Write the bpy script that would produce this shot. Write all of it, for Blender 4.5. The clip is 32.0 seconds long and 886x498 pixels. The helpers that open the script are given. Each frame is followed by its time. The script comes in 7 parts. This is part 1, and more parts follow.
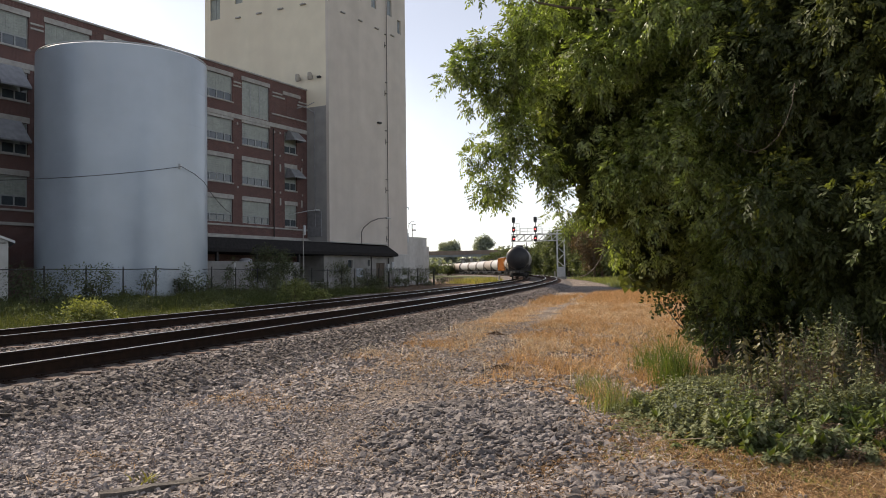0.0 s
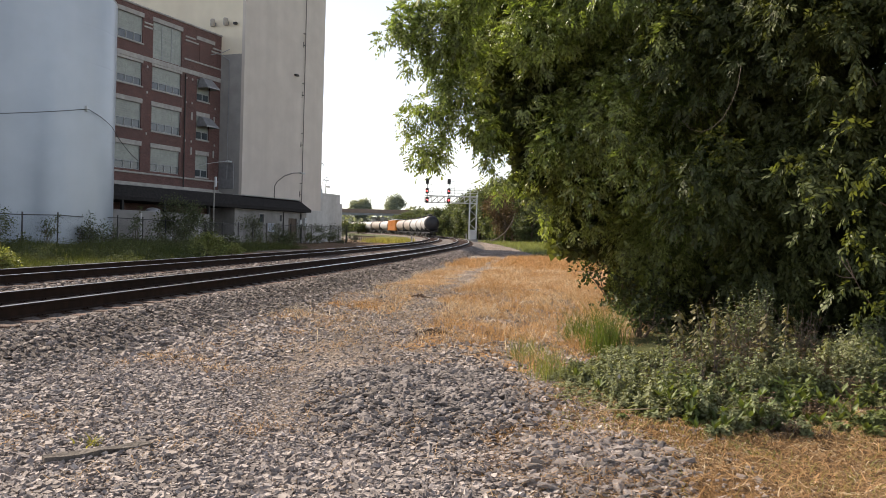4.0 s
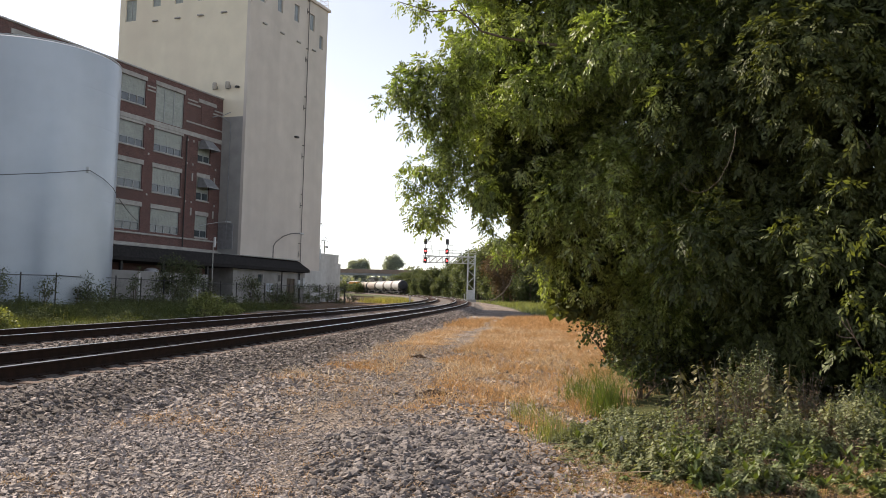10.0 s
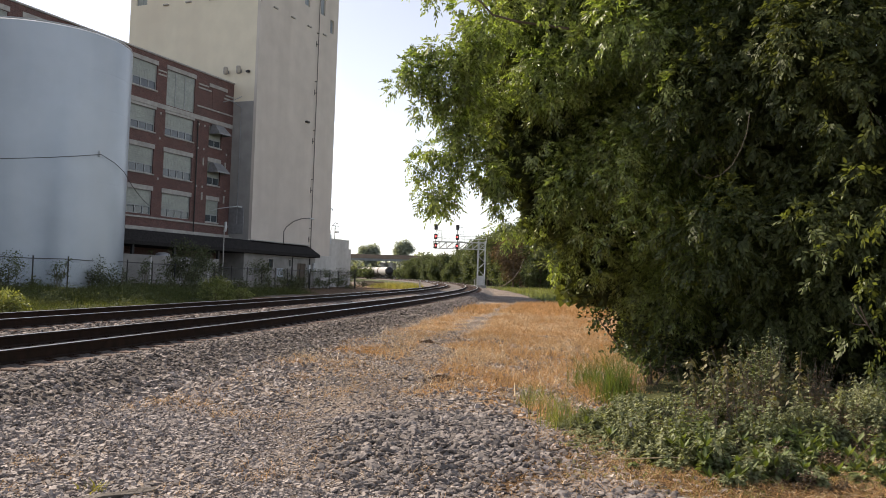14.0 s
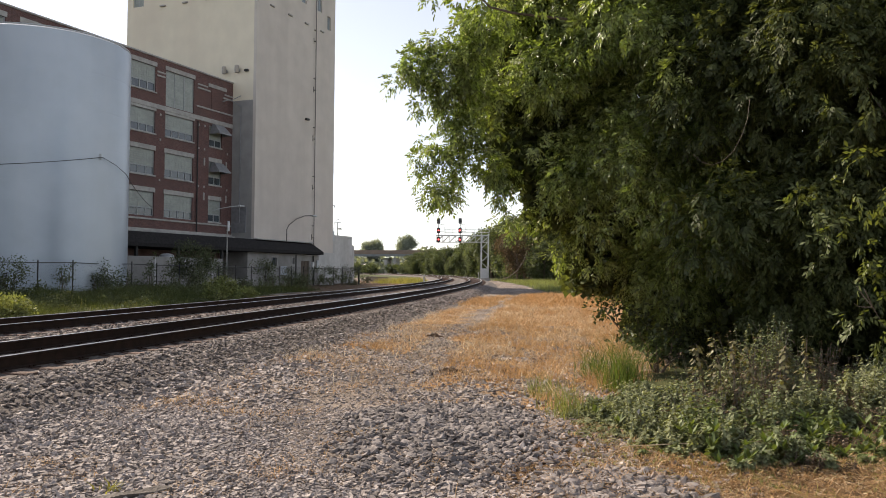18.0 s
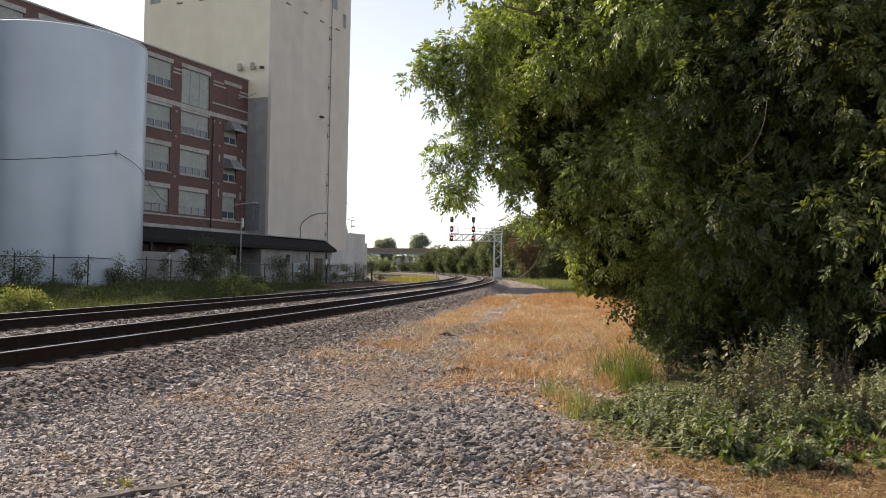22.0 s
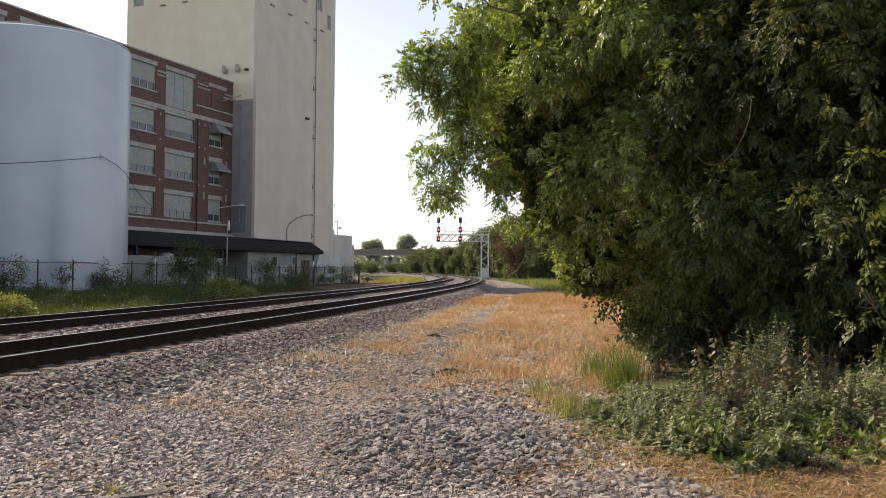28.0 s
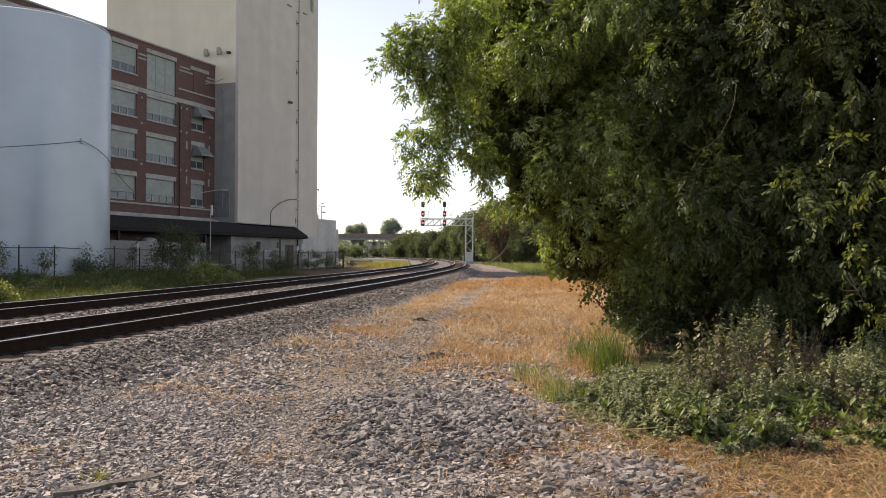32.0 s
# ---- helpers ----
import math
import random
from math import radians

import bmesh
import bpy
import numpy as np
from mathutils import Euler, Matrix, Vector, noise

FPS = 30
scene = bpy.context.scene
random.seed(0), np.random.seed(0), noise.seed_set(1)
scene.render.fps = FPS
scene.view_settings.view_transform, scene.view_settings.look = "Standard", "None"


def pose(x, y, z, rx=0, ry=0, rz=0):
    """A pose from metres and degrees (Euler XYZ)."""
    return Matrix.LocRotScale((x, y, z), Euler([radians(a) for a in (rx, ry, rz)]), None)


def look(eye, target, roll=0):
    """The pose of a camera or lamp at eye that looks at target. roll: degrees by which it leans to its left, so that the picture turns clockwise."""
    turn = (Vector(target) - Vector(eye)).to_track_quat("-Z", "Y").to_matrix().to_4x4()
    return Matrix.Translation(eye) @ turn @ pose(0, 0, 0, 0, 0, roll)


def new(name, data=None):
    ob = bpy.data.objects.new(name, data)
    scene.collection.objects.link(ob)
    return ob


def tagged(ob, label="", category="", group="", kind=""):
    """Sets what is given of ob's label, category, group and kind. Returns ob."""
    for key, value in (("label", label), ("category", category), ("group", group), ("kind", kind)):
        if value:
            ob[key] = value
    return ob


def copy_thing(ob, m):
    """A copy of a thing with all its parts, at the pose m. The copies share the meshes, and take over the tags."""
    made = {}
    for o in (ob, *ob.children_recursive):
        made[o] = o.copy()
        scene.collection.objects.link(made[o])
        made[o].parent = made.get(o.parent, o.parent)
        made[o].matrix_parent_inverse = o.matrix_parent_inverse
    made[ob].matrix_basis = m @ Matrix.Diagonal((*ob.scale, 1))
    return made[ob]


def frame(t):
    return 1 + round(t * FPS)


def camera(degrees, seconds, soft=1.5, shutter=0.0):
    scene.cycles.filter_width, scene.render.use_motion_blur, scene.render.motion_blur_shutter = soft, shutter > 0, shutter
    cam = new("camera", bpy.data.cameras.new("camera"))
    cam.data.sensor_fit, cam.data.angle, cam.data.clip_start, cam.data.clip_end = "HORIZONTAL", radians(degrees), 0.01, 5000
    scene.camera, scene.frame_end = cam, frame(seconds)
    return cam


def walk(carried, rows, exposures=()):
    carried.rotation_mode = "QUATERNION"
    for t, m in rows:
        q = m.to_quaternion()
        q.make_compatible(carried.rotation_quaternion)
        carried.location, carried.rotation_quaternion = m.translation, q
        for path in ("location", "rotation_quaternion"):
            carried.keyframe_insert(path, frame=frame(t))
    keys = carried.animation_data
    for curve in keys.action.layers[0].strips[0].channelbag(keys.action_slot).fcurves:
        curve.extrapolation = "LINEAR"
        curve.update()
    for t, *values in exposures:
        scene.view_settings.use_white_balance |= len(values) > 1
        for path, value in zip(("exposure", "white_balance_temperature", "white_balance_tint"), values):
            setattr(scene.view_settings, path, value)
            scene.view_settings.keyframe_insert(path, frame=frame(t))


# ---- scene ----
cam = camera(56.2, 32.0, soft=0.95)
PATH = [
    (0, (0.188, -0.116, 1.651), (-0.177, 1.849, 1.718), -0.7),
    (0.5, (-0.021, -0.083, 1.648), (-0.423, 1.872, 1.774), 1.9),
    (1, (-0.179, -0.104, 1.634), (-0.273, 1.894, 1.631), -0.5),
    (1.5, (-0.163, -0.169, 1.632), (-0.241, 1.829, 1.614), -1.6),
    (2, (-0.148, -0.202, 1.641), (-0.159, 1.796, 1.562), -1.3),
    (2.5, (-0.204, -0.147, 1.663), (-0.102, 1.85, 1.628), -0.9),
    (3, (-0.234, -0.145, 1.678), (-0.311, 1.853, 1.645), -1.8),
    (3.5, (-0.255, -0.123, 1.705), (-0.379, 1.873, 1.667), 0.9),
    (5.5, (-0.271, -0.094, 1.721), (-0.443, 1.898, 1.763), 2.2),
    (6, (-0.278, -0.095, 1.721), (-0.468, 1.895, 1.769), 2.2),
    (6.5, (-0.285, -0.093, 1.703), (-0.49, 1.896, 1.747), 2.4),
    (7, (-0.279, -0.104, 1.706), (-0.454, 1.888, 1.752), 1.7),
    (7.5, (-0.296, -0.133, 1.7), (-0.459, 1.859, 1.749), 1.7),
    (8, (-0.282, -0.132, 1.694), (-0.45, 1.86, 1.751), 1.9),
    (8.5, (-0.285, -0.12, 1.69), (-0.428, 1.874, 1.755), 1.7),
    (9, (-0.28, -0.131, 1.694), (-0.415, 1.863, 1.769), 1.6),
    (9.5, (-0.285, -0.147, 1.712), (-0.43, 1.846, 1.801), 1.5),
    (10, (-0.285, -0.138, 1.714), (-0.433, 1.853, 1.83), 1.6),
    (10.5, (-0.258, -0.151, 1.707), (-0.402, 1.839, 1.84), 0.4),
    (11, (-0.265, -0.148, 1.709), (-0.359, 1.846, 1.825), 1.8),
    (11.5, (-0.262, -0.124, 1.701), (-0.337, 1.872, 1.812), 1.9),
    (12, (-0.248, -0.129, 1.702), (-0.311, 1.867, 1.806), 1.9),
    (12.5, (-0.25, -0.127, 1.7), (-0.281, 1.87, 1.799), 1.7),
    (13, (-0.273, -0.125, 1.705), (-0.345, 1.871, 1.792), 1.6),
    (13.5, (-0.275, -0.107, 1.707), (-0.435, 1.885, 1.786), 1.8),
    (14, (-0.276, -0.089, 1.704), (-0.448, 1.902, 1.785), 1.9),
    (14.5, (-0.268, -0.094, 1.698), (-0.431, 1.897, 1.781), 1.8),
    (16.5, (-0.292, -0.136, 1.707), (-0.477, 1.853, 1.794), -0.5),
    (17, (-0.297, -0.121, 1.702), (-0.492, 1.868, 1.776), -0.1),
    (17.5, (-0.289, -0.135, 1.701), (-0.484, 1.855, 1.769), 0.0),
    (18, (-0.29, -0.134, 1.699), (-0.469, 1.857, 1.765), 0.4),
    (18.5, (-0.304, -0.156, 1.714), (-0.479, 1.836, 1.784), 0.9),
    (19, (-0.294, -0.149, 1.719), (-0.501, 1.838, 1.806), 1.1),
    (19.5, (-0.286, -0.138, 1.709), (-0.5, 1.848, 1.808), 1.2),
    (20, (-0.289, -0.129, 1.716), (-0.481, 1.859, 1.82), 1.0),
    (20.5, (-0.288, -0.119, 1.72), (-0.487, 1.869, 1.814), 1.0),
    (21, (-0.29, -0.125, 1.717), (-0.497, 1.863, 1.805), 1.1),
    (21.5, (-0.295, -0.125, 1.71), (-0.509, 1.862, 1.792), 1.1),
    (22, (-0.299, -0.127, 1.71), (-0.509, 1.861, 1.772), 1.0),
    (22.5, (-0.293, -0.116, 1.698), (-0.497, 1.873, 1.747), 0.7),
    (23, (-0.305, -0.129, 1.705), (-0.496, 1.862, 1.747), 0.9),
    (23.5, (-0.292, -0.118, 1.699), (-0.467, 1.873, 1.758), 1.6),
    (24, (-0.284, -0.134, 1.698), (-0.437, 1.859, 1.761), 1.5),
    (24.5, (-0.253, -0.135, 1.703), (-0.342, 1.862, 1.763), 1.4),
    (26.5, (-0.294, -0.119, 1.72), (-0.379, 1.878, 1.794), 0.8),
    (27, (-0.304, -0.11, 1.71), (-0.431, 1.885, 1.77), 0.9),
    (27.5, (-0.301, -0.106, 1.715), (-0.457, 1.887, 1.769), 0.9),
    (28, (-0.305, -0.116, 1.716), (-0.484, 1.875, 1.78), 0.4),
    (28.5, (-0.305, -0.11, 1.711), (-0.503, 1.879, 1.767), -0.0),
    (29, (-0.311, -0.1, 1.715), (-0.504, 1.891, 1.741), 0.8),
    (29.5, (-0.308, -0.097, 1.713), (-0.464, 1.896, 1.755), 0.9),
    (30, (-0.31, -0.118, 1.718), (-0.457, 1.876, 1.785), 1.4),
    (30.5, (-0.314, -0.125, 1.714), (-0.466, 1.867, 1.79), 0.6),
    (31, (-0.336, -0.101, 1.707), (-0.492, 1.892, 1.753), 0.7),
    (31.5, (-0.332, -0.115, 1.712), (-0.486, 1.879, 1.739), 0.6),
    (32, (-0.331, -0.122, 1.72), (-0.472, 1.873, 1.746), 0.2),
]
walk(cam, [(t, look(eye, target, roll)) for t, eye, target, roll in PATH], [(0.0, 0.4, 6950, 14), (1.0, 0.2, 6950, 14), (2.0, 0.18, 6950, 14), (3.0, 0.8, 6950, 14), (6.0, 0.73, 6950, 14), (10.0, 0.69, 6950, 14), (11.0, 0.52, 6950, 14), (12.0, 0.61, 6950, 14), (13.0, 0.63, 6950, 14), (14.0, 0.63, 6950, 14), (17.0, 0.69, 6950, 14), (32.0, 0.69, 6950, 14)])

# ---- world, sun, exposure ----
SUN_AZ, SUN_EL = -58.0, 37.5
world = bpy.data.worlds.new("world")
scene.world = world
world.use_nodes = True
wn, wl = world.node_tree.nodes, world.node_tree.links
sky = wn.new("ShaderNodeTexSky")
sky.sky_type, sky.sun_disc = "NISHITA", False
sky.sun_elevation, sky.sun_rotation = radians(SUN_EL), radians(SUN_AZ)
sky.altitude, sky.air_density, sky.dust_density, sky.ozone_density = 200, 0.9, 0.4, 2.6
wn["Background"].inputs["Strength"].default_value = 0.138
# thin summer haze and faint cloud pale the blue
haze = wn.new("ShaderNodeHueSaturation")
haze.inputs["Saturation"].default_value = 0.5
wl.new(sky.outputs[0], haze.inputs["Color"])
cloud_at, cloud, cloud_range = wn.new("ShaderNodeTexCoord"), wn.new("ShaderNodeTexNoise"), wn.new("ShaderNodeMapRange")
cloud.inputs["Scale"].default_value, cloud.inputs["Detail"].default_value = 3.2, 5.0
cloud_range.inputs[1].default_value, cloud_range.inputs[2].default_value = 0.45, 0.7
cloud_range.inputs[3].default_value, cloud_range.inputs[4].default_value = 0.9, 1.06
wl.new(cloud_at.outputs["Generated"], cloud.inputs["Vector"])
wl.new(cloud.outputs["Fac"], cloud_range.inputs[0])
wl.new(cloud_range.outputs[0], haze.inputs["Value"])
wl.new(haze.outputs[0], wn["Background"].inputs["Color"])
lamp = bpy.data.lights.new("sun", "SUN")
lamp.energy, lamp.angle, lamp.color = 5.0, radians(0.8), (1.0, 0.9, 0.76)
sun = new("sun", lamp)
_d = Vector((math.sin(radians(SUN_AZ)) * math.cos(radians(SUN_EL)), math.cos(radians(SUN_AZ)) * math.cos(radians(SUN_EL)), math.sin(radians(SUN_EL))))
sun.matrix_world = look(_d * 300, (0, 0, 0))


# ---- materials ----
def mat(name, c1, c2, scale=3.0, rough=0.8, metal=0.0, bump=0.2, bscale=40.0, c3=None, scale2=0.3, amount2=0.5, rnd=0.0, spec=0.4, streak=None):
    """A weathered surface: two colours in fine noise, a third in broad stains, relief, and a shade that differs from piece to piece."""
    m = bpy.data.materials.new(name)
    m.use_nodes = True
    nt = m.node_tree
    n, l = nt.nodes, nt.links
    b = n["Principled BSDF"]
    b.inputs["Roughness"].default_value, b.inputs["Metallic"].default_value = rough, metal
    b.inputs["Specular IOR Level"].default_value = spec
    tc = n.new("ShaderNodeTexCoord")
    no = n.new("ShaderNodeTexNoise")
    no.inputs["Scale"].default_value, no.inputs["Detail"].default_value = scale, 6
    l.new(tc.outputs["Object"], no.inputs["Vector"])
    mr = n.new("ShaderNodeMapRange")
    mr.inputs[1].default_value, mr.inputs[2].default_value = 0.35, 0.65
    l.new(no.outputs["Fac"], mr.inputs[0])
    mx = n.new("ShaderNodeMix")
    mx.data_type = "RGBA"
    mx.inputs[6].default_value, mx.inputs[7].default_value = (*c1, 1), (*c2, 1)
    l.new(mr.outputs[0], mx.inputs[0])
    out = mx.outputs[2]
    if c3:
        n2 = n.new("ShaderNodeTexNoise")
        n2.inputs["Scale"].default_value, n2.inputs["Detail"].default_value = scale2, 4
        if streak:
            mp = n.new("ShaderNodeMapping")
            mp.inputs["Scale"].default_value = streak
            l.new(tc.outputs["Object"], mp.inputs[0])
            l.new(mp.outputs[0], n2.inputs["Vector"])
        else:
            l.new(tc.outputs["Object"], n2.inputs["Vector"])
        m2 = n.new("ShaderNodeMapRange")
        m2.inputs[1].default_value, m2.inputs[2].default_value, m2.inputs[4].default_value = 0.45, 0.72, amount2
        l.new(n2.outputs["Fac"], m2.inputs[0])
        x2 = n.new("ShaderNodeMix")
        x2.data_type = "RGBA"
        x2.inputs[7].default_value = (*c3, 1)
        l.new(m2.outputs[0], x2.inputs[0])
        l.new(out, x2.inputs[6])
        out = x2.outputs[2]
    if rnd:
        geo, oi = n.new("ShaderNodeNewGeometry"), n.new("ShaderNodeObjectInfo")
        ad = n.new("ShaderNodeMath")
        ad.operation = "ADD"
        l.new(geo.outputs["Random Per Island"], ad.inputs[0])
        l.new(oi.outputs["Random"], ad.inputs[1])
        fr = n.new("ShaderNodeMath")
        fr.operation = "FRACT"
        l.new(ad.outputs[0], fr.inputs[0])
        vr = n.new("ShaderNodeMapRange")
        vr.inputs[3].default_value, vr.inputs[4].default_value = 1 - rnd, 1 + rnd
        l.new(fr.outputs[0], vr.inputs[0])
        hv = n.new("ShaderNodeHueSaturation")
        l.new(vr.outputs[0], hv.inputs["Value"])
        l.new(out, hv.inputs["Color"])
        out = hv.outputs[0]
    l.new(out, b.inputs["Base Color"])
    if bump:
        nb = n.new("ShaderNodeTexNoise")
        nb.inputs["Scale"].default_value, nb.inputs["Detail"].default_value = bscale, 5
        l.new(tc.outputs["Object"], nb.inputs["Vector"])
        bp = n.new("ShaderNodeBump")
        bp.inputs["Strength"].default_value, bp.inputs["Distance"].default_value = bump, 0.03
        l.new(nb.outputs["Fac"], bp.inputs["Height"])
        l.new(bp.outputs[0], b.inputs["Normal"])
    return m


def leaf_mat(name, c1, c2, rnd=0.45, trans=0.3, rough=0.5, through_leaf=(1.4, 1.35, 0.5), gloss=0.035):
    """A leaf or blade: two greens from piece to piece, with light coming through."""
    m = bpy.data.materials.new(name)
    m.use_nodes = True
    nt = m.node_tree
    n, l = nt.nodes, nt.links
    n.remove(n["Principled BSDF"])
    geo = n.new("ShaderNodeNewGeometry")
    tc, no = n.new("ShaderNodeTexCoord"), n.new("ShaderNodeTexNoise")
    no.inputs["Scale"].default_value = 0.7
    l.new(tc.outputs["Object"], no.inputs["Vector"])
    mx = n.new("ShaderNodeMix")
    mx.data_type = "RGBA"
    mx.inputs[6].default_value, mx.inputs[7].default_value = (*c1, 1), (*c2, 1)
    mr = n.new("ShaderNodeMapRange")
    mr.inputs[1].default_value, mr.inputs[2].default_value = 0.35, 0.65
    l.new(no.outputs["Fac"], mr.inputs[0])
    l.new(mr.outputs[0], mx.inputs[0])
    vr = n.new("ShaderNodeMapRange")
    vr.inputs[3].default_value, vr.inputs[4].default_value = 1 - rnd, 1 + rnd
    l.new(geo.outputs["Random Per Island"], vr.inputs[0])
    hv = n.new("ShaderNodeHueSaturation")
    l.new(vr.outputs[0], hv.inputs["Value"])
    l.new(mx.outputs[2], hv.inputs["Color"])
    df, tr, gl = n.new("ShaderNodeBsdfDiffuse"), n.new("ShaderNodeBsdfTranslucent"), n.new("ShaderNodeBsdfGlossy")
    warm = n.new("ShaderNodeMix")
    warm.data_type, warm.blend_type = "RGBA", "MULTIPLY"
    warm.inputs[0].default_value = 1
    warm.inputs[7].default_value = (*through_leaf, 1)
    l.new(hv.outputs[0], warm.inputs[6])
    l.new(hv.outputs[0], df.inputs["Color"])
    l.new(warm.outputs[2], tr.inputs["Color"])
    gl.inputs["Roughness"].default_value = rough
    gl.inputs["Color"].default_value = (0.6, 0.62, 0.6, 1)
    s1, s2 = n.new("ShaderNodeMixShader"), n.new("ShaderNodeMixShader")
    s1.inputs[0].default_value, s2.inputs[0].default_value = trans, gloss
    l.new(df.outputs[0], s1.inputs[1])
    l.new(tr.outputs[0], s1.inputs[2])
    l.new(s1.outputs[0], s2.inputs[1])
    l.new(gl.outputs[0], s2.inputs[2])
    l.new(s2.outputs[0], n["Material Output"].inputs[0])
    return m


def glow_mat(name, color, strength):
    m = bpy.data.materials.new(name)
    m.use_nodes = True
    b = m.node_tree.nodes["Principled BSDF"]
    b.inputs["Base Color"].default_value = (*color, 1)
    b.inputs["Emission Color"].default_value, b.inputs["Emission Strength"].default_value = (*color, 1), strength
    return m


def glass_mat(name, color, rough=0.08):
    m = mat(name, color, tuple(c * 0.7 for c in color), 2.0, rough, 0.0, 0.0, spec=0.8)
    return m


def brick_mat(name):
    m = mat(name, (0.125, 0.062, 0.054), (0.098, 0.05, 0.045), 1.2, 0.85, 0, 0, c3=(0.08, 0.05, 0.045), scale2=0.25, amount2=0.5)
    n, l = m.node_tree.nodes, m.node_tree.links
    b = n["Principled BSDF"]
    tc = n.new("ShaderNodeTexCoord")
    sp, cb = n.new("ShaderNodeSeparateXYZ"), n.new("ShaderNodeCombineXYZ")
    ad = n.new("ShaderNodeMath")
    l.new(tc.outputs["Object"], sp.inputs[0])
    l.new(sp.outputs[0], ad.inputs[0])
    l.new(sp.outputs[1], ad.inputs[1])
    l.new(ad.outputs[0], cb.inputs[0])
    l.new(sp.outputs[2], cb.inputs[1])
    bt = n.new("ShaderNodeTexBrick")
    bt.inputs["Scale"].default_value, bt.inputs["Brick Width"].default_value, bt.inputs["Row Height"].default_value = 1.0, 0.215, 0.075
    bt.inputs["Mortar Size"].default_value = 0.008
    bt.inputs["Color1"].default_value, bt.inputs["Color2"].default_value, bt.inputs["Mortar"].default_value = (0.85, 0.85, 0.85, 1), (1.25, 1.2, 1.15, 1), (1.7, 2.3, 2.4, 1)
    l.new(cb.outputs[0], bt.inputs["Vector"])
    mu = n.new("ShaderNodeMix")
    mu.data_type, mu.blend_type = "RGBA", "MULTIPLY"
    mu.inputs[0].default_value = 1
    old = b.inputs["Base Color"].links[0].from_socket
    l.new(old, mu.inputs[6])
    l.new(bt.outputs["Color"], mu.inputs[7])
    l.new(mu.outputs[2], b.inputs["Base Color"])
    bp = n.new("ShaderNodeBump")
    bp.inputs["Strength"].default_value, bp.inputs["Distance"].default_value, bp.invert = 0.5, 0.01, True
    l.new(bt.outputs["Fac"], bp.inputs["Height"])
    l.new(bp.outputs[0], b.inputs["Normal"])
    return m


def ground_mat():
    """Gravel, dry grass, green grass and packed straw, mixed by the ground's own zones with ragged edges."""
    m = bpy.data.materials.new("ground")
    m.use_nodes = True
    n, l = m.node_tree.nodes, m.node_tree.links
    b = n["Principled BSDF"]
    b.inputs["Roughness"].default_value = 0.95
    b.inputs["Specular IOR Level"].default_value = 0.2
    tc, at = n.new("ShaderNodeTexCoord"), n.new("ShaderNodeAttribute")
    at.attribute_name = "zone"
    sp = n.new("ShaderNodeSeparateColor")
    l.new(at.outputs["Color"], sp.inputs[0])

    def noise_of(scale, detail=6):
        t = n.new("ShaderNodeTexNoise")
        t.inputs["Scale"].default_value, t.inputs["Detail"].default_value = scale, detail
        l.new(tc.outputs["Object"], t.inputs["Vector"])
        return t.outputs["Fac"]

    def ramp(fac, *stops):
        r = n.new("ShaderNodeValToRGB")
        while len(r.color_ramp.elements) < len(stops):
            r.color_ramp.elements.new(0.5)
        for e, (p, c) in zip(r.color_ramp.elements, stops):
            e.position, e.color = p, (*c, 1)
        l.new(fac, r.inputs[0])
        return r.outputs[0]

    vo = n.new("ShaderNodeTexVoronoi")
    vo.inputs["Scale"].default_value = 46
    l.new(tc.outputs["Object"], vo.inputs["Vector"])
    hs = n.new("ShaderNodeSeparateColor")
    l.new(vo.outputs["Color"], hs.inputs[0])
    gravel = ramp(hs.outputs[0], (0.0, (0.07, 0.056, 0.047)), (0.4, (0.2, 0.168, 0.146)), (0.8, (0.31, 0.27, 0.242)), (1.0, (0.42, 0.37, 0.335)))
    dust = ramp(noise_of(0.55), (0.35, (0.6, 0.56, 0.52)), (0.65, (1.1, 1.06, 1.0)))
    mu = n.new("ShaderNodeMix")
    mu.data_type, mu.blend_type = "RGBA", "MULTIPLY"
    mu.inputs[0].default_value = 1
    l.new(gravel, mu.inputs[6])
    l.new(dust, mu.inputs[7])
    col = mu.outputs[2]
    dry = ramp(noise_of(9), (0.3, (0.14, 0.082, 0.045)), (0.5, (0.3, 0.178, 0.085)), (0.7, (0.43, 0.28, 0.15)))
    green = ramp(noise_of(5), (0.3, (0.035, 0.042, 0.016)), (0.55, (0.075, 0.085, 0.03)), (0.75, (0.15, 0.145, 0.06)))
    straw = ramp(noise_of(14), (0.3, (0.05, 0.03, 0.018)), (0.5, (0.13, 0.077, 0.038)), (0.72, (0.25, 0.16, 0.085)))
    edge = noise_of(1.6, 8)
    for channel, c in ((0, dry), (1, green), (2, straw)):
        s = n.new("ShaderNodeMath")
        s.operation = "ADD"
        l.new(sp.outputs[channel], s.inputs[0])
        l.new(edge, s.inputs[1])
        mr = n.new("ShaderNodeMapRange")
        mr.inputs[1].default_value, mr.inputs[2].default_value = 0.85, 1.1
        l.new(s.outputs[0], mr.inputs[0])
        mx = n.new("ShaderNodeMix")
        mx.data_type = "RGBA"
        l.new(mr.outputs[0], mx.inputs[0])
        l.new(col, mx.inputs[6])
        l.new(c, mx.inputs[7])
        col = mx.outputs[2]
    l.new(col, b.inputs["Base Color"])
    bp = n.new("ShaderNodeBump")
    bp.inputs["Strength"].default_value, bp.inputs["Distance"].default_value, bp.invert = 0.8, 0.03, True
    l.new(vo.outputs["Distance"], bp.inputs["Height"])
    l.new(bp.outputs[0], b.inputs["Normal"])
    return m


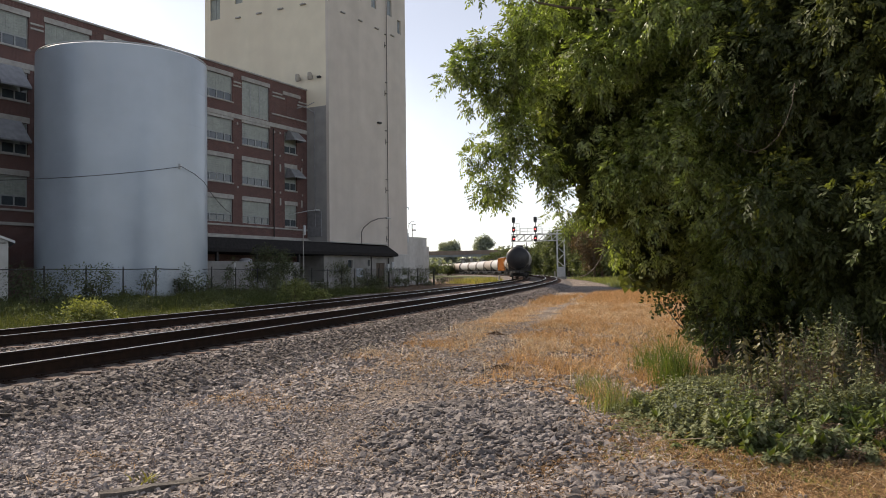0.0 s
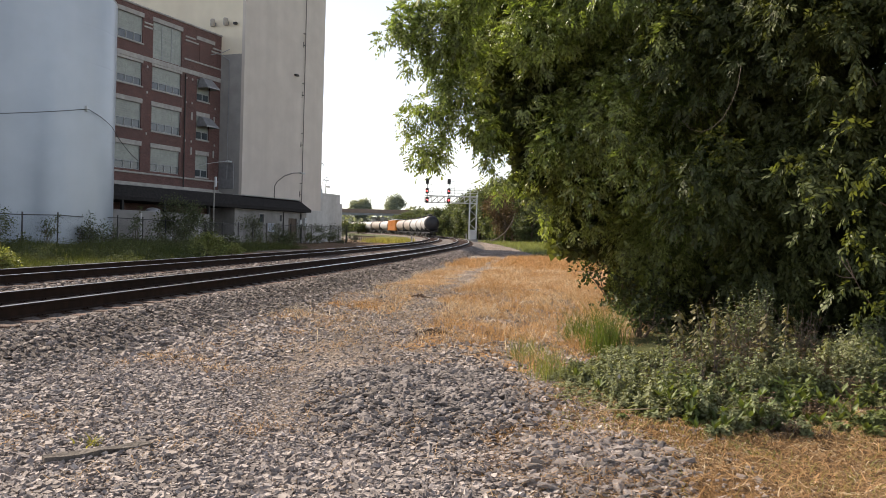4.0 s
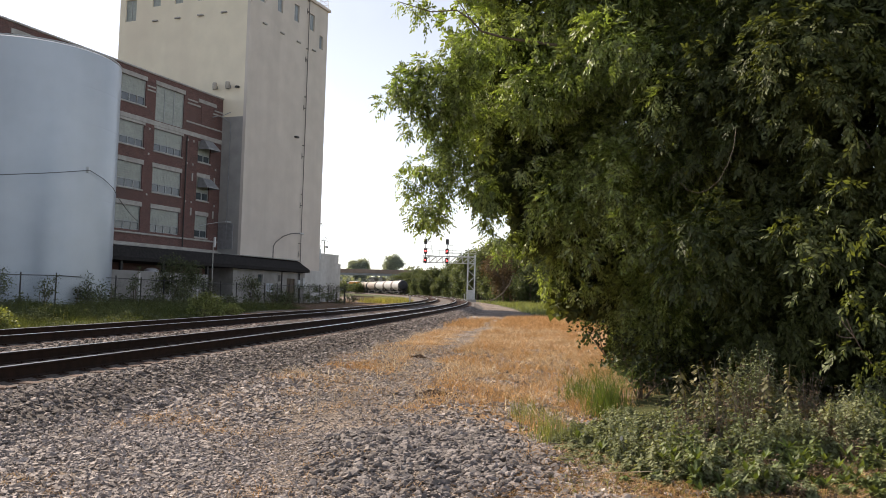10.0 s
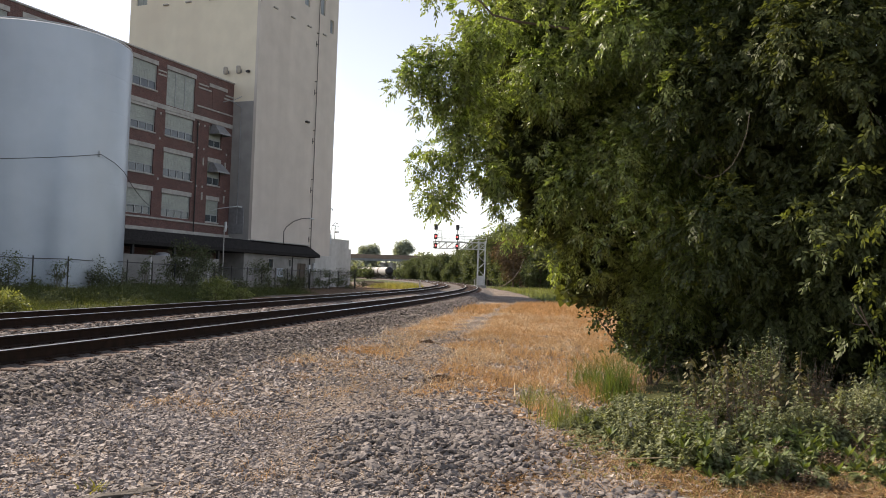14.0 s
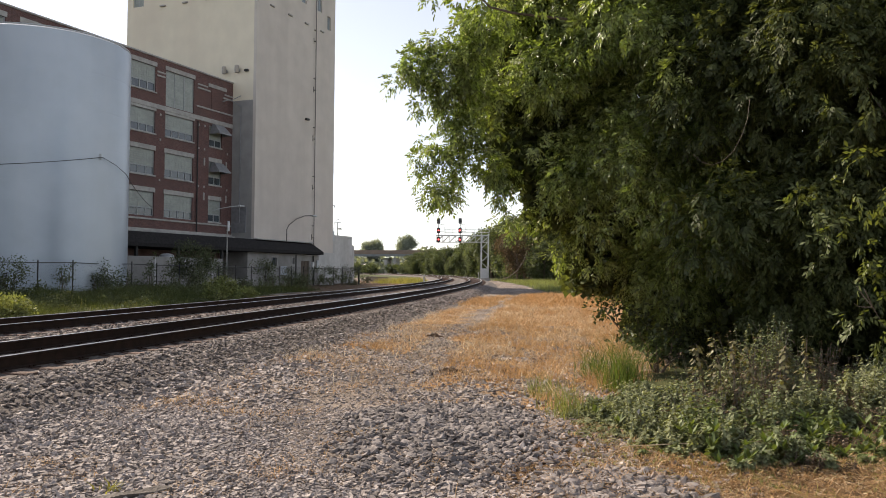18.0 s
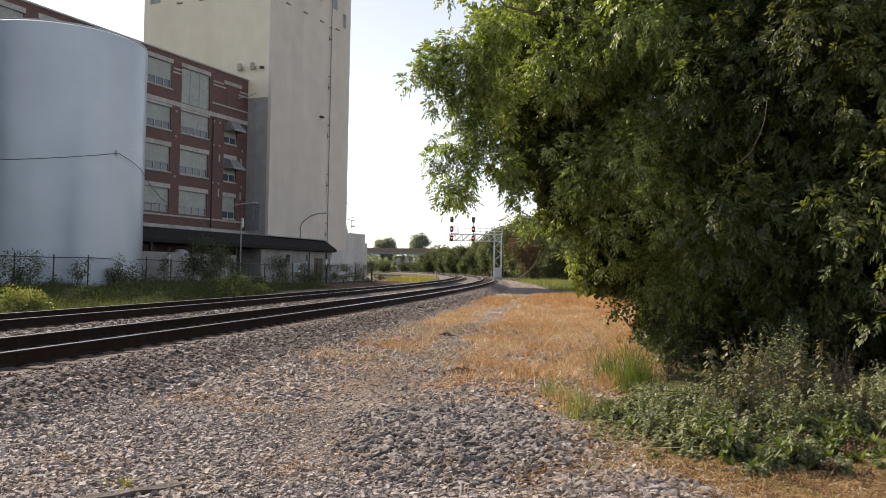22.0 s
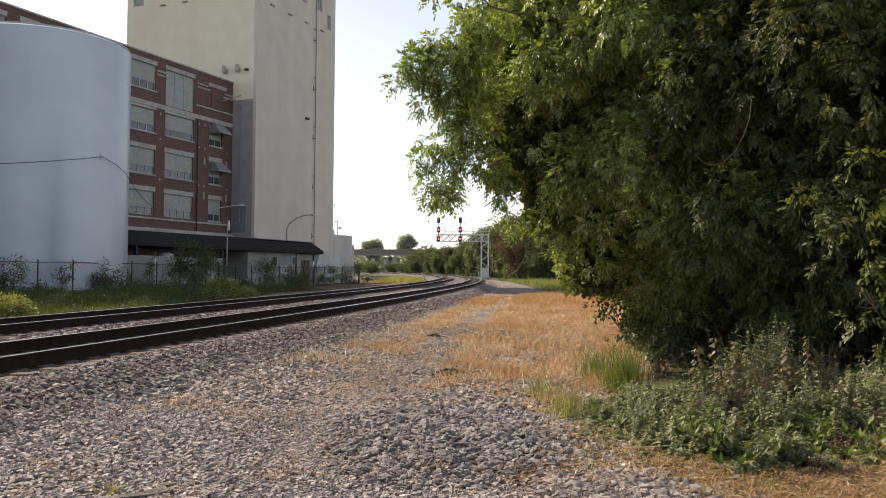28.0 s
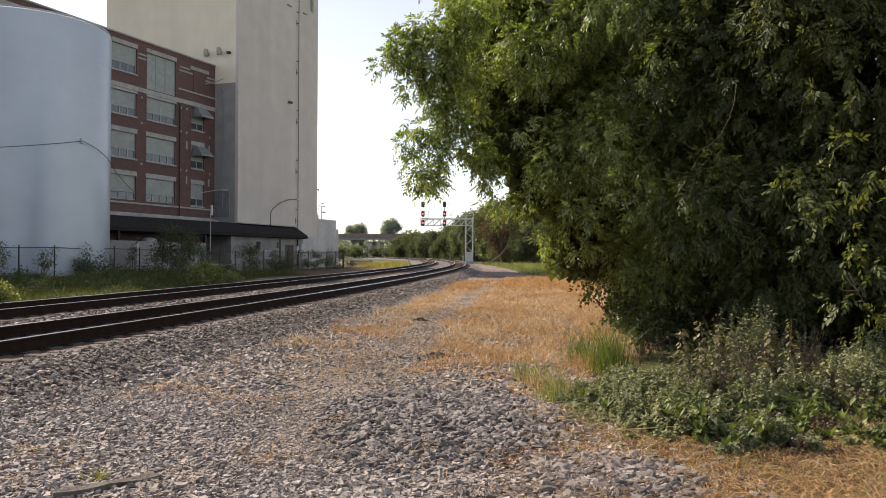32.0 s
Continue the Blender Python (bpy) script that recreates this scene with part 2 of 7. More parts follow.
GROUND = ground_mat()
STONE = mat("stone", (0.18, 0.158, 0.147), (0.365, 0.324, 0.3), 9, 0.9, 0, 0.3, 60, rnd=0.45, spec=0.25)
STONE_HEAP = mat("heap_stone", (0.13, 0.115, 0.108), (0.25, 0.225, 0.212), 9, 0.9, 0, 0.3, 60, rnd=0.45, spec=0.25)
STONE_DARK = mat("ballast", (0.125, 0.107, 0.096), (0.305, 0.263, 0.238), 9, 0.9, 0, 0.3, 60, rnd=0.5, spec=0.25)
BED = mat("ballast_bed", (0.045, 0.038, 0.034), (0.155, 0.133, 0.12), 22, 0.95, 0, 0.9, 25, c3=(0.12, 0.09, 0.07), scale2=0.6)
RAIL = mat("rail", (0.026, 0.017, 0.013), (0.042, 0.025, 0.018), 6, 0.9, 0.0, 0.2, 40, c3=(0.02, 0.016, 0.014), scale2=0.8, spec=0.1)
RAILTOP = mat("rail_head", (0.5, 0.49, 0.48), (0.62, 0.61, 0.6), 3, 0.28, 0.9, 0.02, 40)
TIE = mat("tie", (0.06, 0.037, 0.029), (0.125, 0.074, 0.055), 7, 0.9, 0, 0.5, 30, rnd=0.35)
BRICK = brick_mat("brick")
CONCRETE = mat("tower_concrete", (0.62, 0.565, 0.505), (0.56, 0.51, 0.455), 0.6, 0.9, 0, 0.12, 14, c3=(0.44, 0.4, 0.355), scale2=0.35, amount2=0.45, streak=(1, 1, 0.12))
# Grey paint, darkened further for the shade beside the mill's end.
SIDEGREY = mat("shaded_grey_paint", (0.34, 0.335, 0.32), (0.28, 0.275, 0.265), 0.8, 0.9, 0, 0.15, 14, c3=(0.42, 0.405, 0.37), scale2=0.4, amount2=0.5, streak=(1, 1, 0.2))
# Cream hue is paint; the extra lightness stands in for brighter light.
CREAM = mat("lit_cream_paint", (0.8, 0.735, 0.585), (0.74, 0.68, 0.54), 0.5, 0.9, 0, 0.12, 14, c3=(0.68, 0.6, 0.48), scale2=0.3, amount2=0.5, streak=(1, 1, 0.15))
# Stained white wall paint, darkened to carry the shade under the canopy.
DOCKWALL = mat("shaded_dock_paint", (0.3, 0.29, 0.275), (0.235, 0.23, 0.215), 1.5, 0.85, 0, 0.2, 20, c3=(0.16, 0.15, 0.14), scale2=0.6, amount2=0.7, streak=(1, 1, 0.3))
LINTEL = mat("lintel", (0.42, 0.41, 0.38), (0.33, 0.32, 0.3), 3, 0.85, 0, 0.2, 25, c3=(0.2, 0.19, 0.18), scale2=0.7)
TANK = mat("tank_paint", (0.37, 0.43, 0.495), (0.325, 0.38, 0.44), 0.5, 0.36, 0.3, 0.05, 6, c3=(0.5, 0.53, 0.55), scale2=0.25, amount2=0.5, streak=(1, 1, 0.1))
WHITEWALL = mat("white_wall", (0.55, 0.55, 0.53), (0.47, 0.47, 0.45), 1.5, 0.85, 0, 0.2, 20, c3=(0.3, 0.29, 0.27), scale2=0.5, amount2=0.6, streak=(1, 1, 0.3))
SHINGLE = mat("shingle", (0.026, 0.025, 0.025), (0.04, 0.038, 0.037), 5, 1.0, 0, 0.5, 12, spec=0.05)
BLOCK = mat("glass_block", (0.27, 0.3, 0.27), (0.34, 0.37, 0.335), 4, 0.35, 0, 0.3, 9, c3=(0.2, 0.22, 0.2), scale2=0.8)
GLASS = glass_mat("window_glass", (0.06, 0.075, 0.085))
FRAME = mat("window_frame", (0.35, 0.37, 0.37), (0.28, 0.3, 0.3), 5, 0.6, 0, 0.1)
SHEET = mat("sheet_metal", (0.33, 0.34, 0.35), (0.26, 0.27, 0.28), 3, 0.5, 0.5, 0.1, 15)
STEEL = mat("galvanised", (0.55, 0.57, 0.58), (0.45, 0.47, 0.48), 5, 0.5, 0.4, 0.1, 30)
COWL = mat("cowl_paint", (0.42, 0.39, 0.33), (0.34, 0.31, 0.27), 5, 0.8, 0, 0.1)
# Pale base colour stands in for sky reflected in the tower windows.
SKYGLASS = mat("sky_tinted_glass", (0.3, 0.35, 0.38), (0.24, 0.28, 0.31), 2, 0.1, 0, 0, spec=0.8)
PIPE = mat("weathered_pipe", (0.1, 0.095, 0.09), (0.15, 0.14, 0.13), 6, 0.8, 0, 0.1, 30)
DARKMETAL = mat("dark_metal", (0.03, 0.03, 0.032), (0.05, 0.048, 0.046), 6, 0.6, 0.3, 0.1, 30)
DOOR = mat("door_wood", (0.11, 0.085, 0.06), (0.08, 0.06, 0.045), 3, 0.7, 0, 0.2)
BARK = mat("bark", (0.1, 0.075, 0.055), (0.17, 0.135, 0.105), 6, 0.95, 0, 0.8, 20)
WOOD = mat("weathered_wood", (0.13, 0.105, 0.085), (0.22, 0.185, 0.155), 5, 0.95, 0, 0.6, 30)
DRYSTALK = mat("dry_stalk", (0.42, 0.33, 0.2), (0.52, 0.42, 0.28), 8, 0.9, 0, 0.2, 30)
OLDWOOD = mat("old_timber", (0.065, 0.056, 0.05), (0.13, 0.115, 0.1), 5, 0.95, 0, 0.8, 30)
CLOD = mat("earth", (0.06, 0.04, 0.028), (0.12, 0.08, 0.055), 12, 1, 0, 0.8, 40)
LEAF_SAPLING = leaf_mat("sapling_leaf", (0.075, 0.095, 0.03), (0.11, 0.132, 0.045), trans=0.4, rnd=0.4)
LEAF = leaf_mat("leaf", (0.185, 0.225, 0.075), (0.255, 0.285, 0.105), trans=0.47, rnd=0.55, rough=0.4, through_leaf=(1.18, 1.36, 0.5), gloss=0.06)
# Darker copy of the leaf green: shade within the trees put into colour.
LEAF_SHADED = leaf_mat("shaded_leaf", (0.062, 0.079, 0.033), (0.091, 0.108, 0.045), trans=0.4, gloss=0.022)
# Leaf green paled and greyed: the haze of distance is put into the colour.
LEAF_HAZED = leaf_mat("hazed_leaf", (0.25, 0.285, 0.26), (0.3, 0.33, 0.3), trans=0.3)
# Shrub green lightened, with the haze over the fence line put into the colour.
LEAF_SHRUB = leaf_mat("shrub_leaf", (0.08, 0.098, 0.058), (0.12, 0.135, 0.085), trans=0.25, gloss=0.01)
LEAF_WEED = leaf_mat("weed_leaf", (0.165, 0.19, 0.105), (0.245, 0.262, 0.155), trans=0.25, rnd=0.45, gloss=0.015)
LEAF_YELLOWING = leaf_mat("yellowing_leaf", (0.13, 0.125, 0.062), (0.2, 0.18, 0.1), trans=0.25, rnd=0.4)
BLADE_FRESH = leaf_mat("fresh_blade", (0.075, 0.115, 0.025), (0.12, 0.16, 0.04), trans=0.35)
# Brush green darkened for the shade under the box elder.
LEAF_BRUSH_SHADED = leaf_mat("shaded_brush_leaf", (0.038, 0.053, 0.02), (0.06, 0.075, 0.029), trans=0.3, rnd=0.5)
LEAF_NETTLE = leaf_mat("nettle_leaf", (0.095, 0.125, 0.045), (0.145, 0.175, 0.068), trans=0.3, rnd=0.5)
LEAF_LIGHT = leaf_mat("dock_leaf", (0.085, 0.125, 0.035), (0.12, 0.155, 0.05), trans=0.3)
# Slightly paler and bluer green, with some distance haze painted in.
LEAF_FAR = leaf_mat("far_leaf", (0.078, 0.1, 0.056), (0.112, 0.134, 0.076), trans=0.35)
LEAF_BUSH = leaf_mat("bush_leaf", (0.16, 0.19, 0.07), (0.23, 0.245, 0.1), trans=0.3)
LEAF_BROWN = leaf_mat("dead_leaf", (0.1, 0.07, 0.045), (0.15, 0.105, 0.07), trans=0.2)
BLADE_DRY = leaf_mat("dry_blade", (0.44, 0.26, 0.115), (0.55, 0.365, 0.185), rnd=0.5, trans=0.15, through_leaf=(1.2, 1.1, 0.9))
STRAW_PALE = leaf_mat("pale_straw", (0.56, 0.45, 0.3), (0.68, 0.57, 0.41), rnd=0.3, trans=0.1, through_leaf=(1, 1, 1))
BLADE_BROWN = leaf_mat("brown_straw", (0.26, 0.15, 0.065), (0.38, 0.24, 0.12), rnd=0.6, trans=0.1, through_leaf=(1, 1, 1))
BLADE_GREEN = leaf_mat("green_blade", (0.06, 0.078, 0.03), (0.1, 0.112, 0.05), trans=0.3, gloss=0.01)
BLADE_YELLOW = leaf_mat("yellow_blade", (0.22, 0.22, 0.07), (0.3, 0.27, 0.1), trans=0.3)
ASPHALT = mat("bridge_concrete", (0.3, 0.27, 0.25), (0.23, 0.2, 0.19), 0.8, 0.9, 0, 0.1, 10)
PARAPET = mat("brown_concrete", (0.25, 0.19, 0.15), (0.2, 0.155, 0.125), 0.8, 0.9, 0, 0.1, 10)
BRIDGESTEEL = mat("bridge_steel", (0.22, 0.24, 0.25), (0.17, 0.19, 0.2), 0.5, 0.7, 0, 0.1, 10)
RED = glow_mat("red_lens", (1.0, 0.08, 0.08), 4.0)
TANKCAR_BLACK = mat("black_tank_paint", (0.02, 0.022, 0.027), (0.032, 0.034, 0.04), 1, 0.45, 0, 0.05, 8, c3=(0.06, 0.055, 0.05), scale2=0.5)
TANKCAR_WHITE = mat("white_tank_paint", (0.36, 0.35, 0.345), (0.3, 0.29, 0.285), 1, 0.5, 0, 0.05, 8, c3=(0.2, 0.18, 0.165), scale2=0.5, streak=(1, 1, 0.3))
TANKCAR_TAN = mat("tan_tank_paint", (0.27, 0.225, 0.19), (0.21, 0.175, 0.15), 1, 0.55, 0, 0.05, 8, c3=(0.14, 0.11, 0.09), scale2=0.5)
ORANGE = mat("orange_paint", (0.55, 0.2, 0.025), (0.45, 0.16, 0.025), 1, 0.6, 0, 0.05, 8, c3=(0.25, 0.1, 0.03), scale2=0.6)


# ---- building blocks ----
class Shape:
    """Gathers vertices and faces of one mesh."""

    def __init__(self):
        self.v, self.f = [], []

    def add(self, verts, faces):
        k = len(self.v)
        self.v += [tuple(p) for p in verts]
        self.f += [tuple(i + k for i in f) for f in faces]
        return self

    def box(self, x0, x1, y0, y1, z0, z1, c=0.0):
        """A box; c: the width of its chamfered edges."""
        x0, x1, y0, y1, z0, z1 = min(x0, x1), max(x0, x1), min(y0, y1), max(y0, y1), min(z0, z1), max(z0, z1)
        c = min(c, 0.45 * min(x1 - x0, y1 - y0, z1 - z0))
        if c <= 0:
            return self.add([(x, y, z) for z in (z0, z1) for y in (y0, y1) for x in (x0, x1)], [(0, 2, 3, 1), (4, 5, 7, 6), (0, 1, 5, 4), (2, 6, 7, 3), (0, 4, 6, 2), (1, 3, 7, 5)])
        ring = lambda a, z: [(x0 + a, y0 + c, z), (x0 + c, y0 + a, z), (x1 - c, y0 + a, z), (x1 - a, y0 + c, z), (x1 - a, y1 - c, z), (x1 - c, y1 - a, z), (x0 + c, y1 - a, z), (x0 + a, y1 - c, z)]
        verts = ring(c, z0) + ring(0, z0 + c) + ring(0, z1 - c) + ring(c, z1)
        faces = [tuple(range(7, -1, -1)), tuple(range(24, 32))]
        for k in range(3):
            faces += [(8 * k + i, 8 * k + (i + 1) % 8, 8 * k + 8 + (i + 1) % 8, 8 * k + 8 + i) for i in range(8)]
        return self.add(verts, faces)

    def prism(self, poly, a, b, axis="x"):
        """A flat outline (two coordinates) drawn out along an axis from a to b."""
        put = {"x": lambda t, p: (t, *p), "y": lambda t, p: (p[0], t, p[1]), "z": lambda t, p: (*p, t)}[axis]
        n = len(poly)
        return self.add([put(a, p) for p in poly] + [put(b, p) for p in poly], [tuple(range(n)), tuple(range(2 * n - 1, n - 1, -1))] + [(i, n + i, n + (i + 1) % n, (i + 1) % n) for i in range(n)])

    def tube(self, pts, r, n=6, r1=None):
        """A round bar through points, with caps."""
        pts = [Vector(p) for p in pts]
        r1 = r if r1 is None else r1
        rings = []
        for k, p in enumerate(pts):
            d = (pts[min(k + 1, len(pts) - 1)] - pts[max(k - 1, 0)]).normalized()
            a = d.orthogonal().normalized() if k == 0 else (a - d * a.dot(d)).normalized()
            b, q = d.cross(a), r + (r1 - r) * k / max(1, len(pts) - 1)
            rings += [p + (a * math.cos(2 * math.pi * i / n) + b * math.sin(2 * math.pi * i / n)) * q for i in range(n)]
        faces = [(n * k + i, n * k + (i + 1) % n, n * k + n + (i + 1) % n, n * k + n + i) for k in range(len(pts) - 1) for i in range(n)]
        return self.add(rings, faces + [tuple(range(n - 1, -1, -1)), tuple(range(n * len(pts) - n, n * len(pts)))])

    def lathe(self, rows, n=48, axis="z", caps=True):
        """Rings of (radius, height) round an axis."""
        put = (lambda r, a, h: (r * math.cos(a), r * math.sin(a), h)) if axis == "z" else (lambda r, a, h: (r * math.cos(a), h, r * math.sin(a)))
        verts = [put(r, 2 * math.pi * i / n, h) for r, h in rows for i in range(n)]
        faces = [(n * k + i, n * k + (i + 1) % n, n * k + n + (i + 1) % n, n * k + n + i) for k in range(len(rows) - 1) for i in range(n)]
        return self.add(verts, faces + ([tuple(range(n - 1, -1, -1)), tuple(range(n * len(rows) - n, n * len(rows)))] if caps else []))

    def mesh(self, name, material, smooth=False):
        me = bpy.data.meshes.new(name)
        me.from_pydata(self.v, [], self.f)
        bm = bmesh.new()
        bm.from_mesh(me)
        bmesh.ops.recalc_face_normals(bm, faces=bm.faces)
        bm.to_mesh(me)
        bm.free()
        me.materials.append(material)
        if smooth:
            me.polygons.foreach_set("use_smooth", [True] * len(me.polygons))
            me.set_sharp_from_angle(angle=radians(40))
        return me


def part(name, shape, material, parent, label="", smooth=False, at=None):
    """One mesh object under a thing or a part."""
    ob = new(name, shape if isinstance(shape, bpy.types.Mesh) else shape.mesh(name, material, smooth))
    ob.parent = parent
    if at is not None:
        ob.matrix_basis = at
    return tagged(ob, label)


def thing(name, m, label, category, group="", kind=""):
    ob = new(name)
    ob.empty_display_size = 0.2
    ob.matrix_basis = m
    return tagged(ob, label, category, group, kind)


def raw(name, verts, faces, material, smooth=False):
    """A large mesh from arrays; all faces have the same number of corners."""
    verts, faces = np.asarray(verts, np.float32), np.asarray(faces, np.int32)
    me = bpy.data.meshes.new(name)
    k = faces.shape[1]
    me.vertices.add(len(verts))
    me.vertices.foreach_set("co", verts.ravel())
    me.loops.add(faces.size)
    me.loops.foreach_set("vertex_index", faces.ravel())
    me.polygons.add(len(faces))
    me.polygons.foreach_set("loop_start", np.arange(0, faces.size, k, dtype=np.int32))
    me.polygons.foreach_set("loop_total", np.full(len(faces), k, np.int32))
    me.polygons.foreach_set("use_smooth", np.full(len(faces), smooth))
    me.update(calc_edges=True)
    me.materials.append(material)
    return me


rng = np.random.default_rng(7)


# ---- the lie of the land ----
GRADE = 0.0066


def near_x(y):
    """Centre line of the nearer track."""
    y = np.asarray(y, float)
    return -4.95 - np.where(y > 75, 0.00072, 0.0007) * (y - 75) ** 2


TY = np.arange(-60.0, 900.0, 0.5)
TX = near_x(TY)
TS = np.r_[0, np.cumsum(np.hypot(np.diff(TX), np.diff(TY)))]
TN = np.stack([np.gradient(TY, TS), -np.gradient(TX, TS)], 1)


def track(s, off=0.0):
    """Place on the track at the arc length s, off metres to the right of the nearer track's centre; its heading in degrees."""
    y, x = np.interp(s, TS, TY), np.interp(s, TS, TX)
    nx, ny = np.interp(s, TS, TN[:, 0]), np.interp(s, TS, TN[:, 1])
    return x + nx * off, y + ny * off, np.degrees(np.arctan2(ny, nx))


def arc(y):
    return np.interp(y, TY, TS)


SPACING = 4.3


def rail_z(y):
    return 0.53 + GRADE * np.asarray(y, float)


def bumps(x, y):
    return 0.035 * np.sin(0.9 * x + 0.5 * y) * np.sin(0.63 * y - 0.4 * x + 1) + 0.018 * np.sin(2.3 * x - 1.1 * y) * np.sin(1.9 * y + 0.7 * x)


def blob(x, y, cx, cy, rx, ry):
    return np.clip(1.15 - ((x - cx) / rx) ** 2 - ((y - cy) / ry) ** 2, 0, 1)


def land(x, y):
    """Height of the ground."""
    x, y = np.asarray(x, float), np.asarray(y, float)
    z = GRADE * np.clip(y, -20, 500) + bumps(x, y)
    z = z + 0.09 * blob(x, y, -0.95, 8.6, 1.5, 2.1) + 0.05 * blob(x, y, 0.45, 6.2, 0.7, 0.9)
    z = z + 0.12 * np.clip((-11.5 - x) / 4, 0, 1) * np.clip((70 - y) / 20, 0, 1)
    return z


def zones(x, y):
    """Dry grass, green grass, straw: how much of each at a place."""
    left = near_x(y) - SPACING
    b = np.interp(y, [9.5, 10.5, 12, 16, 22, 44, 60], [0.3, 0.8, 1.5, 2.7, 3.6, 5.2, 5.4])
    rut = np.interp(y, [10, 16, 24, 35, 50, 62], [-2.2, -2.1, -1.9, -1.45, -0.7, -0.2]) + 0.15 * np.sin(0.5 * y)
    ragged = 0.5 * patchy(x, y, 1.6) + 0.5 * patchy(x + 5, y, 0.6)
    front = np.interp(x, [-3, -1.8, -1.0, -0.2, 0.6, 1.4], [12.4, 10.7, 11.4, 9.5, 8.7, 8.6]) - 1.0 * (ragged - 0.5)
    far_end = np.clip((60 + 7 * (ragged - 0.5) + 2.0 * (x - rut) - y) / 7, 0, 1)
    dry = np.clip(0.45 + 1.3 * np.minimum(x - rut - 0.25 - 0.6 * (ragged - 0.5), b - x), 0, 1) * np.clip((y - front) / 1.6, 0, 1) * far_end * (0.5 + 0.5 * np.clip(1.6 * patchy(x + 1, y, 1.1), 0, 1))
    # a thinner band beyond the rut, and scattered growth towards the ballast
    width = np.interp(y, [12, 18, 30, 50], [0.6, 1.3, 1.9, 1.5])
    band = np.clip(1.6 - np.abs(x - rut + 0.45 + 0.5 * width) / (0.5 * width), 0, 1) * np.clip((y - 13.5) / 4, 0, 1) * far_end
    dry = np.maximum(dry, band * (0.3 + 0.6 * ragged))
    sparse = np.clip((rut - x) / 0.5, 0, 1) * np.clip((x - near_x(y) - 2.2) / 0.6, 0, 1) * np.clip((y - 10) / 5, 0, 1) * far_end
    dry = np.maximum(dry, 0.82 * sparse * ragged)
    dry = np.maximum(dry, 0.7 * blob(x, y, -11.9, 45, 1.3, 30) * (x < left - 1.6))
    # a bare tan strip between the farther track and the yard
    dry = np.maximum(dry, 0.85 * np.clip((left - 1.8 - x) / 0.6, 0, 1) * np.clip((x - left + 7) / 1.5, 0, 1) * np.clip((y - 38) / 10, 0, 1) * np.clip((105 - y) / 10, 0, 1) * (0.5 + 0.5 * ragged))
    green = np.clip((left - np.interp(y, [36, 48, 66], [3.2, 6.0, 7.0]) - x) / 1.5, 0, 1) * np.clip((66 - y) / 8, 0, 1)
    green = np.maximum(green, blob(x, y, -16.5, 122, 4.5, 22) * (x < left - 2.5))
    green = np.maximum(green, np.clip((x - b + 0.5) / 0.6, 0, 1) * (y < 60) * np.clip((y - np.interp(x, [0.2, 0.8, 1.5, 2.4, 3.4, 4.8, 7], [9.8, 8.8, 8.4, 8.5, 8.7, 9.6, 10.5])) / 0.5, 0, 1))
    green = np.maximum(green, np.clip((x - near_x(y) - np.interp(y, [60, 80, 147], [7.0, 5.8, 3.8])) / 1.2, 0, 1) * (y >= 60))
    green = np.maximum(green, np.clip((y - 170) / 30, 0, 1))
    straw = np.clip((x - 0.35 + 0.9 * (ragged - 0.5)) / 0.7, 0, 1) * np.clip((9.0 + 0.22 * np.clip(x - 3, 0, 9) - y) / 1.0, 0, 1)
    straw = np.maximum(straw, 0.6 * np.clip((left - 3.5 - x) / 1.5, 0, 1) * (y > 62) * (y < 135))
    straw = np.maximum(straw * (1 - blob(x, y, 0.45, 6.4, 0.7, 0.9)), 0.6 * blob(x, y, 0.3, 8.2, 0.9, 1.2) * (0.4 + 0.8 * ragged))
    straw = np.maximum(straw, 0.85 * blob(x, y, 0.2, 6.6, 1.0, 1.5) * (1 - blob(x, y, 0.45, 6.3, 0.75, 0.85)) * (0.4 + 0.8 * ragged))
    return dry, green * (1 - straw), straw


def axis_steps(knots):
    out = []
    for (a, b, step) in knots:
        out.append(np.arange(a, b, step))
    return np.concatenate(out + [[knots[-1][1]]])


def build_ground():
    xs = axis_steps([(-2200, -200, 200), (-200, -60, 10), (-60, -16, 2), (-16, -8, 0.8), (-8, 6, 0.22), (6, 16, 0.6), (16, 60, 4), (60, 200, 20), (200, 2200, 200)])
    ys = axis_steps([(-600, -40, 80), (-40, 2, 3), (2, 26, 0.24), (26, 70, 0.8), (70, 200, 4), (200, 600, 20), (600, 2800, 200)])
    gx, gy = np.meshgrid(xs, ys)
    gz = land(gx, gy)
    n, w = gx.size, len(xs)
    idx = np.arange(n).reshape(gx.shape)
    faces = np.stack([idx[:-1, :-1], idx[:-1, 1:], idx[1:, 1:], idx[1:, :-1]], -1).reshape(-1, 4)
    me = raw("ground", np.stack([gx, gy, gz], -1).reshape(-1, 3), faces, GROUND, True)
    att = me.color_attributes.new("zone", "FLOAT_COLOR", "POINT")
    d, g, s = zones(gx, gy)
    att.data.foreach_set("color", np.stack([d, g, s, np.ones_like(d)], -1).astype(np.float32).ravel())
    tagged(new("ground", me), "gravel and dry grass ground beside the railway", "ground", kind="structure")


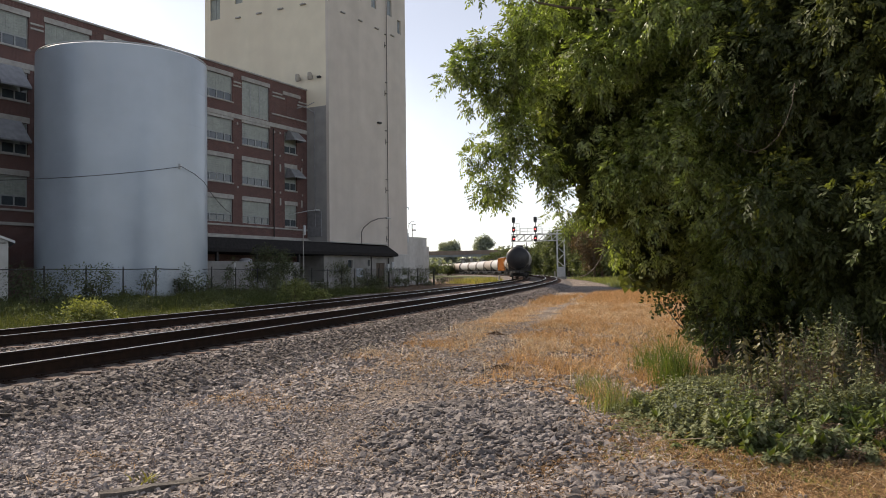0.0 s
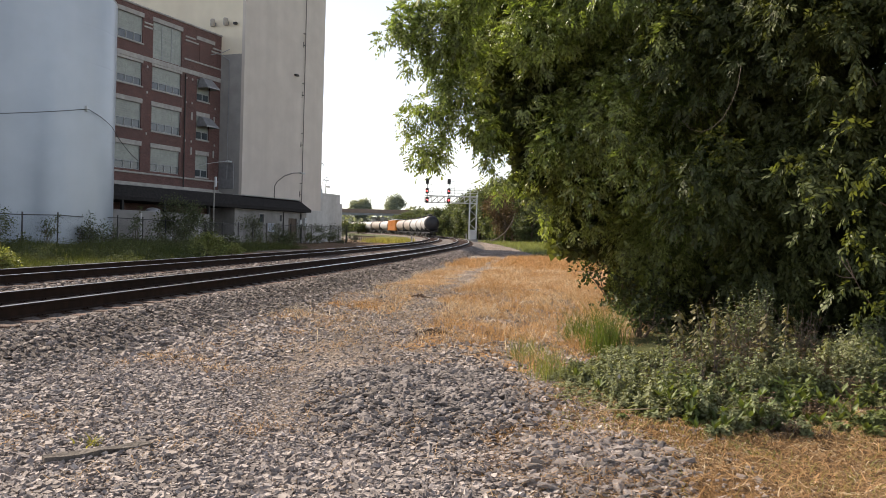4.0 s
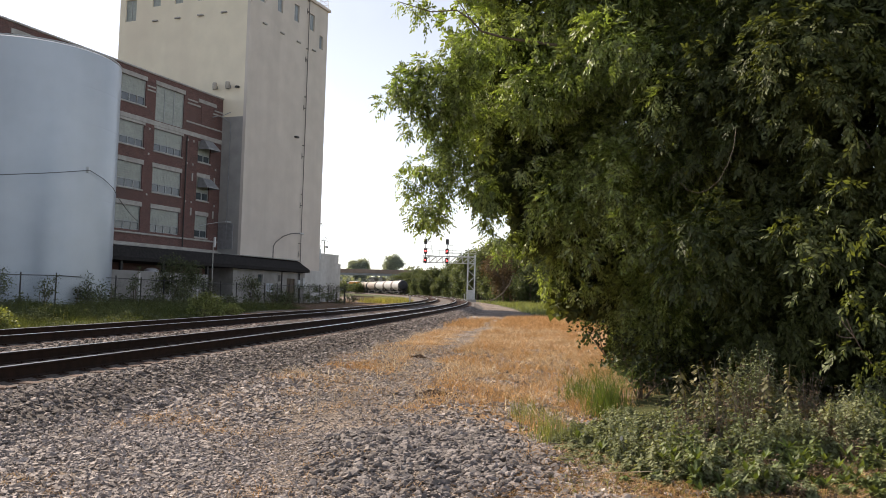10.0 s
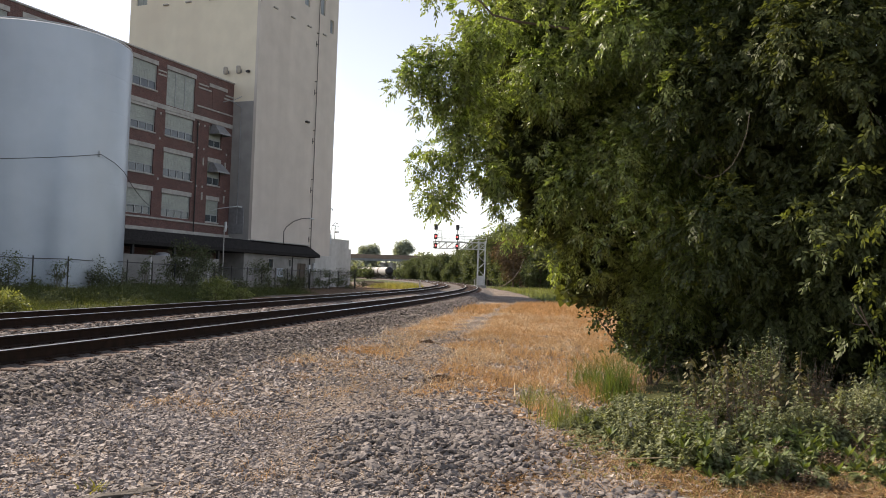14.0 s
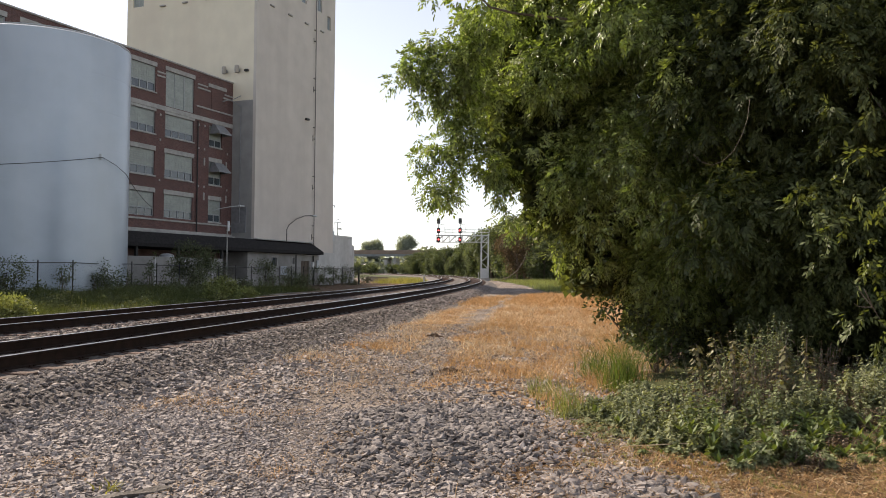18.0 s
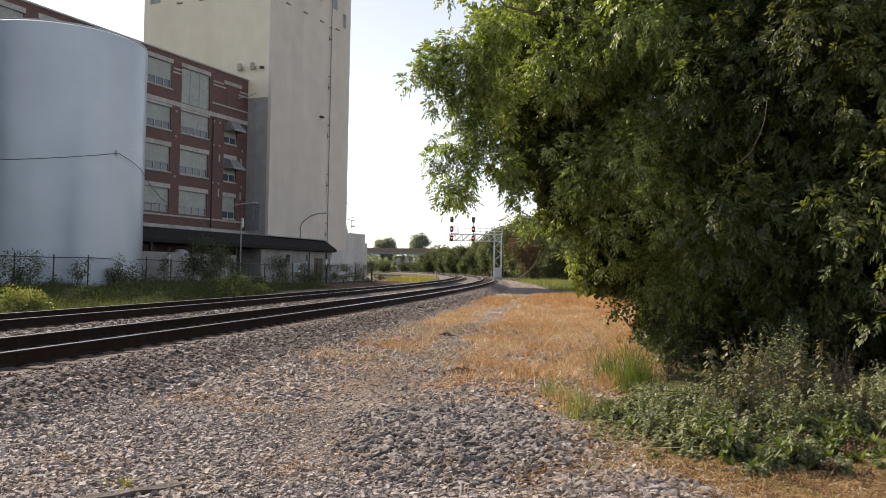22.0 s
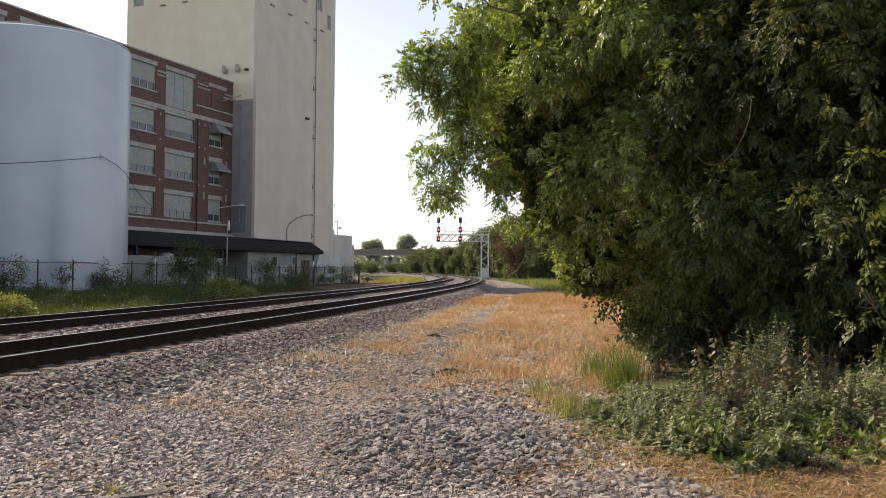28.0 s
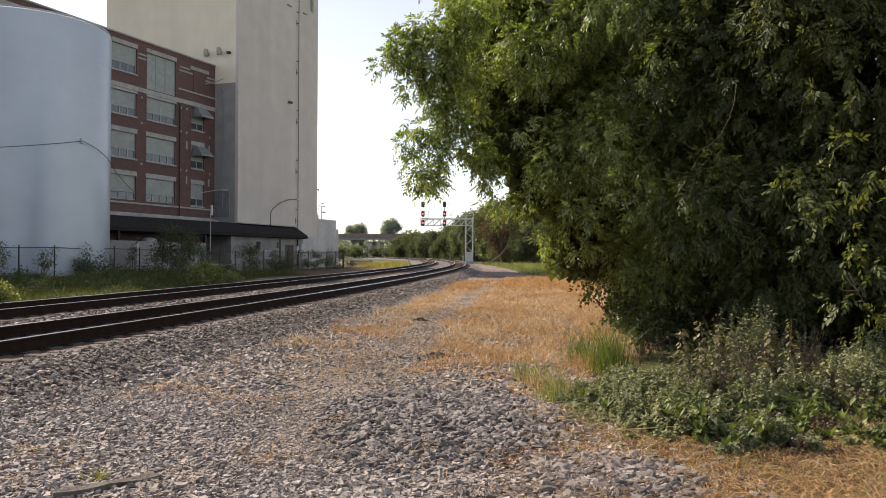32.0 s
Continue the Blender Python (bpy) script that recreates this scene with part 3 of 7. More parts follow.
def sweep(profile, s0, s1, step, off, name, material, z_of=rail_z, close=True):
    """A cross-section (across, height over the rail's top) drawn along the track."""
    ss = np.arange(s0, s1, step)
    rows = []
    for a, h in profile:
        x, y, _ = track(ss, off + a)
        rows.append(np.stack([x, y, z_of(y) + h], -1))
    v = np.stack(rows, 1)
    k = len(profile)
    idx = np.arange(v.shape[0] * k).reshape(-1, k)
    nxt = np.roll(idx, -1, 1) if close else idx[:, 1:]
    cur = idx if close else idx[:, :-1]
    f = np.stack([cur[:-1], nxt[:-1], nxt[1:], cur[1:]], -1).reshape(-1, 4)
    return raw(name, v.reshape(-1, 3), f, material)


S0, S1 = arc(-40), arc(840)


def build_tracks():
    edge = -SPACING
    # ballast is packed up against the foot of each rail
    packed = lambda c: [p for q in (c - 0.7525, c + 0.7525) for p in ((q - 0.22, -0.216), (q - 0.06, -0.188), (q + 0.06, -0.188), (q + 0.22, -0.216))]
    bed = sweep([(edge - 3.1, -0.62), (edge - 1.75, -0.235), *packed(edge), (edge + 1.7, -0.25), (edge / 2, -0.33), (-1.7, -0.25), *packed(0.0), (1.65, -0.23), (2.5, -0.5), (3.3, -0.72)], S0, S1, 1.0, 0, "ballast_bed", BED, close=False)
    tagged(new("ballast_bed", bed), "dark crushed-stone ballast bed under two tracks", "ballast", kind="structure")
    body = [(-0.075, -0.19), (0.075, -0.19), (0.075, -0.178), (0.014, -0.155), (0.012, -0.045), (0.036, -0.035), (0.037, -0.006), (-0.037, -0.006), (-0.036, -0.035), (-0.012, -0.045), (-0.014, -0.155), (-0.075, -0.178)]
    head = [(-0.034, -0.004), (-0.030, 0.0), (0.030, 0.0), (0.034, -0.004)]
    tie = Shape().box(-1.3, 1.3, -0.115, 0.115, -0.2, 0.0, 0.012)
    tie_me = tie.mesh("tie", TIE)
    plate = Shape().box(-0.17, 0.17, -0.1, 0.1, 0.0, 0.016, 0.004)
    for a in (-0.105, 0.105):
        for b in (-0.06, 0.03):
            plate.box(a - 0.012, a + 0.012, b, b + 0.03, 0.014, 0.04)
    plate_me = plate.mesh("tie_plate", RAIL)
    for off, label in ((0.0, "nearer railway track with dark rusty rails on timber ties"), (-SPACING, "farther railway track with dark rusty rails on timber ties")):
        t = thing("railway_track", pose(0, 0, 0), label, "railway track", "tracks")
        for side in (-0.7525, 0.7525):
            r = part("rail", sweep(body, S0, S1, 1.0, off + side, "rail", RAIL), None, t, "dark rusty steel rail")
            part("rail_head", sweep(head, S0, S1, 1.0, off + side, "rail_head", RAILTOP, close=False), None, r, "polished running surface")
        rest_v, rest_f, k0 = [], [], 0
        for k, s in enumerate(np.arange(arc(2.0), arc(330), 0.56)):
            x, y, h = track(s, off)
            wob = rng.normal(0, 1, 3)
            m = pose(x + 0.02 * wob[0], y, rail_z(y) - 0.205 + 0.006 * wob[1], 0, 0, h + 0.8 * wob[2])
            if y < 76:
                ob = part("tie", tie_me, None, t, at=m)
                if y < 45:
                    for side in (-0.7525, 0.7525):
                        px, py, _ = track(s, off + side)
                        part("tie_plate", plate_me, None, t, at=pose(px, py, rail_z(y) - 0.206, 0, 0, h))
            else:
                rest_v.append([m @ Vector(p) for p in tie.v])
                rest_f += [[i + k0 for i in f] for f in tie.f]
                k0 += len(tie.v)
        me = bpy.data.meshes.new("tie_rest")
        me.from_pydata([p for q in rest_v for p in q], [], rest_f)
        me.materials.append(TIE)
        tagged(part("tie_rest", me, None, t), kind="stuff")


# ---- the mill, its tower, the loading dock ----
MILL = pose(-29.61, 82.65, 0.0, 0, 0, -18.0 + 90.0)
# In the mill's space x runs along the facade to its end at 0, y runs away from the track, z is up.
BASE = 0.3


def wall_with_holes(sh, x0, x1, z0, z1, y0, y1, holes):
    """A wall from y0 to y1 with openings through it, as one connected shell."""
    xs = sorted({x0, x1, *[v for h in holes for v in h[:2] if x0 < v < x1]})
    zs = sorted({z0, z1, *[v for h in holes for v in h[2:] if z0 < v < z1]})
    nx, nz = len(xs), len(zs)

    def solid(i, k):
        if not (0 <= i < nx - 1 and 0 <= k < nz - 1):
            return False
        mx, mz = (xs[i] + xs[i + 1]) / 2, (zs[k] + zs[k + 1]) / 2
        return not any(h[0] < mx < h[1] and h[2] < mz < h[3] for h in holes)

    at = lambda i, k, side: (i * nz + k) * 2 + side
    faces = []
    for i in range(nx - 1):
        for k in range(nz - 1):
            if not solid(i, k):
                continue
            ring = [(i, k), (i + 1, k), (i + 1, k + 1), (i, k + 1)]
            faces += [tuple(at(*p, 0) for p in ring), tuple(at(*p, 1) for p in reversed(ring))]
            for n, (di, dk) in enumerate(((0, -1), (1, 0), (0, 1), (-1, 0))):
                if not solid(i + di, k + dk):
                    a, b = ring[n], ring[(n + 1) % 4]
                    faces.append((at(*b, 0), at(*a, 0), at(*a, 1), at(*b, 1)))
    used = sorted({v for f in faces for v in f})
    number = {v: n for n, v in enumerate(used)}
    every = [(x, y, z) for x in xs for z in zs for y in (y0, y1)]
    return sh.add([every[v] for v in used], [tuple(number[v] for v in f) for f in faces])


def window_unit(parent, x0, x1, z0, z1, style):
    """A mill window: glass blocks above, a row of panes below, in a thin frame."""
    fr = Shape()
    w, split = x1 - x0, z0 + (0.36 if style != "tall" else 0.0) * (z1 - z0) * 0.95
    y = 0.16
    n = max(2, round(w / 1.0))
    if style == "tall":
        cells = [(x0 + w * k / 3 + (0.07 if k == 0 else 0.05), x0 + w * (k + 1) / 3 - (0.07 if k == 2 else 0.05), z0 + 0.07, z1 - 0.07) for k in range(3)]
    else:
        cells = [(x0 + w * k / n + (0.07 if k == 0 else 0.045), x0 + w * (k + 1) / n - (0.07 if k == n - 1 else 0.045), z0 + 0.07, split - 0.05) for k in range(n)]
        cells.append((x0 + 0.07, x1 - 0.07, split + 0.05, z1 - 0.07))
    wall_with_holes(fr, x0, x1, z0, z1, y - 0.05, y + 0.06, cells)
    win = part("window", fr, FRAME, parent)
    bl, lo = Shape(), split + 0.05 if style != "tall" else z0 + 0.07
    cell = 0.2 if style != "tall" else 0.33
    nx, nz = max(1, round((w - 0.14) / cell)), max(1, round((z1 - 0.07 - lo) / cell))
    dx, dz = (w - 0.14) / nx, (z1 - 0.07 - lo) / nz
    for i in range(nx):
        for k in range(nz):
            a, c = x0 + 0.07 + i * dx, lo + k * dz
            bl.box(a + 0.003, a + dx - 0.003, y - 0.015 + 0.003 * rng.random(), y + 0.05, c + 0.014, c + dz - 0.014)
    part("glass_block_panel", bl, BLOCK, win, "pale green glass blocks")
    part("panel_backing", Shape().box(x0 + 0.07, x1 - 0.07, y + 0.012, y + 0.04, lo, z1 - 0.07), LINTEL, win)
    if style != "tall":
        for k in range(n):
            part("pane", Shape().box(x0 + w * k / n + 0.05, x0 + w * (k + 1) / n - 0.05, y, y + 0.012, z0 + 0.07, split - 0.05), GLASS, win)
    return win


def hood(parent, x0, x1, z0, z1, depth):
    """A sheet-metal hood over a window: sloping top, two cheeks, open below."""
    a, b = x0 + 0.05, x1 - 0.05
    top = Shape().add([(a + 0.3, 0, z1), (b - 0.3, 0, z1), (b - 0.25, -depth * 0.35, z1 - 0.02), (a + 0.25, -depth * 0.35, z1 - 0.02), (a, -depth, z0 + 0.12), (b, -depth, z0 + 0.12), (a, -depth, z0 + 0.0), (b, -depth, z0)], [(0, 1, 2, 3), (3, 2, 5, 4), (4, 5, 7, 6)])
    h = part("window_hood", top, SHEET, parent, "grey sheet-metal hood over the window")
    for x, xt in ((a, a + 0.3), (b, b - 0.3)):
        s = -1 if x == a else 1
        part("hood_cheek", Shape().add([(xt, 0, z1), (x, 0, z0), (x, -depth, z0), (x, -depth, z0 + 0.12), (xt - 0.05 * (xt - x), -depth * 0.35, z1 - 0.02)], [(0, 1, 2, 3, 4)]), SHEET, h)
    return h


def build_mill():
    mill = thing("mill_building", MILL, "old red-brick mill with concrete lintels and glass-block windows", "building")
    x_end, x0 = 0.0, -78.0
    rows = [(6.95, 9.1), (10.65, 12.9), (14.45, 16.5), (18.25, 20.55)]
    cols = [-7.9 - 5.2 * k for k in range(13)]
    holes = []
    for c in cols:
        for k, (a, b) in enumerate(rows):
            lo = 17.25 if k == 3 and c == cols[0] else a
            holes.append((c - 1.95, c + 1.95, lo, b))
    for a, b in rows[:3]:
        holes.append((-3.65, -1.7, a, b))
    wall = part("facade_wall", wall_with_holes(Shape(), x0, x_end, BASE - 1, 21.4, 0, 0.4, holes), BRICK, mill, "dark red brick wall")
    body = Shape().box(x0 + 0.02, x_end - 0.02, 0.4, 22, BASE - 1, 21.2)
    part("building_body", body, BRICK, mill)
    part("roof_coping", Shape().box(x0, x_end + 0.06, -0.1, 0.5, 21.4, 21.55, 0.02), LINTEL, mill, "stone coping")
    roof = Shape().box(x0, x_end, 0.5, 22, 21.2, 21.35)
    part("roof", roof, SHINGLE, mill)
    for z, h, d in ((16.75, 0.42, 0.07), (6.6, 0.16, 0.1), (5.6, 0.22, 0.14)):
        part("stone_band", Shape().box(x0, x_end + 0.03, -d, 0.0, z, z + h, 0.015), LINTEL, mill, "weathered stone band")
    for c in cols:
        for k, (a, b) in enumerate(rows):
            tall = k == 3 and c == cols[0]
            lo = 17.25 if tall else a
            window_unit(mill, c - 1.95, c + 1.95, lo, b, "tall" if tall else "blocks")
            if k < 3:
                part("lintel", Shape().box(c - 2.05, c + 2.05, -0.05, 0.0, b + 0.0, b + 0.42 if k != 2 else b + 0.24, 0.015), LINTEL, mill)
            else:
                part("lintel", Shape().box(c - 2.05, c + 2.05, -0.05, 0.0, b + 0.0, b + 0.4, 0.015), LINTEL, mill)
            if not tall and k != 0:
                part("window_sill", Shape().box(c - 2.05, c + 2.05, -0.09, 0.0, lo - 0.14, lo, 0.015), LINTEL, mill)
    for a, b in rows[:3]:
        window_unit(mill, -3.65, -1.7, a, b, "blocks")
        if a < 14:
            part("lintel", Shape().box(-3.7, -1.65, -0.05, 0.0, b, b + 0.42, 0.015), LINTEL, mill)
        part("window_sill", Shape().box(-3.7, -1.65, -0.09, 0.0, a - 0.14, a, 0.015), LINTEL, mill)
    # upper storey of the end bay: brick panels, short stone bars
    part("brick_panel", Shape().box(-3.4, -1.75, -0.06, 0.0, 18.2, 20.3, 0.02), BRICK, mill)
    part("lintel", Shape().box(-3.9, -1.1, -0.09, 0.0, 20.3, 20.65, 0.015), LINTEL, mill)
    for a, b, z in ((-5.5, -4.0, 20.15), (-1.4, -0.05, 19.9), (-5.5, -3.6, 19.8), (-1.6, -0.05, 19.55), (-5.6, -0.0, 18.0)):
        part("stone_bar", Shape().box(a, b, -0.08, 0.0, z, z + 0.15, 0.01), LINTEL, mill)
    for c in cols:
        for z in (20.1, 19.75):
            part("stone_bar", Shape().box(c - 2.65 - 0.5, c - 2.65 + 0.55, -0.08, 0.0, z, z + 0.14, 0.01), LINTEL, mill)
    hood(mill, -3.6, -1.6, 15.65, 16.65, 1.2)
    hood(mill, -3.6, -1.6, 11.85, 12.85, 1.2)
    for z0 in (15.1, 11.3):
        hood(mill, cols[5] - 1.0, cols[5] + 1.4, z0, z0 + 1.6, 1.3)
    # small plates and brackets on the piers
    for x in (-4.35, -0.8, -5.2, -10.5):
        for z in (10.2, 13.9, 16.2):
            part("wall_plate", Shape().box(x - 0.09, x + 0.09, -0.05, 0.0, z, z + 0.2, 0.01), LINTEL, mill)
    for x in (-4.35, -0.95):
        for z in (9.0, 12.4):
            part("wall_plate", Shape().box(x - 0.1, x + 0.1, -0.06, 0.0, z, z + 0.75, 0.01), LINTEL, mill)
    lampw = Shape().tube([(-3.2, -0.05, 8.0), (-2.6, -0.6, 8.3), (-1.4, -1.3, 8.6), (-0.6, -1.5, 8.7)], 0.035, 6)
    lampw.box(-0.7, 0.2, -1.65, -1.35, 8.62, 8.8, 0.04)
    part("wall_lamp", lampw, STEEL, mill, "grey arm lamp on the wall")
    part("down_pipe", Shape().tube([(-5.45, -0.12, 5.8), (-5.45, -0.12, 16.6)], 0.06, 6), DARKMETAL, mill)
    return mill


def build_tower():
    tw = thing("grain_tower", MILL, "tall cream concrete grain tower, stained and windowless below", "tower")
    L, R, F, B, H = 0.0, 15.5, -2.87, 14.4, 35.5
    wins_f = [(1.6 + 3.3 * k, 2.6 + 3.3 * k, 32.2, 34.1) for k in range(4)] + [(13.7, 14.5, 30.6, 32.2)]
    sh = wall_with_holes(Shape(), L, R, BASE - 1, H, F, F + 0.35, wins_f)
    part("front_wall", sh, CONCRETE, tw, "grey-cream concrete wall")
    wins_s = [(-0.2 + 3.0 * k, 0.9 + 3.0 * k, 32.3, 34.4) for k in range(4)] + [(12.1, 13.6, 31.0, 33.4)]
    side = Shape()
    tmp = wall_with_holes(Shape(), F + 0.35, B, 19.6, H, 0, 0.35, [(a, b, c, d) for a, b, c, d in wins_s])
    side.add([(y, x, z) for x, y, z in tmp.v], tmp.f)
    part("side_wall", side, CREAM, tw, "cream-painted concrete wall, its brighter light put into the paint")
    # lower part: grey paint plus painted shade, cut off level near the mill roof
    part("lower_side_wall", Shape().box(0, 0.35, F + 0.35, B, BASE - 1, 19.6), SIDEGREY, tw, "dull grey-painted concrete wall, shade beside the mill put into its colour")
    part("side_hatch", Shape().box(-0.08, 0.0, -1.9, -0.05, 6.0, 8.6, 0.02), SHEET, tw, "dark sheet-metal hatch")
    part("rear_walls", Shape().box(L + 0.35, R, B - 0.35, B, BASE - 1, H).box(R - 0.35, R, F + 0.35, B - 0.35, BASE - 1, H), CONCRETE, tw)
    part("tower_core", Shape().box(L + 0.6, R - 0.6, F + 0.6, B - 0.6, BASE, H - 0.3), DARKMETAL, tw)
    part("roof_slab", Shape().box(L - 0.25, R + 0.25, F - 0.25, B + 0.25, H, H + 0.35, 0.03), CONCRETE, tw)
    rail = Shape()
    for z in (0.55, 1.05):
        rail.tube([(L, F, H + 0.35 + z), (R, F, H + 0.35 + z), (R, B, H + 0.35 + z)], 0.03, 5)
    for k in range(9):
        rail.tube([(R * k / 8, F, H + 0.35), (R * k / 8, F, H + 1.4)], 0.03, 5)
    part("roof_railing", rail, STEEL, tw, "thin steel railing on the roof edge")
    for a, b, c, d in wins_f:
        w = part("tower_window", Shape().box(a, b, F + 0.2, F + 0.24, c, d), SKYGLASS, tw)
        part("window_frame", Shape().box(a, a + 0.08, F + 0.16, F + 0.2, c, d).box(b - 0.08, b, F + 0.16, F + 0.2, c, d).box((a + b) / 2 - 0.03, (a + b) / 2 + 0.03, F + 0.16, F + 0.2, c, d), FRAME, w)
    for a, b, c, d in wins_s:
        w = part("tower_window", Shape().box(0.2, 0.24, a, b, c, d), BLOCK, tw)
        part("window_frame", Shape().box(0.16, 0.2, a, a + 0.08, c, d).box(0.16, 0.2, b - 0.08, b, c, d).box(0.16, 0.2, (a + b) / 2 - 0.03, (a + b) / 2 + 0.03, c, d), FRAME, w)
    for k in range(4):
        part("drip_ledge", Shape().box(-0.22, 0.0, 0.0 + 3.0 * k, 0.7 + 3.0 * k, 30.6, 30.75, 0.02), LINTEL, tw)
        part("drip_ledge", Shape().box(2.2 + 3.3 * k, 2.9 + 3.3 * k, F - 0.2, F, 29.9, 30.05, 0.02), LINTEL, tw)
    for y in (-0.75, 0.85):
        v = Shape().lathe([(0.0, -0.25), (0.2, -0.25), (0.24, -0.1), (0.24, 0.4), (0.18, 0.5), (0.0, 0.5)], 10)
        part("vent_cowl", v, COWL, tw, "round grey vent cowl", True, pose(-0.42, y, 22.7))
        part("vent_stub", Shape().box(-0.42, 0.0, y - 0.12, y + 0.12, 22.6, 22.9, 0.02), SHEET, tw)
    part("wall_bracket", Shape().box(-0.3, 0.0, -1.95, -1.55, 22.55, 22.75, 0.02), DARKMETAL, tw)
    part("wall_bracket", Shape().box(9.1, 9.7, F - 0.3, F, 19.1, 19.3, 0.02), DARKMETAL, tw)
    pipe = Shape().tube([(11.05, F - 0.16, 4.9), (11.05, F - 0.16, H + 2.0)], 0.045, 8)
    for z in np.arange(6, 35, 5.6):
        pipe.box(10.8, 11.1, F - 0.2, F, z, z + 0.05).box(10.76, 10.84, F - 0.06, F, z - 0.25, z + 0.4, 0.02).box(10.8, 11.1, F - 0.2, F, z + 1.3, z + 1.35)
    part("stand_pipe", pipe, PIPE, tw, "thin dark pipe with brackets up the wall")
    cond = Shape().tube([(0.0, -1.0, 19.0), (-1.2, -0.6, 19.5), (-1.9, -0.2, 19.2)], 0.05).tube([(-0.1, -1.1, 19.1), (-0.1, -1.1, 7.0)], 0.04)
    cond.tube([(0, -1.0, 20.1), (-1.0, -0.7, 19.5)], 0.04)
    part("conduit", cond, SHEET, tw)
    # recess at the foot of the side wall
    part("ledge", Shape().box(-0.35, 0.0, F + 0.1, 0.0, 5.2, 5.45, 0.02), LINTEL, tw)
    part("foot_wall", Shape().box(11.7, R + 0.15, F - 0.16, F, BASE - 1, 4.35, 0.03), WHITEWALL, tw)
    return tw


def build_dock():
    """The low loading dock with its dark shingled canopy in front of mill and tower."""
    d = thing("loading_dock", MILL, "white loading dock under a dark shingled canopy", "loading dock")
    x0, x1, F = -24.0, 11.6, -4.0
    canopy = Shape().add([(x0, F, 4.0), (x1, F, 4.05), (x1, F, 4.35), (x0, F, 4.3), (x0, F + 0.75, 5.2), (x1 - 0.9, F + 0.75, 5.15), (x0, -0.02, 5.45), (x1 - 0.9, -2.9, 5.3), (x0, 0.0, 3.95), (x1, -2.9, 4.0), (0.0, -2.9, 4.0), (0, 0, 3.95), (0, -0.02, 5.45), (0, -2.9, 5.35)], [(0, 1, 2, 3), (3, 2, 5, 4), (4, 5, 7, 13, 12, 6), (2, 1, 9, 7, 5), (0, 8, 11, 10, 9, 1)])
    part("canopy", canopy, SHINGLE, d, "dark shingled mansard canopy")
    edge = Shape().box(x0, 0.0, -0.55, 0.0, 5.46, 5.6, 0.02).box(0.0, x1 - 1.0, -3.3, -2.88, 5.32, 5.42, 0.02)
    part("flashing", edge, LINTEL, d, "pale flashing strip")
    wall = wall_with_holes(Shape(), -1.6, 11.7, BASE - 1, 4.0, -3.3, -3.0, [(2.55, 3.4, 2.75, 3.55), (6.3, 6.75, 2.9, 3.6), (8.05, 9.75, 0.35, 3.3)])
    part("dock_wall", wall, DOCKWALL, d, "stained white wall, canopy shade put into its paint")
    part("dock_end", Shape().box(-1.6, -1.3, -3.0, 0.0, BASE - 1, 4.0), DOCKWALL, d)
    dr = part("door", Shape().box(8.05, 9.75, -3.18, -3.12, 0.35, 3.3), DOOR, d, "dark brown timber double door")
    part("door_stile", Shape().box(8.86, 8.94, -3.22, -3.18, 0.35, 3.3, 0.01).box(8.05, 8.2, -3.22, -3.18, 0.35, 3.3, 0.01).box(9.6, 9.75, -3.22, -3.18, 0.35, 3.3, 0.01), DOOR, dr)
    for a, b, z0, z1 in ((2.55, 3.4, 2.75, 3.55), (6.3, 6.75, 2.9, 3.6)):
        w = part("dock_window", Shape().box(a, b, -3.15, -3.13, z0, z1), GLASS, d)
        part("window_frame", Shape().box(a - 0.08, b + 0.08, -3.36, -3.3, z0 - 0.1, z0, 0.01).box(a - 0.08, b + 0.08, -3.36, -3.3, z1, z1 + 0.1, 0.01).box(a - 0.08, a, -3.36, -3.3, z0, z1, 0.01).box(b, b + 0.08, -3.36, -3.3, z0, z1, 0.01), LINTEL, w)
    sg = part("sign_board", Shape().box(4.15, 5.3, -3.34, -3.3, 1.75, 2.65, 0.005), TANK, d, "white notice board with dark marks")
    for a, b in ((4.3, 4.6), (4.75, 5.15)):
        part("sign_mark", Shape().box(a, b, -3.347, -3.34, 1.95, 2.4), SHEET, sg)
    for x in (6.9, 10.4):
        part("wall_pipe", Shape().tube([(x, -3.4, 0.5), (x, -3.4, 3.9)], 0.07), DARKMETAL, d)
    for x, z in ((10.1, 2.3), (11.1, 2.5)):
        part("meter_box", Shape().box(x, x + 0.4, -3.5, -3.3, z, z + 0.9, 0.02), STEEL, d)
    low = Shape().box(-22.0, -8.4, -5.6, -5.3, BASE - 1, 3.15, 0.03)
    part("dock_parapet", low, DOCKWALL, d, "low stained wall in the same shade-darkened white paint")
    part("dock_platform", Shape().box(-22, -1.6, -5.3, 0, BASE - 1, 1.25), LINTEL, d)
    for x in (-17.0, -12.0, -6.0):
        part("canopy_post", Shape().box(x - 0.12, x + 0.12, F + 0.3, F + 0.54, 1.25, 4.0, 0.02), DARKMETAL, d)
    part("cover", Shape().lathe([(0.0, 0.0), (0.6, 0.0), (0.55, 0.18), (0.3, 0.3), (0.0, 0.34)], 14), SHEET, d, "", True, pose(-15.0, -5.0, 3.15))
    for k in range(12):
        part("parapet_post", Shape().box(-21.9 + 1.2 * k, -21.75 + 1.2 * k, -5.64, -5.6, BASE, 3.0, 0.01), WHITEWALL, d) if k % 3 == 1 else None
    stl = thing("arc_lamp", MILL @ pose(5.2, -3.3, 5.3), "grey lamp on a curved arm above the canopy", "lamp")
    arm = [(0, 0, 0), (0, 0, 1.3), (0.35, -0.05, 1.8), (1.5, -0.2, 2.5), (3.0, -0.3, 2.95), (4.6, -0.35, 3.1)]
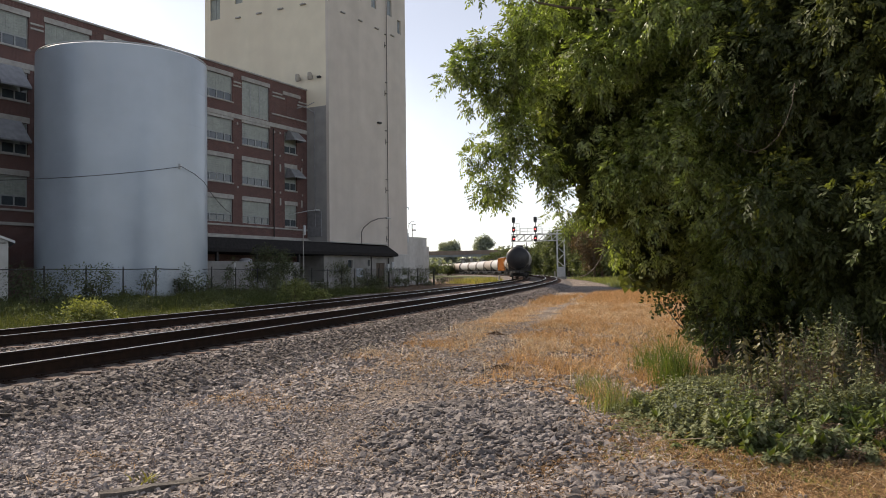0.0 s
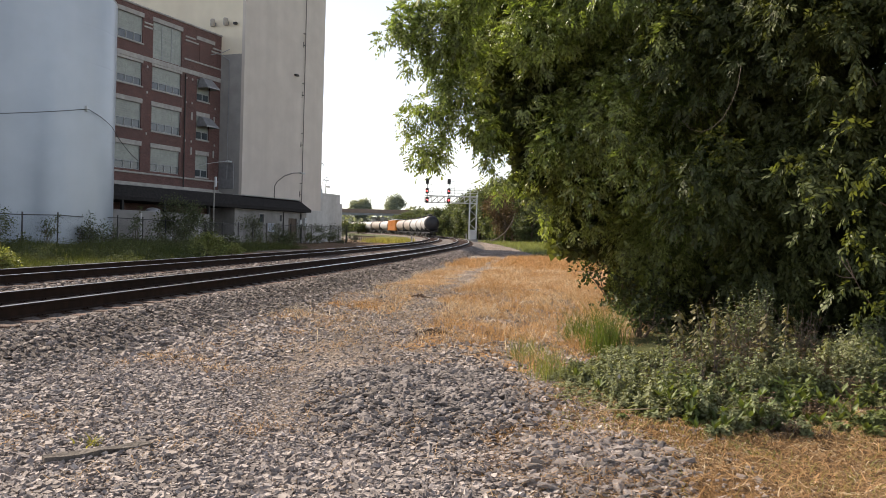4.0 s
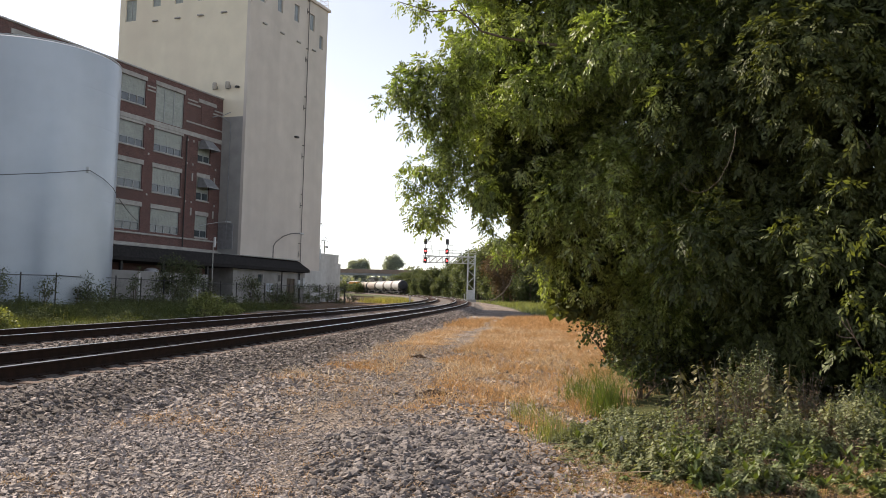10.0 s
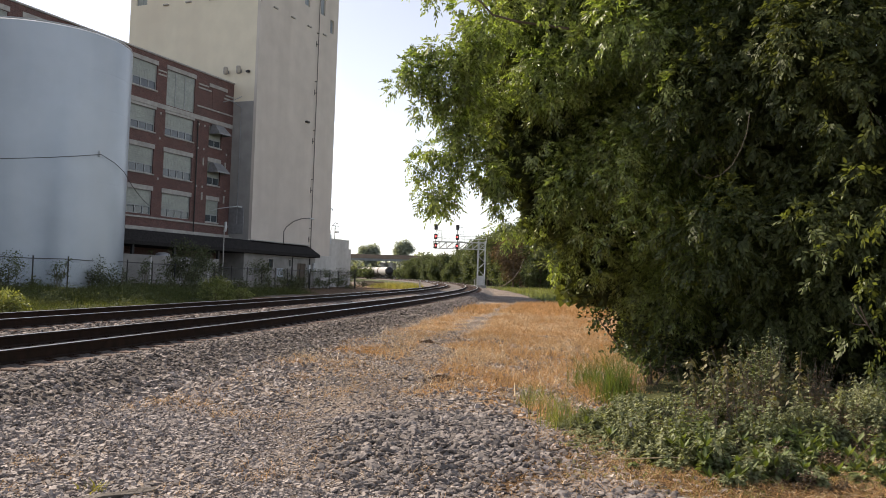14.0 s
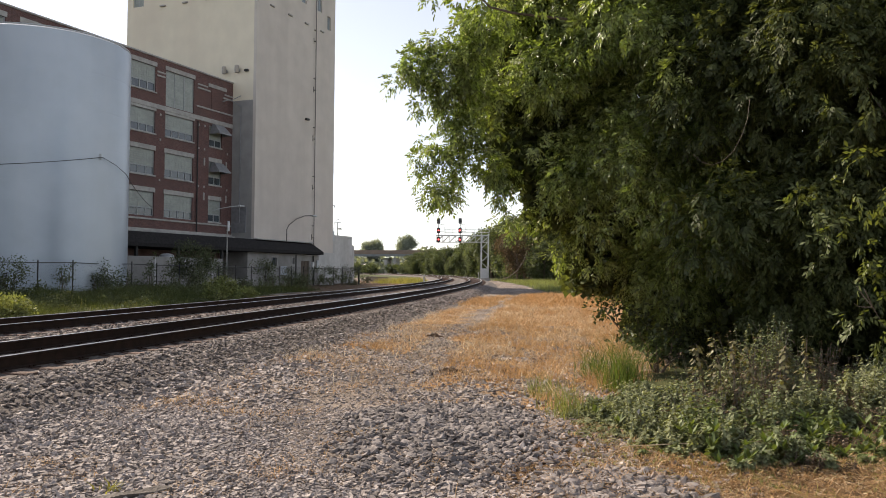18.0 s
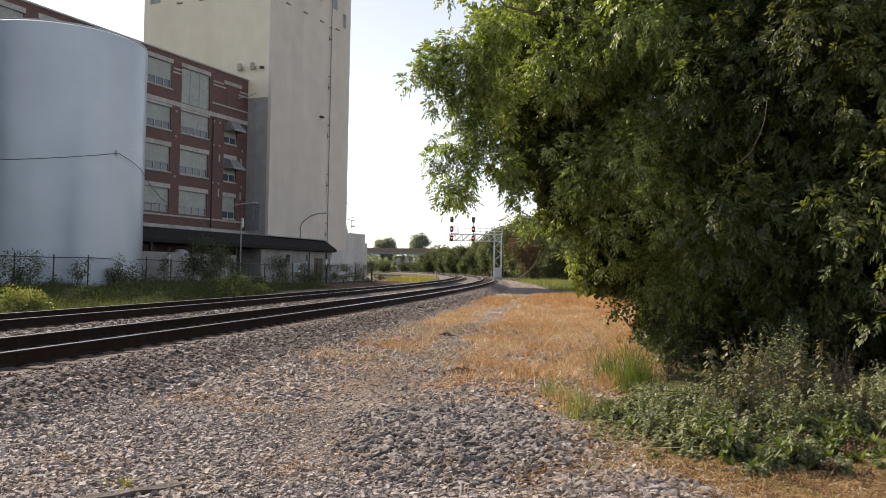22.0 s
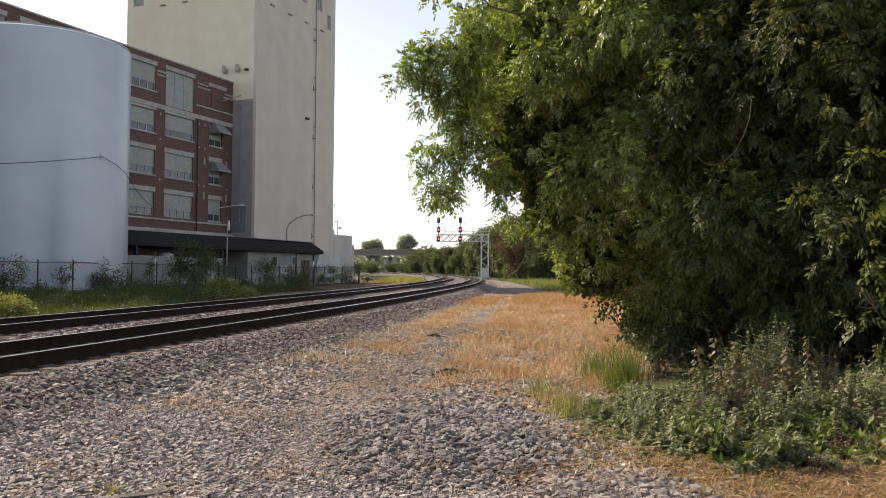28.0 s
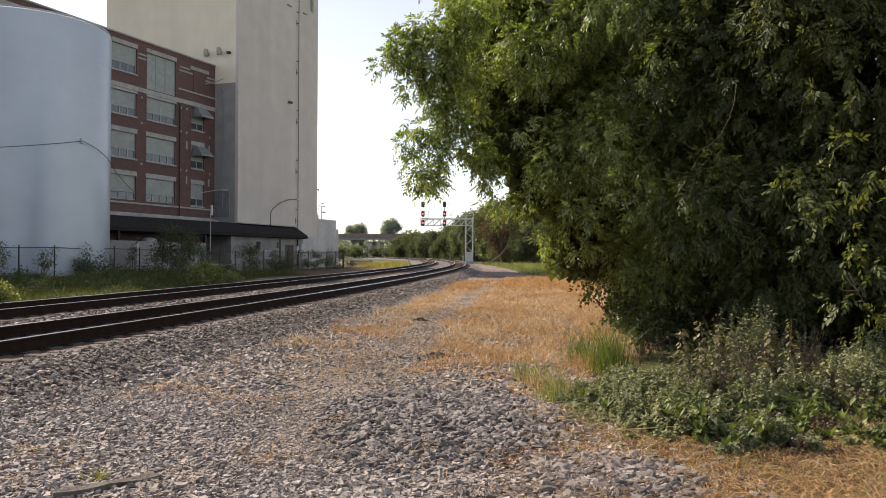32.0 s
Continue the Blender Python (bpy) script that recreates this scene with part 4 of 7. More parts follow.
    part("arm", Shape().tube(arm, 0.05, 8), PIPE, stl)
    part("lamp_head", Shape().box(4.4, 5.3, -0.5, -0.2, 3.0, 3.15, 0.05), STEEL, stl)
    pl = thing("light_pole", MILL @ pose(-8.6, -6.2, 0.45), "slim white pole with a narrow flood lamp on top", "lamp")
    part("pole", Shape().tube([(0, 0, 0), (0, 0, 5.6)], 0.05, 8), LINTEL, pl)
    part("lamp_head", Shape().box(0.05, 0.27, -0.1, 0.1, 5.2, 6.1, 0.05).box(-0.05, 0.1, -0.04, 0.04, 5.2, 5.3), STEEL, pl)


def build_white_annex():
    a = thing("white_annex", MILL, "plain white low building beyond the tower", "building")
    part("main_block", Shape().add([(15.7, 0.0, -0.5), (25.2, 0.0, -0.5), (25.2, 12, -0.5), (15.7, 12, -0.5), (15.7, 0, 6.75), (25.2, 0, 6.55), (25.2, 12, 6.55), (15.7, 12, 6.75)], [(0, 1, 5, 4), (1, 2, 6, 5), (2, 3, 7, 6), (3, 0, 4, 7), (4, 5, 6, 7)]), WHITEWALL, a, "white rendered wall")
    part("roof_edge", Shape().box(15.7, 25.2, -0.04, 0.2, 6.5, 6.8, 0.02), WHITEWALL, a)
    part("lower_block", Shape().box(25.2, 26.9, 0.6, 11, -0.5, 5.7, 0.02), WHITEWALL, a)
    lp = thing("street_lamp", MILL @ pose(23.2, 1.0, 6.55), "thin pole lamp with a crossbar above a white building", "lamp")
    part("pole", Shape().tube([(0, 0, 0), (0, 0, 2.0)], 0.06), DARKMETAL, lp)
    part("crossbar", Shape().box(-0.9, 0.9, -0.05, 0.05, 1.95, 2.05).box(0.2, 0.8, -0.15, 0.15, 1.1, 1.35, 0.05), STEEL, lp)
    la = thing("wall_arm_lamp", MILL @ pose(15.6, -2.7, 6.4), "lamp on a curved arm fixed to the tower corner", "lamp")
    part("arm", Shape().tube([(0, 0, 0), (0.3, 0, 0.9), (1.3, 0.4, 1.7), (3.0, 1.0, 2.2), (4.4, 1.5, 2.2)], 0.05), STEEL, la)
    part("lamp_box", Shape().box(-0.1, 0.25, -0.2, 0.2, -0.6, 0.6, 0.03), STEEL, la)
    lb = thing("tower_lamp", MILL @ pose(15.5, -2.6, 9.8), "small hooked lamp on the tower wall", "lamp")
    part("arm", Shape().tube([(0, 0, 0), (0.5, -0.1, 0.3), (0.7, -0.1, 0.0)], 0.05), DARKMETAL, lb)


def build_tank():
    cx, cy, r, top = -31.3, 51.1, 5.46, 16.45
    base = float(land(cx, cy)) - 0.1
    t = thing("storage_tank", pose(cx, cy, base), "tall white-painted steel storage tank, slightly rippled plates", "tank")
    h = top - base
    n = 96
    rows = [(r, h * k / 40) for k in range(40)] + [(r, h - 0.1), (r - 0.15, h)]
    sh = Shape().lathe(rows, n)
    dent = lambda a, z: 1 + 0.0012 * math.sin(7 * a + 0.7 * z) * math.sin(z * 0.9 + a)
    sh.v = [(x * dent(math.atan2(y, x), z), y * dent(math.atan2(y, x), z), z) for x, y, z in sh.v]
    part("shell", sh, TANK, t, "bluish white steel shell", True)
    for k in range(1, 7):
        ring = [((r + 0.004) * math.cos(a), (r + 0.004) * math.sin(a), h * k / 7) for a in np.linspace(0, 2 * math.pi, 97)]
        part("plate_seam", Shape().tube(ring, 0.007, 4), TANK, t)
    part("roof", Shape().lathe([(r - 0.16, h - 0.02), (r * 0.6, h + 0.35), (0.4, h + 0.75), (0.0, h + 0.78)], n), TANK, t, "", True)
    part("roof_rim", Shape().tube([((r - 0.05) * math.cos(a), (r - 0.05) * math.sin(a), h + 0.02) for a in np.linspace(0, 2 * math.pi, 73)], 0.05, 6), STEEL, t)
    part("foundation_ring", Shape().lathe([(r + 0.35, -0.4), (r + 0.35, 0.25), (r + 0.02, 0.3)], n), LINTEL, t)
    return t, cx, cy, base


def build_cable(tank):
    _, cx, cy, base = tank
    brk = Vector((-26.2, 49.2, 9.1))
    # bracket stands on the tank's flank
    out = Vector((brk.x - cx, brk.y - cy, 0)).normalized()
    brk = Vector((cx, cy, 0)) + out * 5.5 + Vector((0, 0, 8.95))
    b = thing("cable_bracket", Matrix.Translation(brk), "small steel bracket on the flank of a tank", "bracket")
    part("plate", Shape().box(-0.08, 0.08, -0.08, 0.08, -0.15, 0.2, 0.02), STEEL, b)
    tip = brk + out * 0.15
    end = MILL @ Vector((-11.4, -0.1, 7.7))
    start = Vector((-34.0, 20.0, 5.7))

    def hang(p, q, sag, n=16):
        return [p.lerp(q, k / n) - Vector((0, 0, sag * 4 * (k / n) * (1 - k / n))) for k in range(n + 1)]

    c = thing("overhead_cable", pose(0, 0, 0), "thin dark cable slung from a tank to the mill wall", "cable")
    part("long_span", Shape().tube(hang(start, tip, 0.8), 0.022, 5), DARKMETAL, c)
    round_tank = [Vector((cx + 5.64 * math.cos(a), cy + 5.64 * math.sin(a), z)) for a, z in zip(np.radians([-20, -8, 5, 20.6]), (brk.z + 0.02, brk.z - 0.35, brk.z - 0.75, brk.z - 1.2))]
    part("short_span", Shape().tube([tip] + round_tank[1:-1] + hang(round_tank[-1], end, 0.15), 0.022, 5), DARKMETAL, c)
    # pole that carries the far end
    z = float(land(start.x, start.y))
    p = thing("utility_pole", pose(start.x, start.y, z), "weathered timber utility pole", "pole")
    part("pole", Shape().tube([(0, 0, -0.5), (0, 0, 6.1 - z)], 0.16, 10, 0.11), WOOD, p)


def build_shed():
    m = pose(-36.9, 43.0, float(land(-36.9, 43)), 0, 0, 41)
    s = thing("shed", m, "small white gabled shed behind the fence", "shed")
    part("walls", Shape().prism([(-2.5, -0.3), (2.5, -0.3), (2.5, 3.75), (0, 4.75), (-2.5, 3.75)], 0, 6, "y"), WHITEWALL, s, "pale grey-white walls")
    for sg in (-1, 1):
        part("roof_slope", Shape().prism([(0, 4.76), (0, 4.92), (sg * 2.85, 3.78), (sg * 2.85, 3.62)], -0.25, 6.25, "y"), STEEL, s)
    part("gable_board", Shape().box(-2.4, 2.4, -0.03, 0.0, 3.6, 3.72, 0.01), LINTEL, s)


FENCE_A, FENCE_B = Vector((-29.9, 20.0, 0)), Vector((-19.7, 100.5, 0))


def build_fence():
    d = (FENCE_B - FENCE_A)
    n = 27
    f = thing("chain_link_fence", pose(0, 0, 0), "rusty chain-link fence on thin steel posts", "fence")
    post = Shape().tube([(0, 0, -0.3), (0, 0, 2.05)], 0.04, 6).tube([(0, 0, 2.05), (0, 0, 2.08)], 0.05, 6).mesh("post", DARKMETAL)
    pts = []
    for k in range(n + 1):
        p = FENCE_A + d * (k / n)
        p.z = float(land(p.x, p.y))
        pts.append(p)
        part("post", post, None, f, at=Matrix.Translation(p))
    part("top_rail", Shape().tube([p + Vector((0, 0, 1.92)) for p in pts], 0.028, 5), DARKMETAL, f)
    wires = Shape()
    u = d.normalized()
    step = 0.16
    for k in range(int(d.length / step)):
        a = FENCE_A + u * (k * step)
        z = float(land(a.x, a.y))
        for sg in (0, 1):
            p, q = a + Vector((0, 0, z + 0.05)), a + u * 1.85 + Vector((0, 0, z + 1.9))
            if sg:
                p.z, q.z = q.z, p.z
            w = Vector((0, 0, 0.003))
            wires.add([p - w, p + w, q + w, q - w], [(0, 1, 2, 3)])
    tagged(part("wire_mesh", wires, DARKMETAL, f, "thin diamond wire mesh"), kind="stuff")
    sign = thing("fence_sign", Matrix.Translation(pts[7] + Vector((0.06, 0.5, 1.25))) @ pose(0, 0, 0, 0, 0, -7 + 90), "small white warning sign on a fence", "sign")
    part("board", Shape().box(-0.22, 0.22, -0.01, 0.01, -0.16, 0.16), TANK, sign)
    part("text_bars", Shape().box(-0.17, 0.17, -0.014, -0.01, 0.02, 0.1).box(-0.15, 0.15, -0.014, -0.01, -0.1, -0.04), DARKMETAL, sign)
    g = thing("yard_gate", pose(FENCE_B.x, FENCE_B.y, float(land(FENCE_B.x, FENCE_B.y)), 0, 0, 0), "low chain-link gate with dark posts at a yard entrance", "gate")
    for x in (-3.6, 0.0):
        part("gate_post", Shape().tube([(x, 0.3 * x, -0.3), (x, 0.3 * x, 2.25)], 0.11, 8), DARKMETAL, g)
    fr = Shape()
    for z in (0.2, 1.05, 1.7):
        fr.tube([(-3.5, -1.05, z), (-0.1, 0, z)], 0.03, 5)
    fr.tube([(-3.5, -1.05, 0.2), (-0.1, 0, 1.7)], 0.025, 5)
    part("gate_frame", fr, STEEL, g)
    rel = thing("timber_fence", pose(-20.6, 119, float(land(-20.6, 119)), 0, 0, 10), "low weathered board fence in the grass", "fence")
    for k in range(12):
        part("board", Shape().box(-1.6 + 0.27 * k, -1.4 + 0.27 * k, -0.03, 0.03, 0.1, 0.75 + 0.12 * rng.random(), 0.01), WOOD, rel)
    for z in (0.25, 0.6):
        part("fence_rail", Shape().box(-1.65, 1.65, 0.03, 0.09, z, z + 0.1), WOOD, rel)


def build_signal_bridge():
    y0 = 147.5
    z0 = float(rail_z(y0)) - 0.1
    s = thing("signal_bridge", pose(-6.1, y0, z0), "galvanised cantilever railway signal bridge with red lights", "signal bridge")
    H, lo = 7.9, 6.35
    legs = [(x, y) for x in (-0.62, 0.62) for y in (-0.45, 0.45)]
    for x, y in legs:
        part("mast_leg", Shape().box(x - 0.11, x + 0.11, y - 0.11, y + 0.11, 0, H, 0.015), STEEL, s)
    for k in range(5):
        a, b = 1.7 + 1.2 * k, 2.9 + 1.2 * k
        sg = 1 if k % 2 else -1
        for y in (-0.45, 0.45):
            part("mast_brace", Shape().tube([(-0.62 * sg, y, a), (0.62 * sg, y, b)], 0.055, 5), STEEL, s)
    part("equipment_cabinet", Shape().box(-0.5, 0.5, -0.35, 0.35, 0, 1.75, 0.03), STEEL, s, "grey equipment cabinet in the mast")
    part("concrete_footing", Shape().box(-0.95, 0.95, -0.8, 0.8, -0.5, 0.05, 0.03), LINTEL, s)
    x0, x1 = -8.7, 0.75
    for y in (-0.45, 0.45):
        part("truss_chord", Shape().box(x0, x1, y - 0.07, y + 0.07, lo, lo + 0.14, 0.01), STEEL, s)
        part("truss_chord", Shape().box(x0, x1, y - 0.07, y + 0.07, lo + 1.15, lo + 1.29, 0.01), STEEL, s)
        n = 8
        for k in range(n):
            a = x0 + (x1 - x0) * k / n
            b = x0 + (x1 - x0) * (k + 1) / n
            part("truss_diagonal", Shape().tube([(a, y, lo + 0.1), (b, y, lo + 1.2)], 0.06, 5), STEEL, s)
            part("truss_upright", Shape().tube([(a, y, lo + 0.1), (a, y, lo + 1.2)], 0.035, 5), STEEL, s)
    part("walkway", Shape().box(x0, x1, -0.42, 0.42, lo + 1.29, lo + 1.34), STEEL, s)
    rl = Shape()
    for z in (0.5, 1.0):
        rl.tube([(x0 + 1.6, 0.45, lo + 1.34 + z), (x1, 0.45, lo + 1.34 + z)], 0.04, 5)
    for k in range(7):
        x = x0 + 1.6 + (x1 - x0 - 1.6) * k / 6
        rl.tube([(x, 0.45, lo + 1.3), (x, 0.45, lo + 2.36)], 0.04, 5)
    part("hand_rail", rl, STEEL, s)
    for hx, n in ((-8.2, 0), (-4.35, 1)):
        part("head_mast", Shape().tube([(hx, -0.7, 6.2), (hx, -0.7, 10.6)], 0.06, 6), DARKMETAL, s)
        cage = Shape()
        for z in np.arange(7.7, 10.3, 0.62):
            cage.tube([(hx + 0.1, -0.6, z), (hx + 1.0, -0.6, z)], 0.04, 5)
        cage.tube([(hx + 1.0, -0.6, 7.6), (hx + 1.0, -0.6, 9.6)], 0.045, 5).tube([(hx + 0.45, -0.6, 7.6), (hx + 0.45, -0.6, 9.6)], 0.028, 5)
        part("ladder_cage", cage, STEEL, s)
        for z, lit in ((10.15, False), (8.45, True), (6.85, True)):
            hd = part("signal_head", Shape().box(hx - 0.3, hx + 0.3, -1.0, -0.75, z - 0.5, z + 0.5, 0.08), DARKMETAL, s, "black signal head")
            for dz in ((0.0,) if lit else (0.24, -0.24)):
                part("visor", Shape().lathe([(0.23, -1.0), (0.23, -1.25), (0.25, -1.25), (0.25, -1.0)], 14, "y", False), DARKMETAL, hd, at=pose(hx, 0, z + dz))
                if lit:
                    part("lens", Shape().lathe([(0.0, -1.04), (0.08, -1.035), (0.12, -1.01), (0.12, -1.0), (0.0, -1.0)], 14, "y"), RED, hd, "lit red lens", at=pose(hx, 0, z + dz))
                else:
                    part("lens", Shape().lathe([(0.0, -1.04), (0.12, -1.035), (0.2, -1.01), (0.2, -1.0), (0.0, -1.0)], 14, "y"), GLASS, hd, "unlit lens", at=pose(hx, 0, z + dz))
    for x, y, h, lab in ((-7.0, 143.5, 1.4, "grey relay post beside the track"), (-13.4, 116.0, 1.0, "white concrete milepost beside the track")):
        z = float(rail_z(y)) - 0.45
        mp = thing("trackside_post", pose(x, y, z), lab, "post")
        part("post", Shape().box(-0.1, 0.1, -0.08, 0.08, 0, h, 0.03), LINTEL, mp)


def build_overpass():
    y = 362.0
    o = thing("road_overpass", pose(-70, y, 0, 0, 0, -4), "grey road overpass on concrete piers", "bridge")
    part("deck", Shape().box(-120, 140, -5, 5, 11.2, 12.0), ASPHALT, o)
    part("girder", Shape().box(-120, 140, -5.2, -4.8, 10.2, 11.2), BRIDGESTEEL, o, "blue-grey steel girder")
    part("parapet", Shape().box(-120, 140, -5.4, -5.1, 11.2, 12.9, 0.02), PARAPET, o, "brownish concrete parapet")
    for x in (-60, -22, 13.0, 56):
        for yy in (-3.2, 3.2):
            part("pier_column", Shape().box(x - 0.8, x + 0.8, yy - 0.8, yy + 0.8, 0.5, 9.0, 0.1), LINTEL, o)
        part("pier_cap", Shape().add([(x - 1.1, -5, 9.6), (x + 1.1, -5, 9.6), (x + 1.1, 5, 9.6), (x - 1.1, 5, 9.6), (x - 1, -3.6, 8.4), (x + 1, -3.6, 8.4), (x + 1, 3.6, 8.4), (x - 1, 3.6, 8.4)], [(0, 1, 2, 3), (4, 5, 6, 7), (0, 1, 5, 4), (1, 2, 6, 5), (2, 3, 7, 6), (3, 0, 4, 7)]), LINTEL, o)
    part("abutment_pier", Shape().box(16.0, 17.4, -4, 4, 0.5, 9.6, 0.05), LINTEL, o)


# ---- plants ----
def unit(a):
    return a / np.maximum(np.linalg.norm(a, axis=-1, keepdims=True), 1e-9)


def leaf_quads(p, d, nrm, length, width, fold=0.15):
    """Folded leaves from p along d: arrays of vertices and faces."""
    d = unit(d)
    side = unit(np.cross(d, nrm))
    up = np.cross(side, d)
    L, W = np.asarray(length)[:, None], np.asarray(width)[:, None]
    mid = p + d * L * 0.45
    v = np.stack([p, mid + side * W - up * W * fold, p + d * L - up * L * 0.12, mid - side * W - up * W * fold], 1)
    return v.reshape(-1, 3), np.arange(4 * len(p)).reshape(-1, 4)


def leaf_clusters(c, out, k, n, length, leaf, wide=0.21, droop=0.35, spread=0.75):
    """Twig ends: k compound leaves spread from each point, n narrow leaflets in one plane on each leaf."""
    m = len(c) * k
    c, out = np.repeat(c, k, 0), np.repeat(out, k, 0)
    d = unit(0.7 * out + rng.normal(0, spread, (m, 3)) + np.array([0, 0, -droop]))
    face = unit(rng.normal(0, 0.45, (m, 3)) + 0.5 * out + np.array([0, 0, 0.8]))
    side = unit(np.cross(d, face))
    face = np.cross(side, d)
    face = face * np.where(face[:, 2:] < 0, -1.0, 1.0)
    ln = length * rng.uniform(0.7, 1.2, m)
    j = np.arange(n)
    along = (0.3 + 0.7 * j / (n - 1))[None, :, None] * ln[:, None, None]
    sg = np.where(j % 2 == 0, 1.0, -1.0)
    sg[-1] = 0
    p = c[:, None] + d[:, None] * along
    p[..., 2] -= 0.35 * (along[..., 0] ** 2) / length
    ld = d[:, None] * 0.7 + side[:, None] * sg[None, :, None] * 0.75 + np.array([0, 0, -0.4]) + rng.normal(0, 0.14, (m, n, 3))
    nr = face[:, None] + rng.normal(0, 0.18, (m, n, 3))
    size = leaf * rng.uniform(0.75, 1.25, m * n)
    return leaf_quads(p.reshape(-1, 3), ld.reshape(-1, 3), nr.reshape(-1, 3), size, size * wide)


def shell_points(lumps, per, squash=0.85, lo=0.55):
    """Points in the outer parts of round clumps, with the outward way."""
    cs, outs = [], []
    for x, y, z, r in lumps:
        n = max(4, int(per * r * r))
        o = unit(rng.normal(0, 1, (n, 3)))
        q = rng.uniform(lo, 1.08, n)[:, None]
        cs.append(np.array([x, y, z]) + o * q * r * np.array([1, 1, squash]))
        outs.append(o)
    return np.concatenate(cs), np.concatenate(outs)


def gather(*vf):
    vs, fs, k = [], [], 0
    for v, f in vf:
        vs.append(v)
        fs.append(f + k)
        k += len(v)
    return np.concatenate(vs), np.concatenate(fs)


def limb(sh, a, b, r0, r1, bend=0.35, n=6):
    a, b = Vector(a), Vector(b)
    off = Vector(rng.normal(0, 1, 3)) * (b - a).length * bend * 0.25
    pts = [a.lerp(b, k / n) + off * math.sin(math.pi * k / n) for k in range(n + 1)]
    sh.tube(pts, r0, 7, r1)
    return pts


def big_tree(name, base, lumps, per, label, n_leaf=7, leaf=0.088, spray=0.23, material=None, trunk_r=0.22, trunk_h=3.0, core=(), boughs=0, inner=None, lo=0.6, behind=()):
    """A trunk, boughs to some clumps, and a crown of leaf sprays round a dense inner mass.

    core: boxes (x0, x1, y0, y1, z0, z1, count) filled with larger inner leaves."""
    bx, by = base
    bz = float(land(bx, by))
    t = thing(name, pose(bx, by, bz), label, "tree")
    loc = [(x - bx, y - by, z - bz, r) for x, y, z, r in lumps]
    trunk = Shape()
    trunk.tube([(0, 0, -0.4), (0.05, 0.03, 0.5), (0.02, -0.08, trunk_h * 0.6), (-0.06, 0.05, trunk_h)], trunk_r * 1.25, 10, trunk_r * 0.8)
    part("trunk", trunk, BARK, t, "", True)
    for x, y, z, r in loc[-boughs:] if boughs else ():
        twigs = Shape()
        st = (0.02 * x, 0.02 * y, min(trunk_h, max(0.6, z * 0.45)))
        pts = limb(twigs, st, (x, y, z), trunk_r * 0.14, 0.006)
        for _ in range(2):
            e = np.array((x, y, z)) + unit(rng.normal(0, 1, 3)) * r * 0.8
            limb(twigs, pts[5], tuple(e), 0.006, 0.003, 0.3, 3)
        part("limb", twigs, BARK, t, "", True)
    c, o = shell_points(loc, per, 1.05, lo)
    keep = c[:, 2] > -bz + 0.05
    c, o = c[keep], o[keep]
    front = o[:, 1] < 0.45
    v, f = leaf_clusters(c[front], o[front], 5, n_leaf, spray, leaf)
    part("crown", raw("crown", v, f, material or LEAF), None, t, "crown of drooping compound leaves")
    if behind:
        c, o = shell_points([(x - bx, y - by, z - bz, r) for x, y, z, r in behind], 60, 1.0, 0.5)
        v, f = leaf_clusters(c, o, 4, n_leaf, 1.4 * spray, 1.6 * leaf, 0.26)
        part("rear_crown", raw("rear_crown", v, f, material or LEAF), None, t)
    if core:
        q = []
        for x0, x1, y0, y1, z0, z1, k in core:
            q.append(np.stack([rng.uniform(x0, x1, k) - bx, rng.uniform(y0, y1, k) - by, rng.uniform(z0, z1, k) - bz], -1))
        q = np.concatenate(q)
        ln = rng.uniform(0.14, 0.26, len(q))
        v, f = leaf_quads(q, rng.normal(0, 1, q.shape) + np.array([0, 0, -0.5]), rng.normal(0, 1, q.shape), ln, ln * 0.4)
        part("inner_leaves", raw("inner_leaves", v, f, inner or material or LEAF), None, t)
    return t


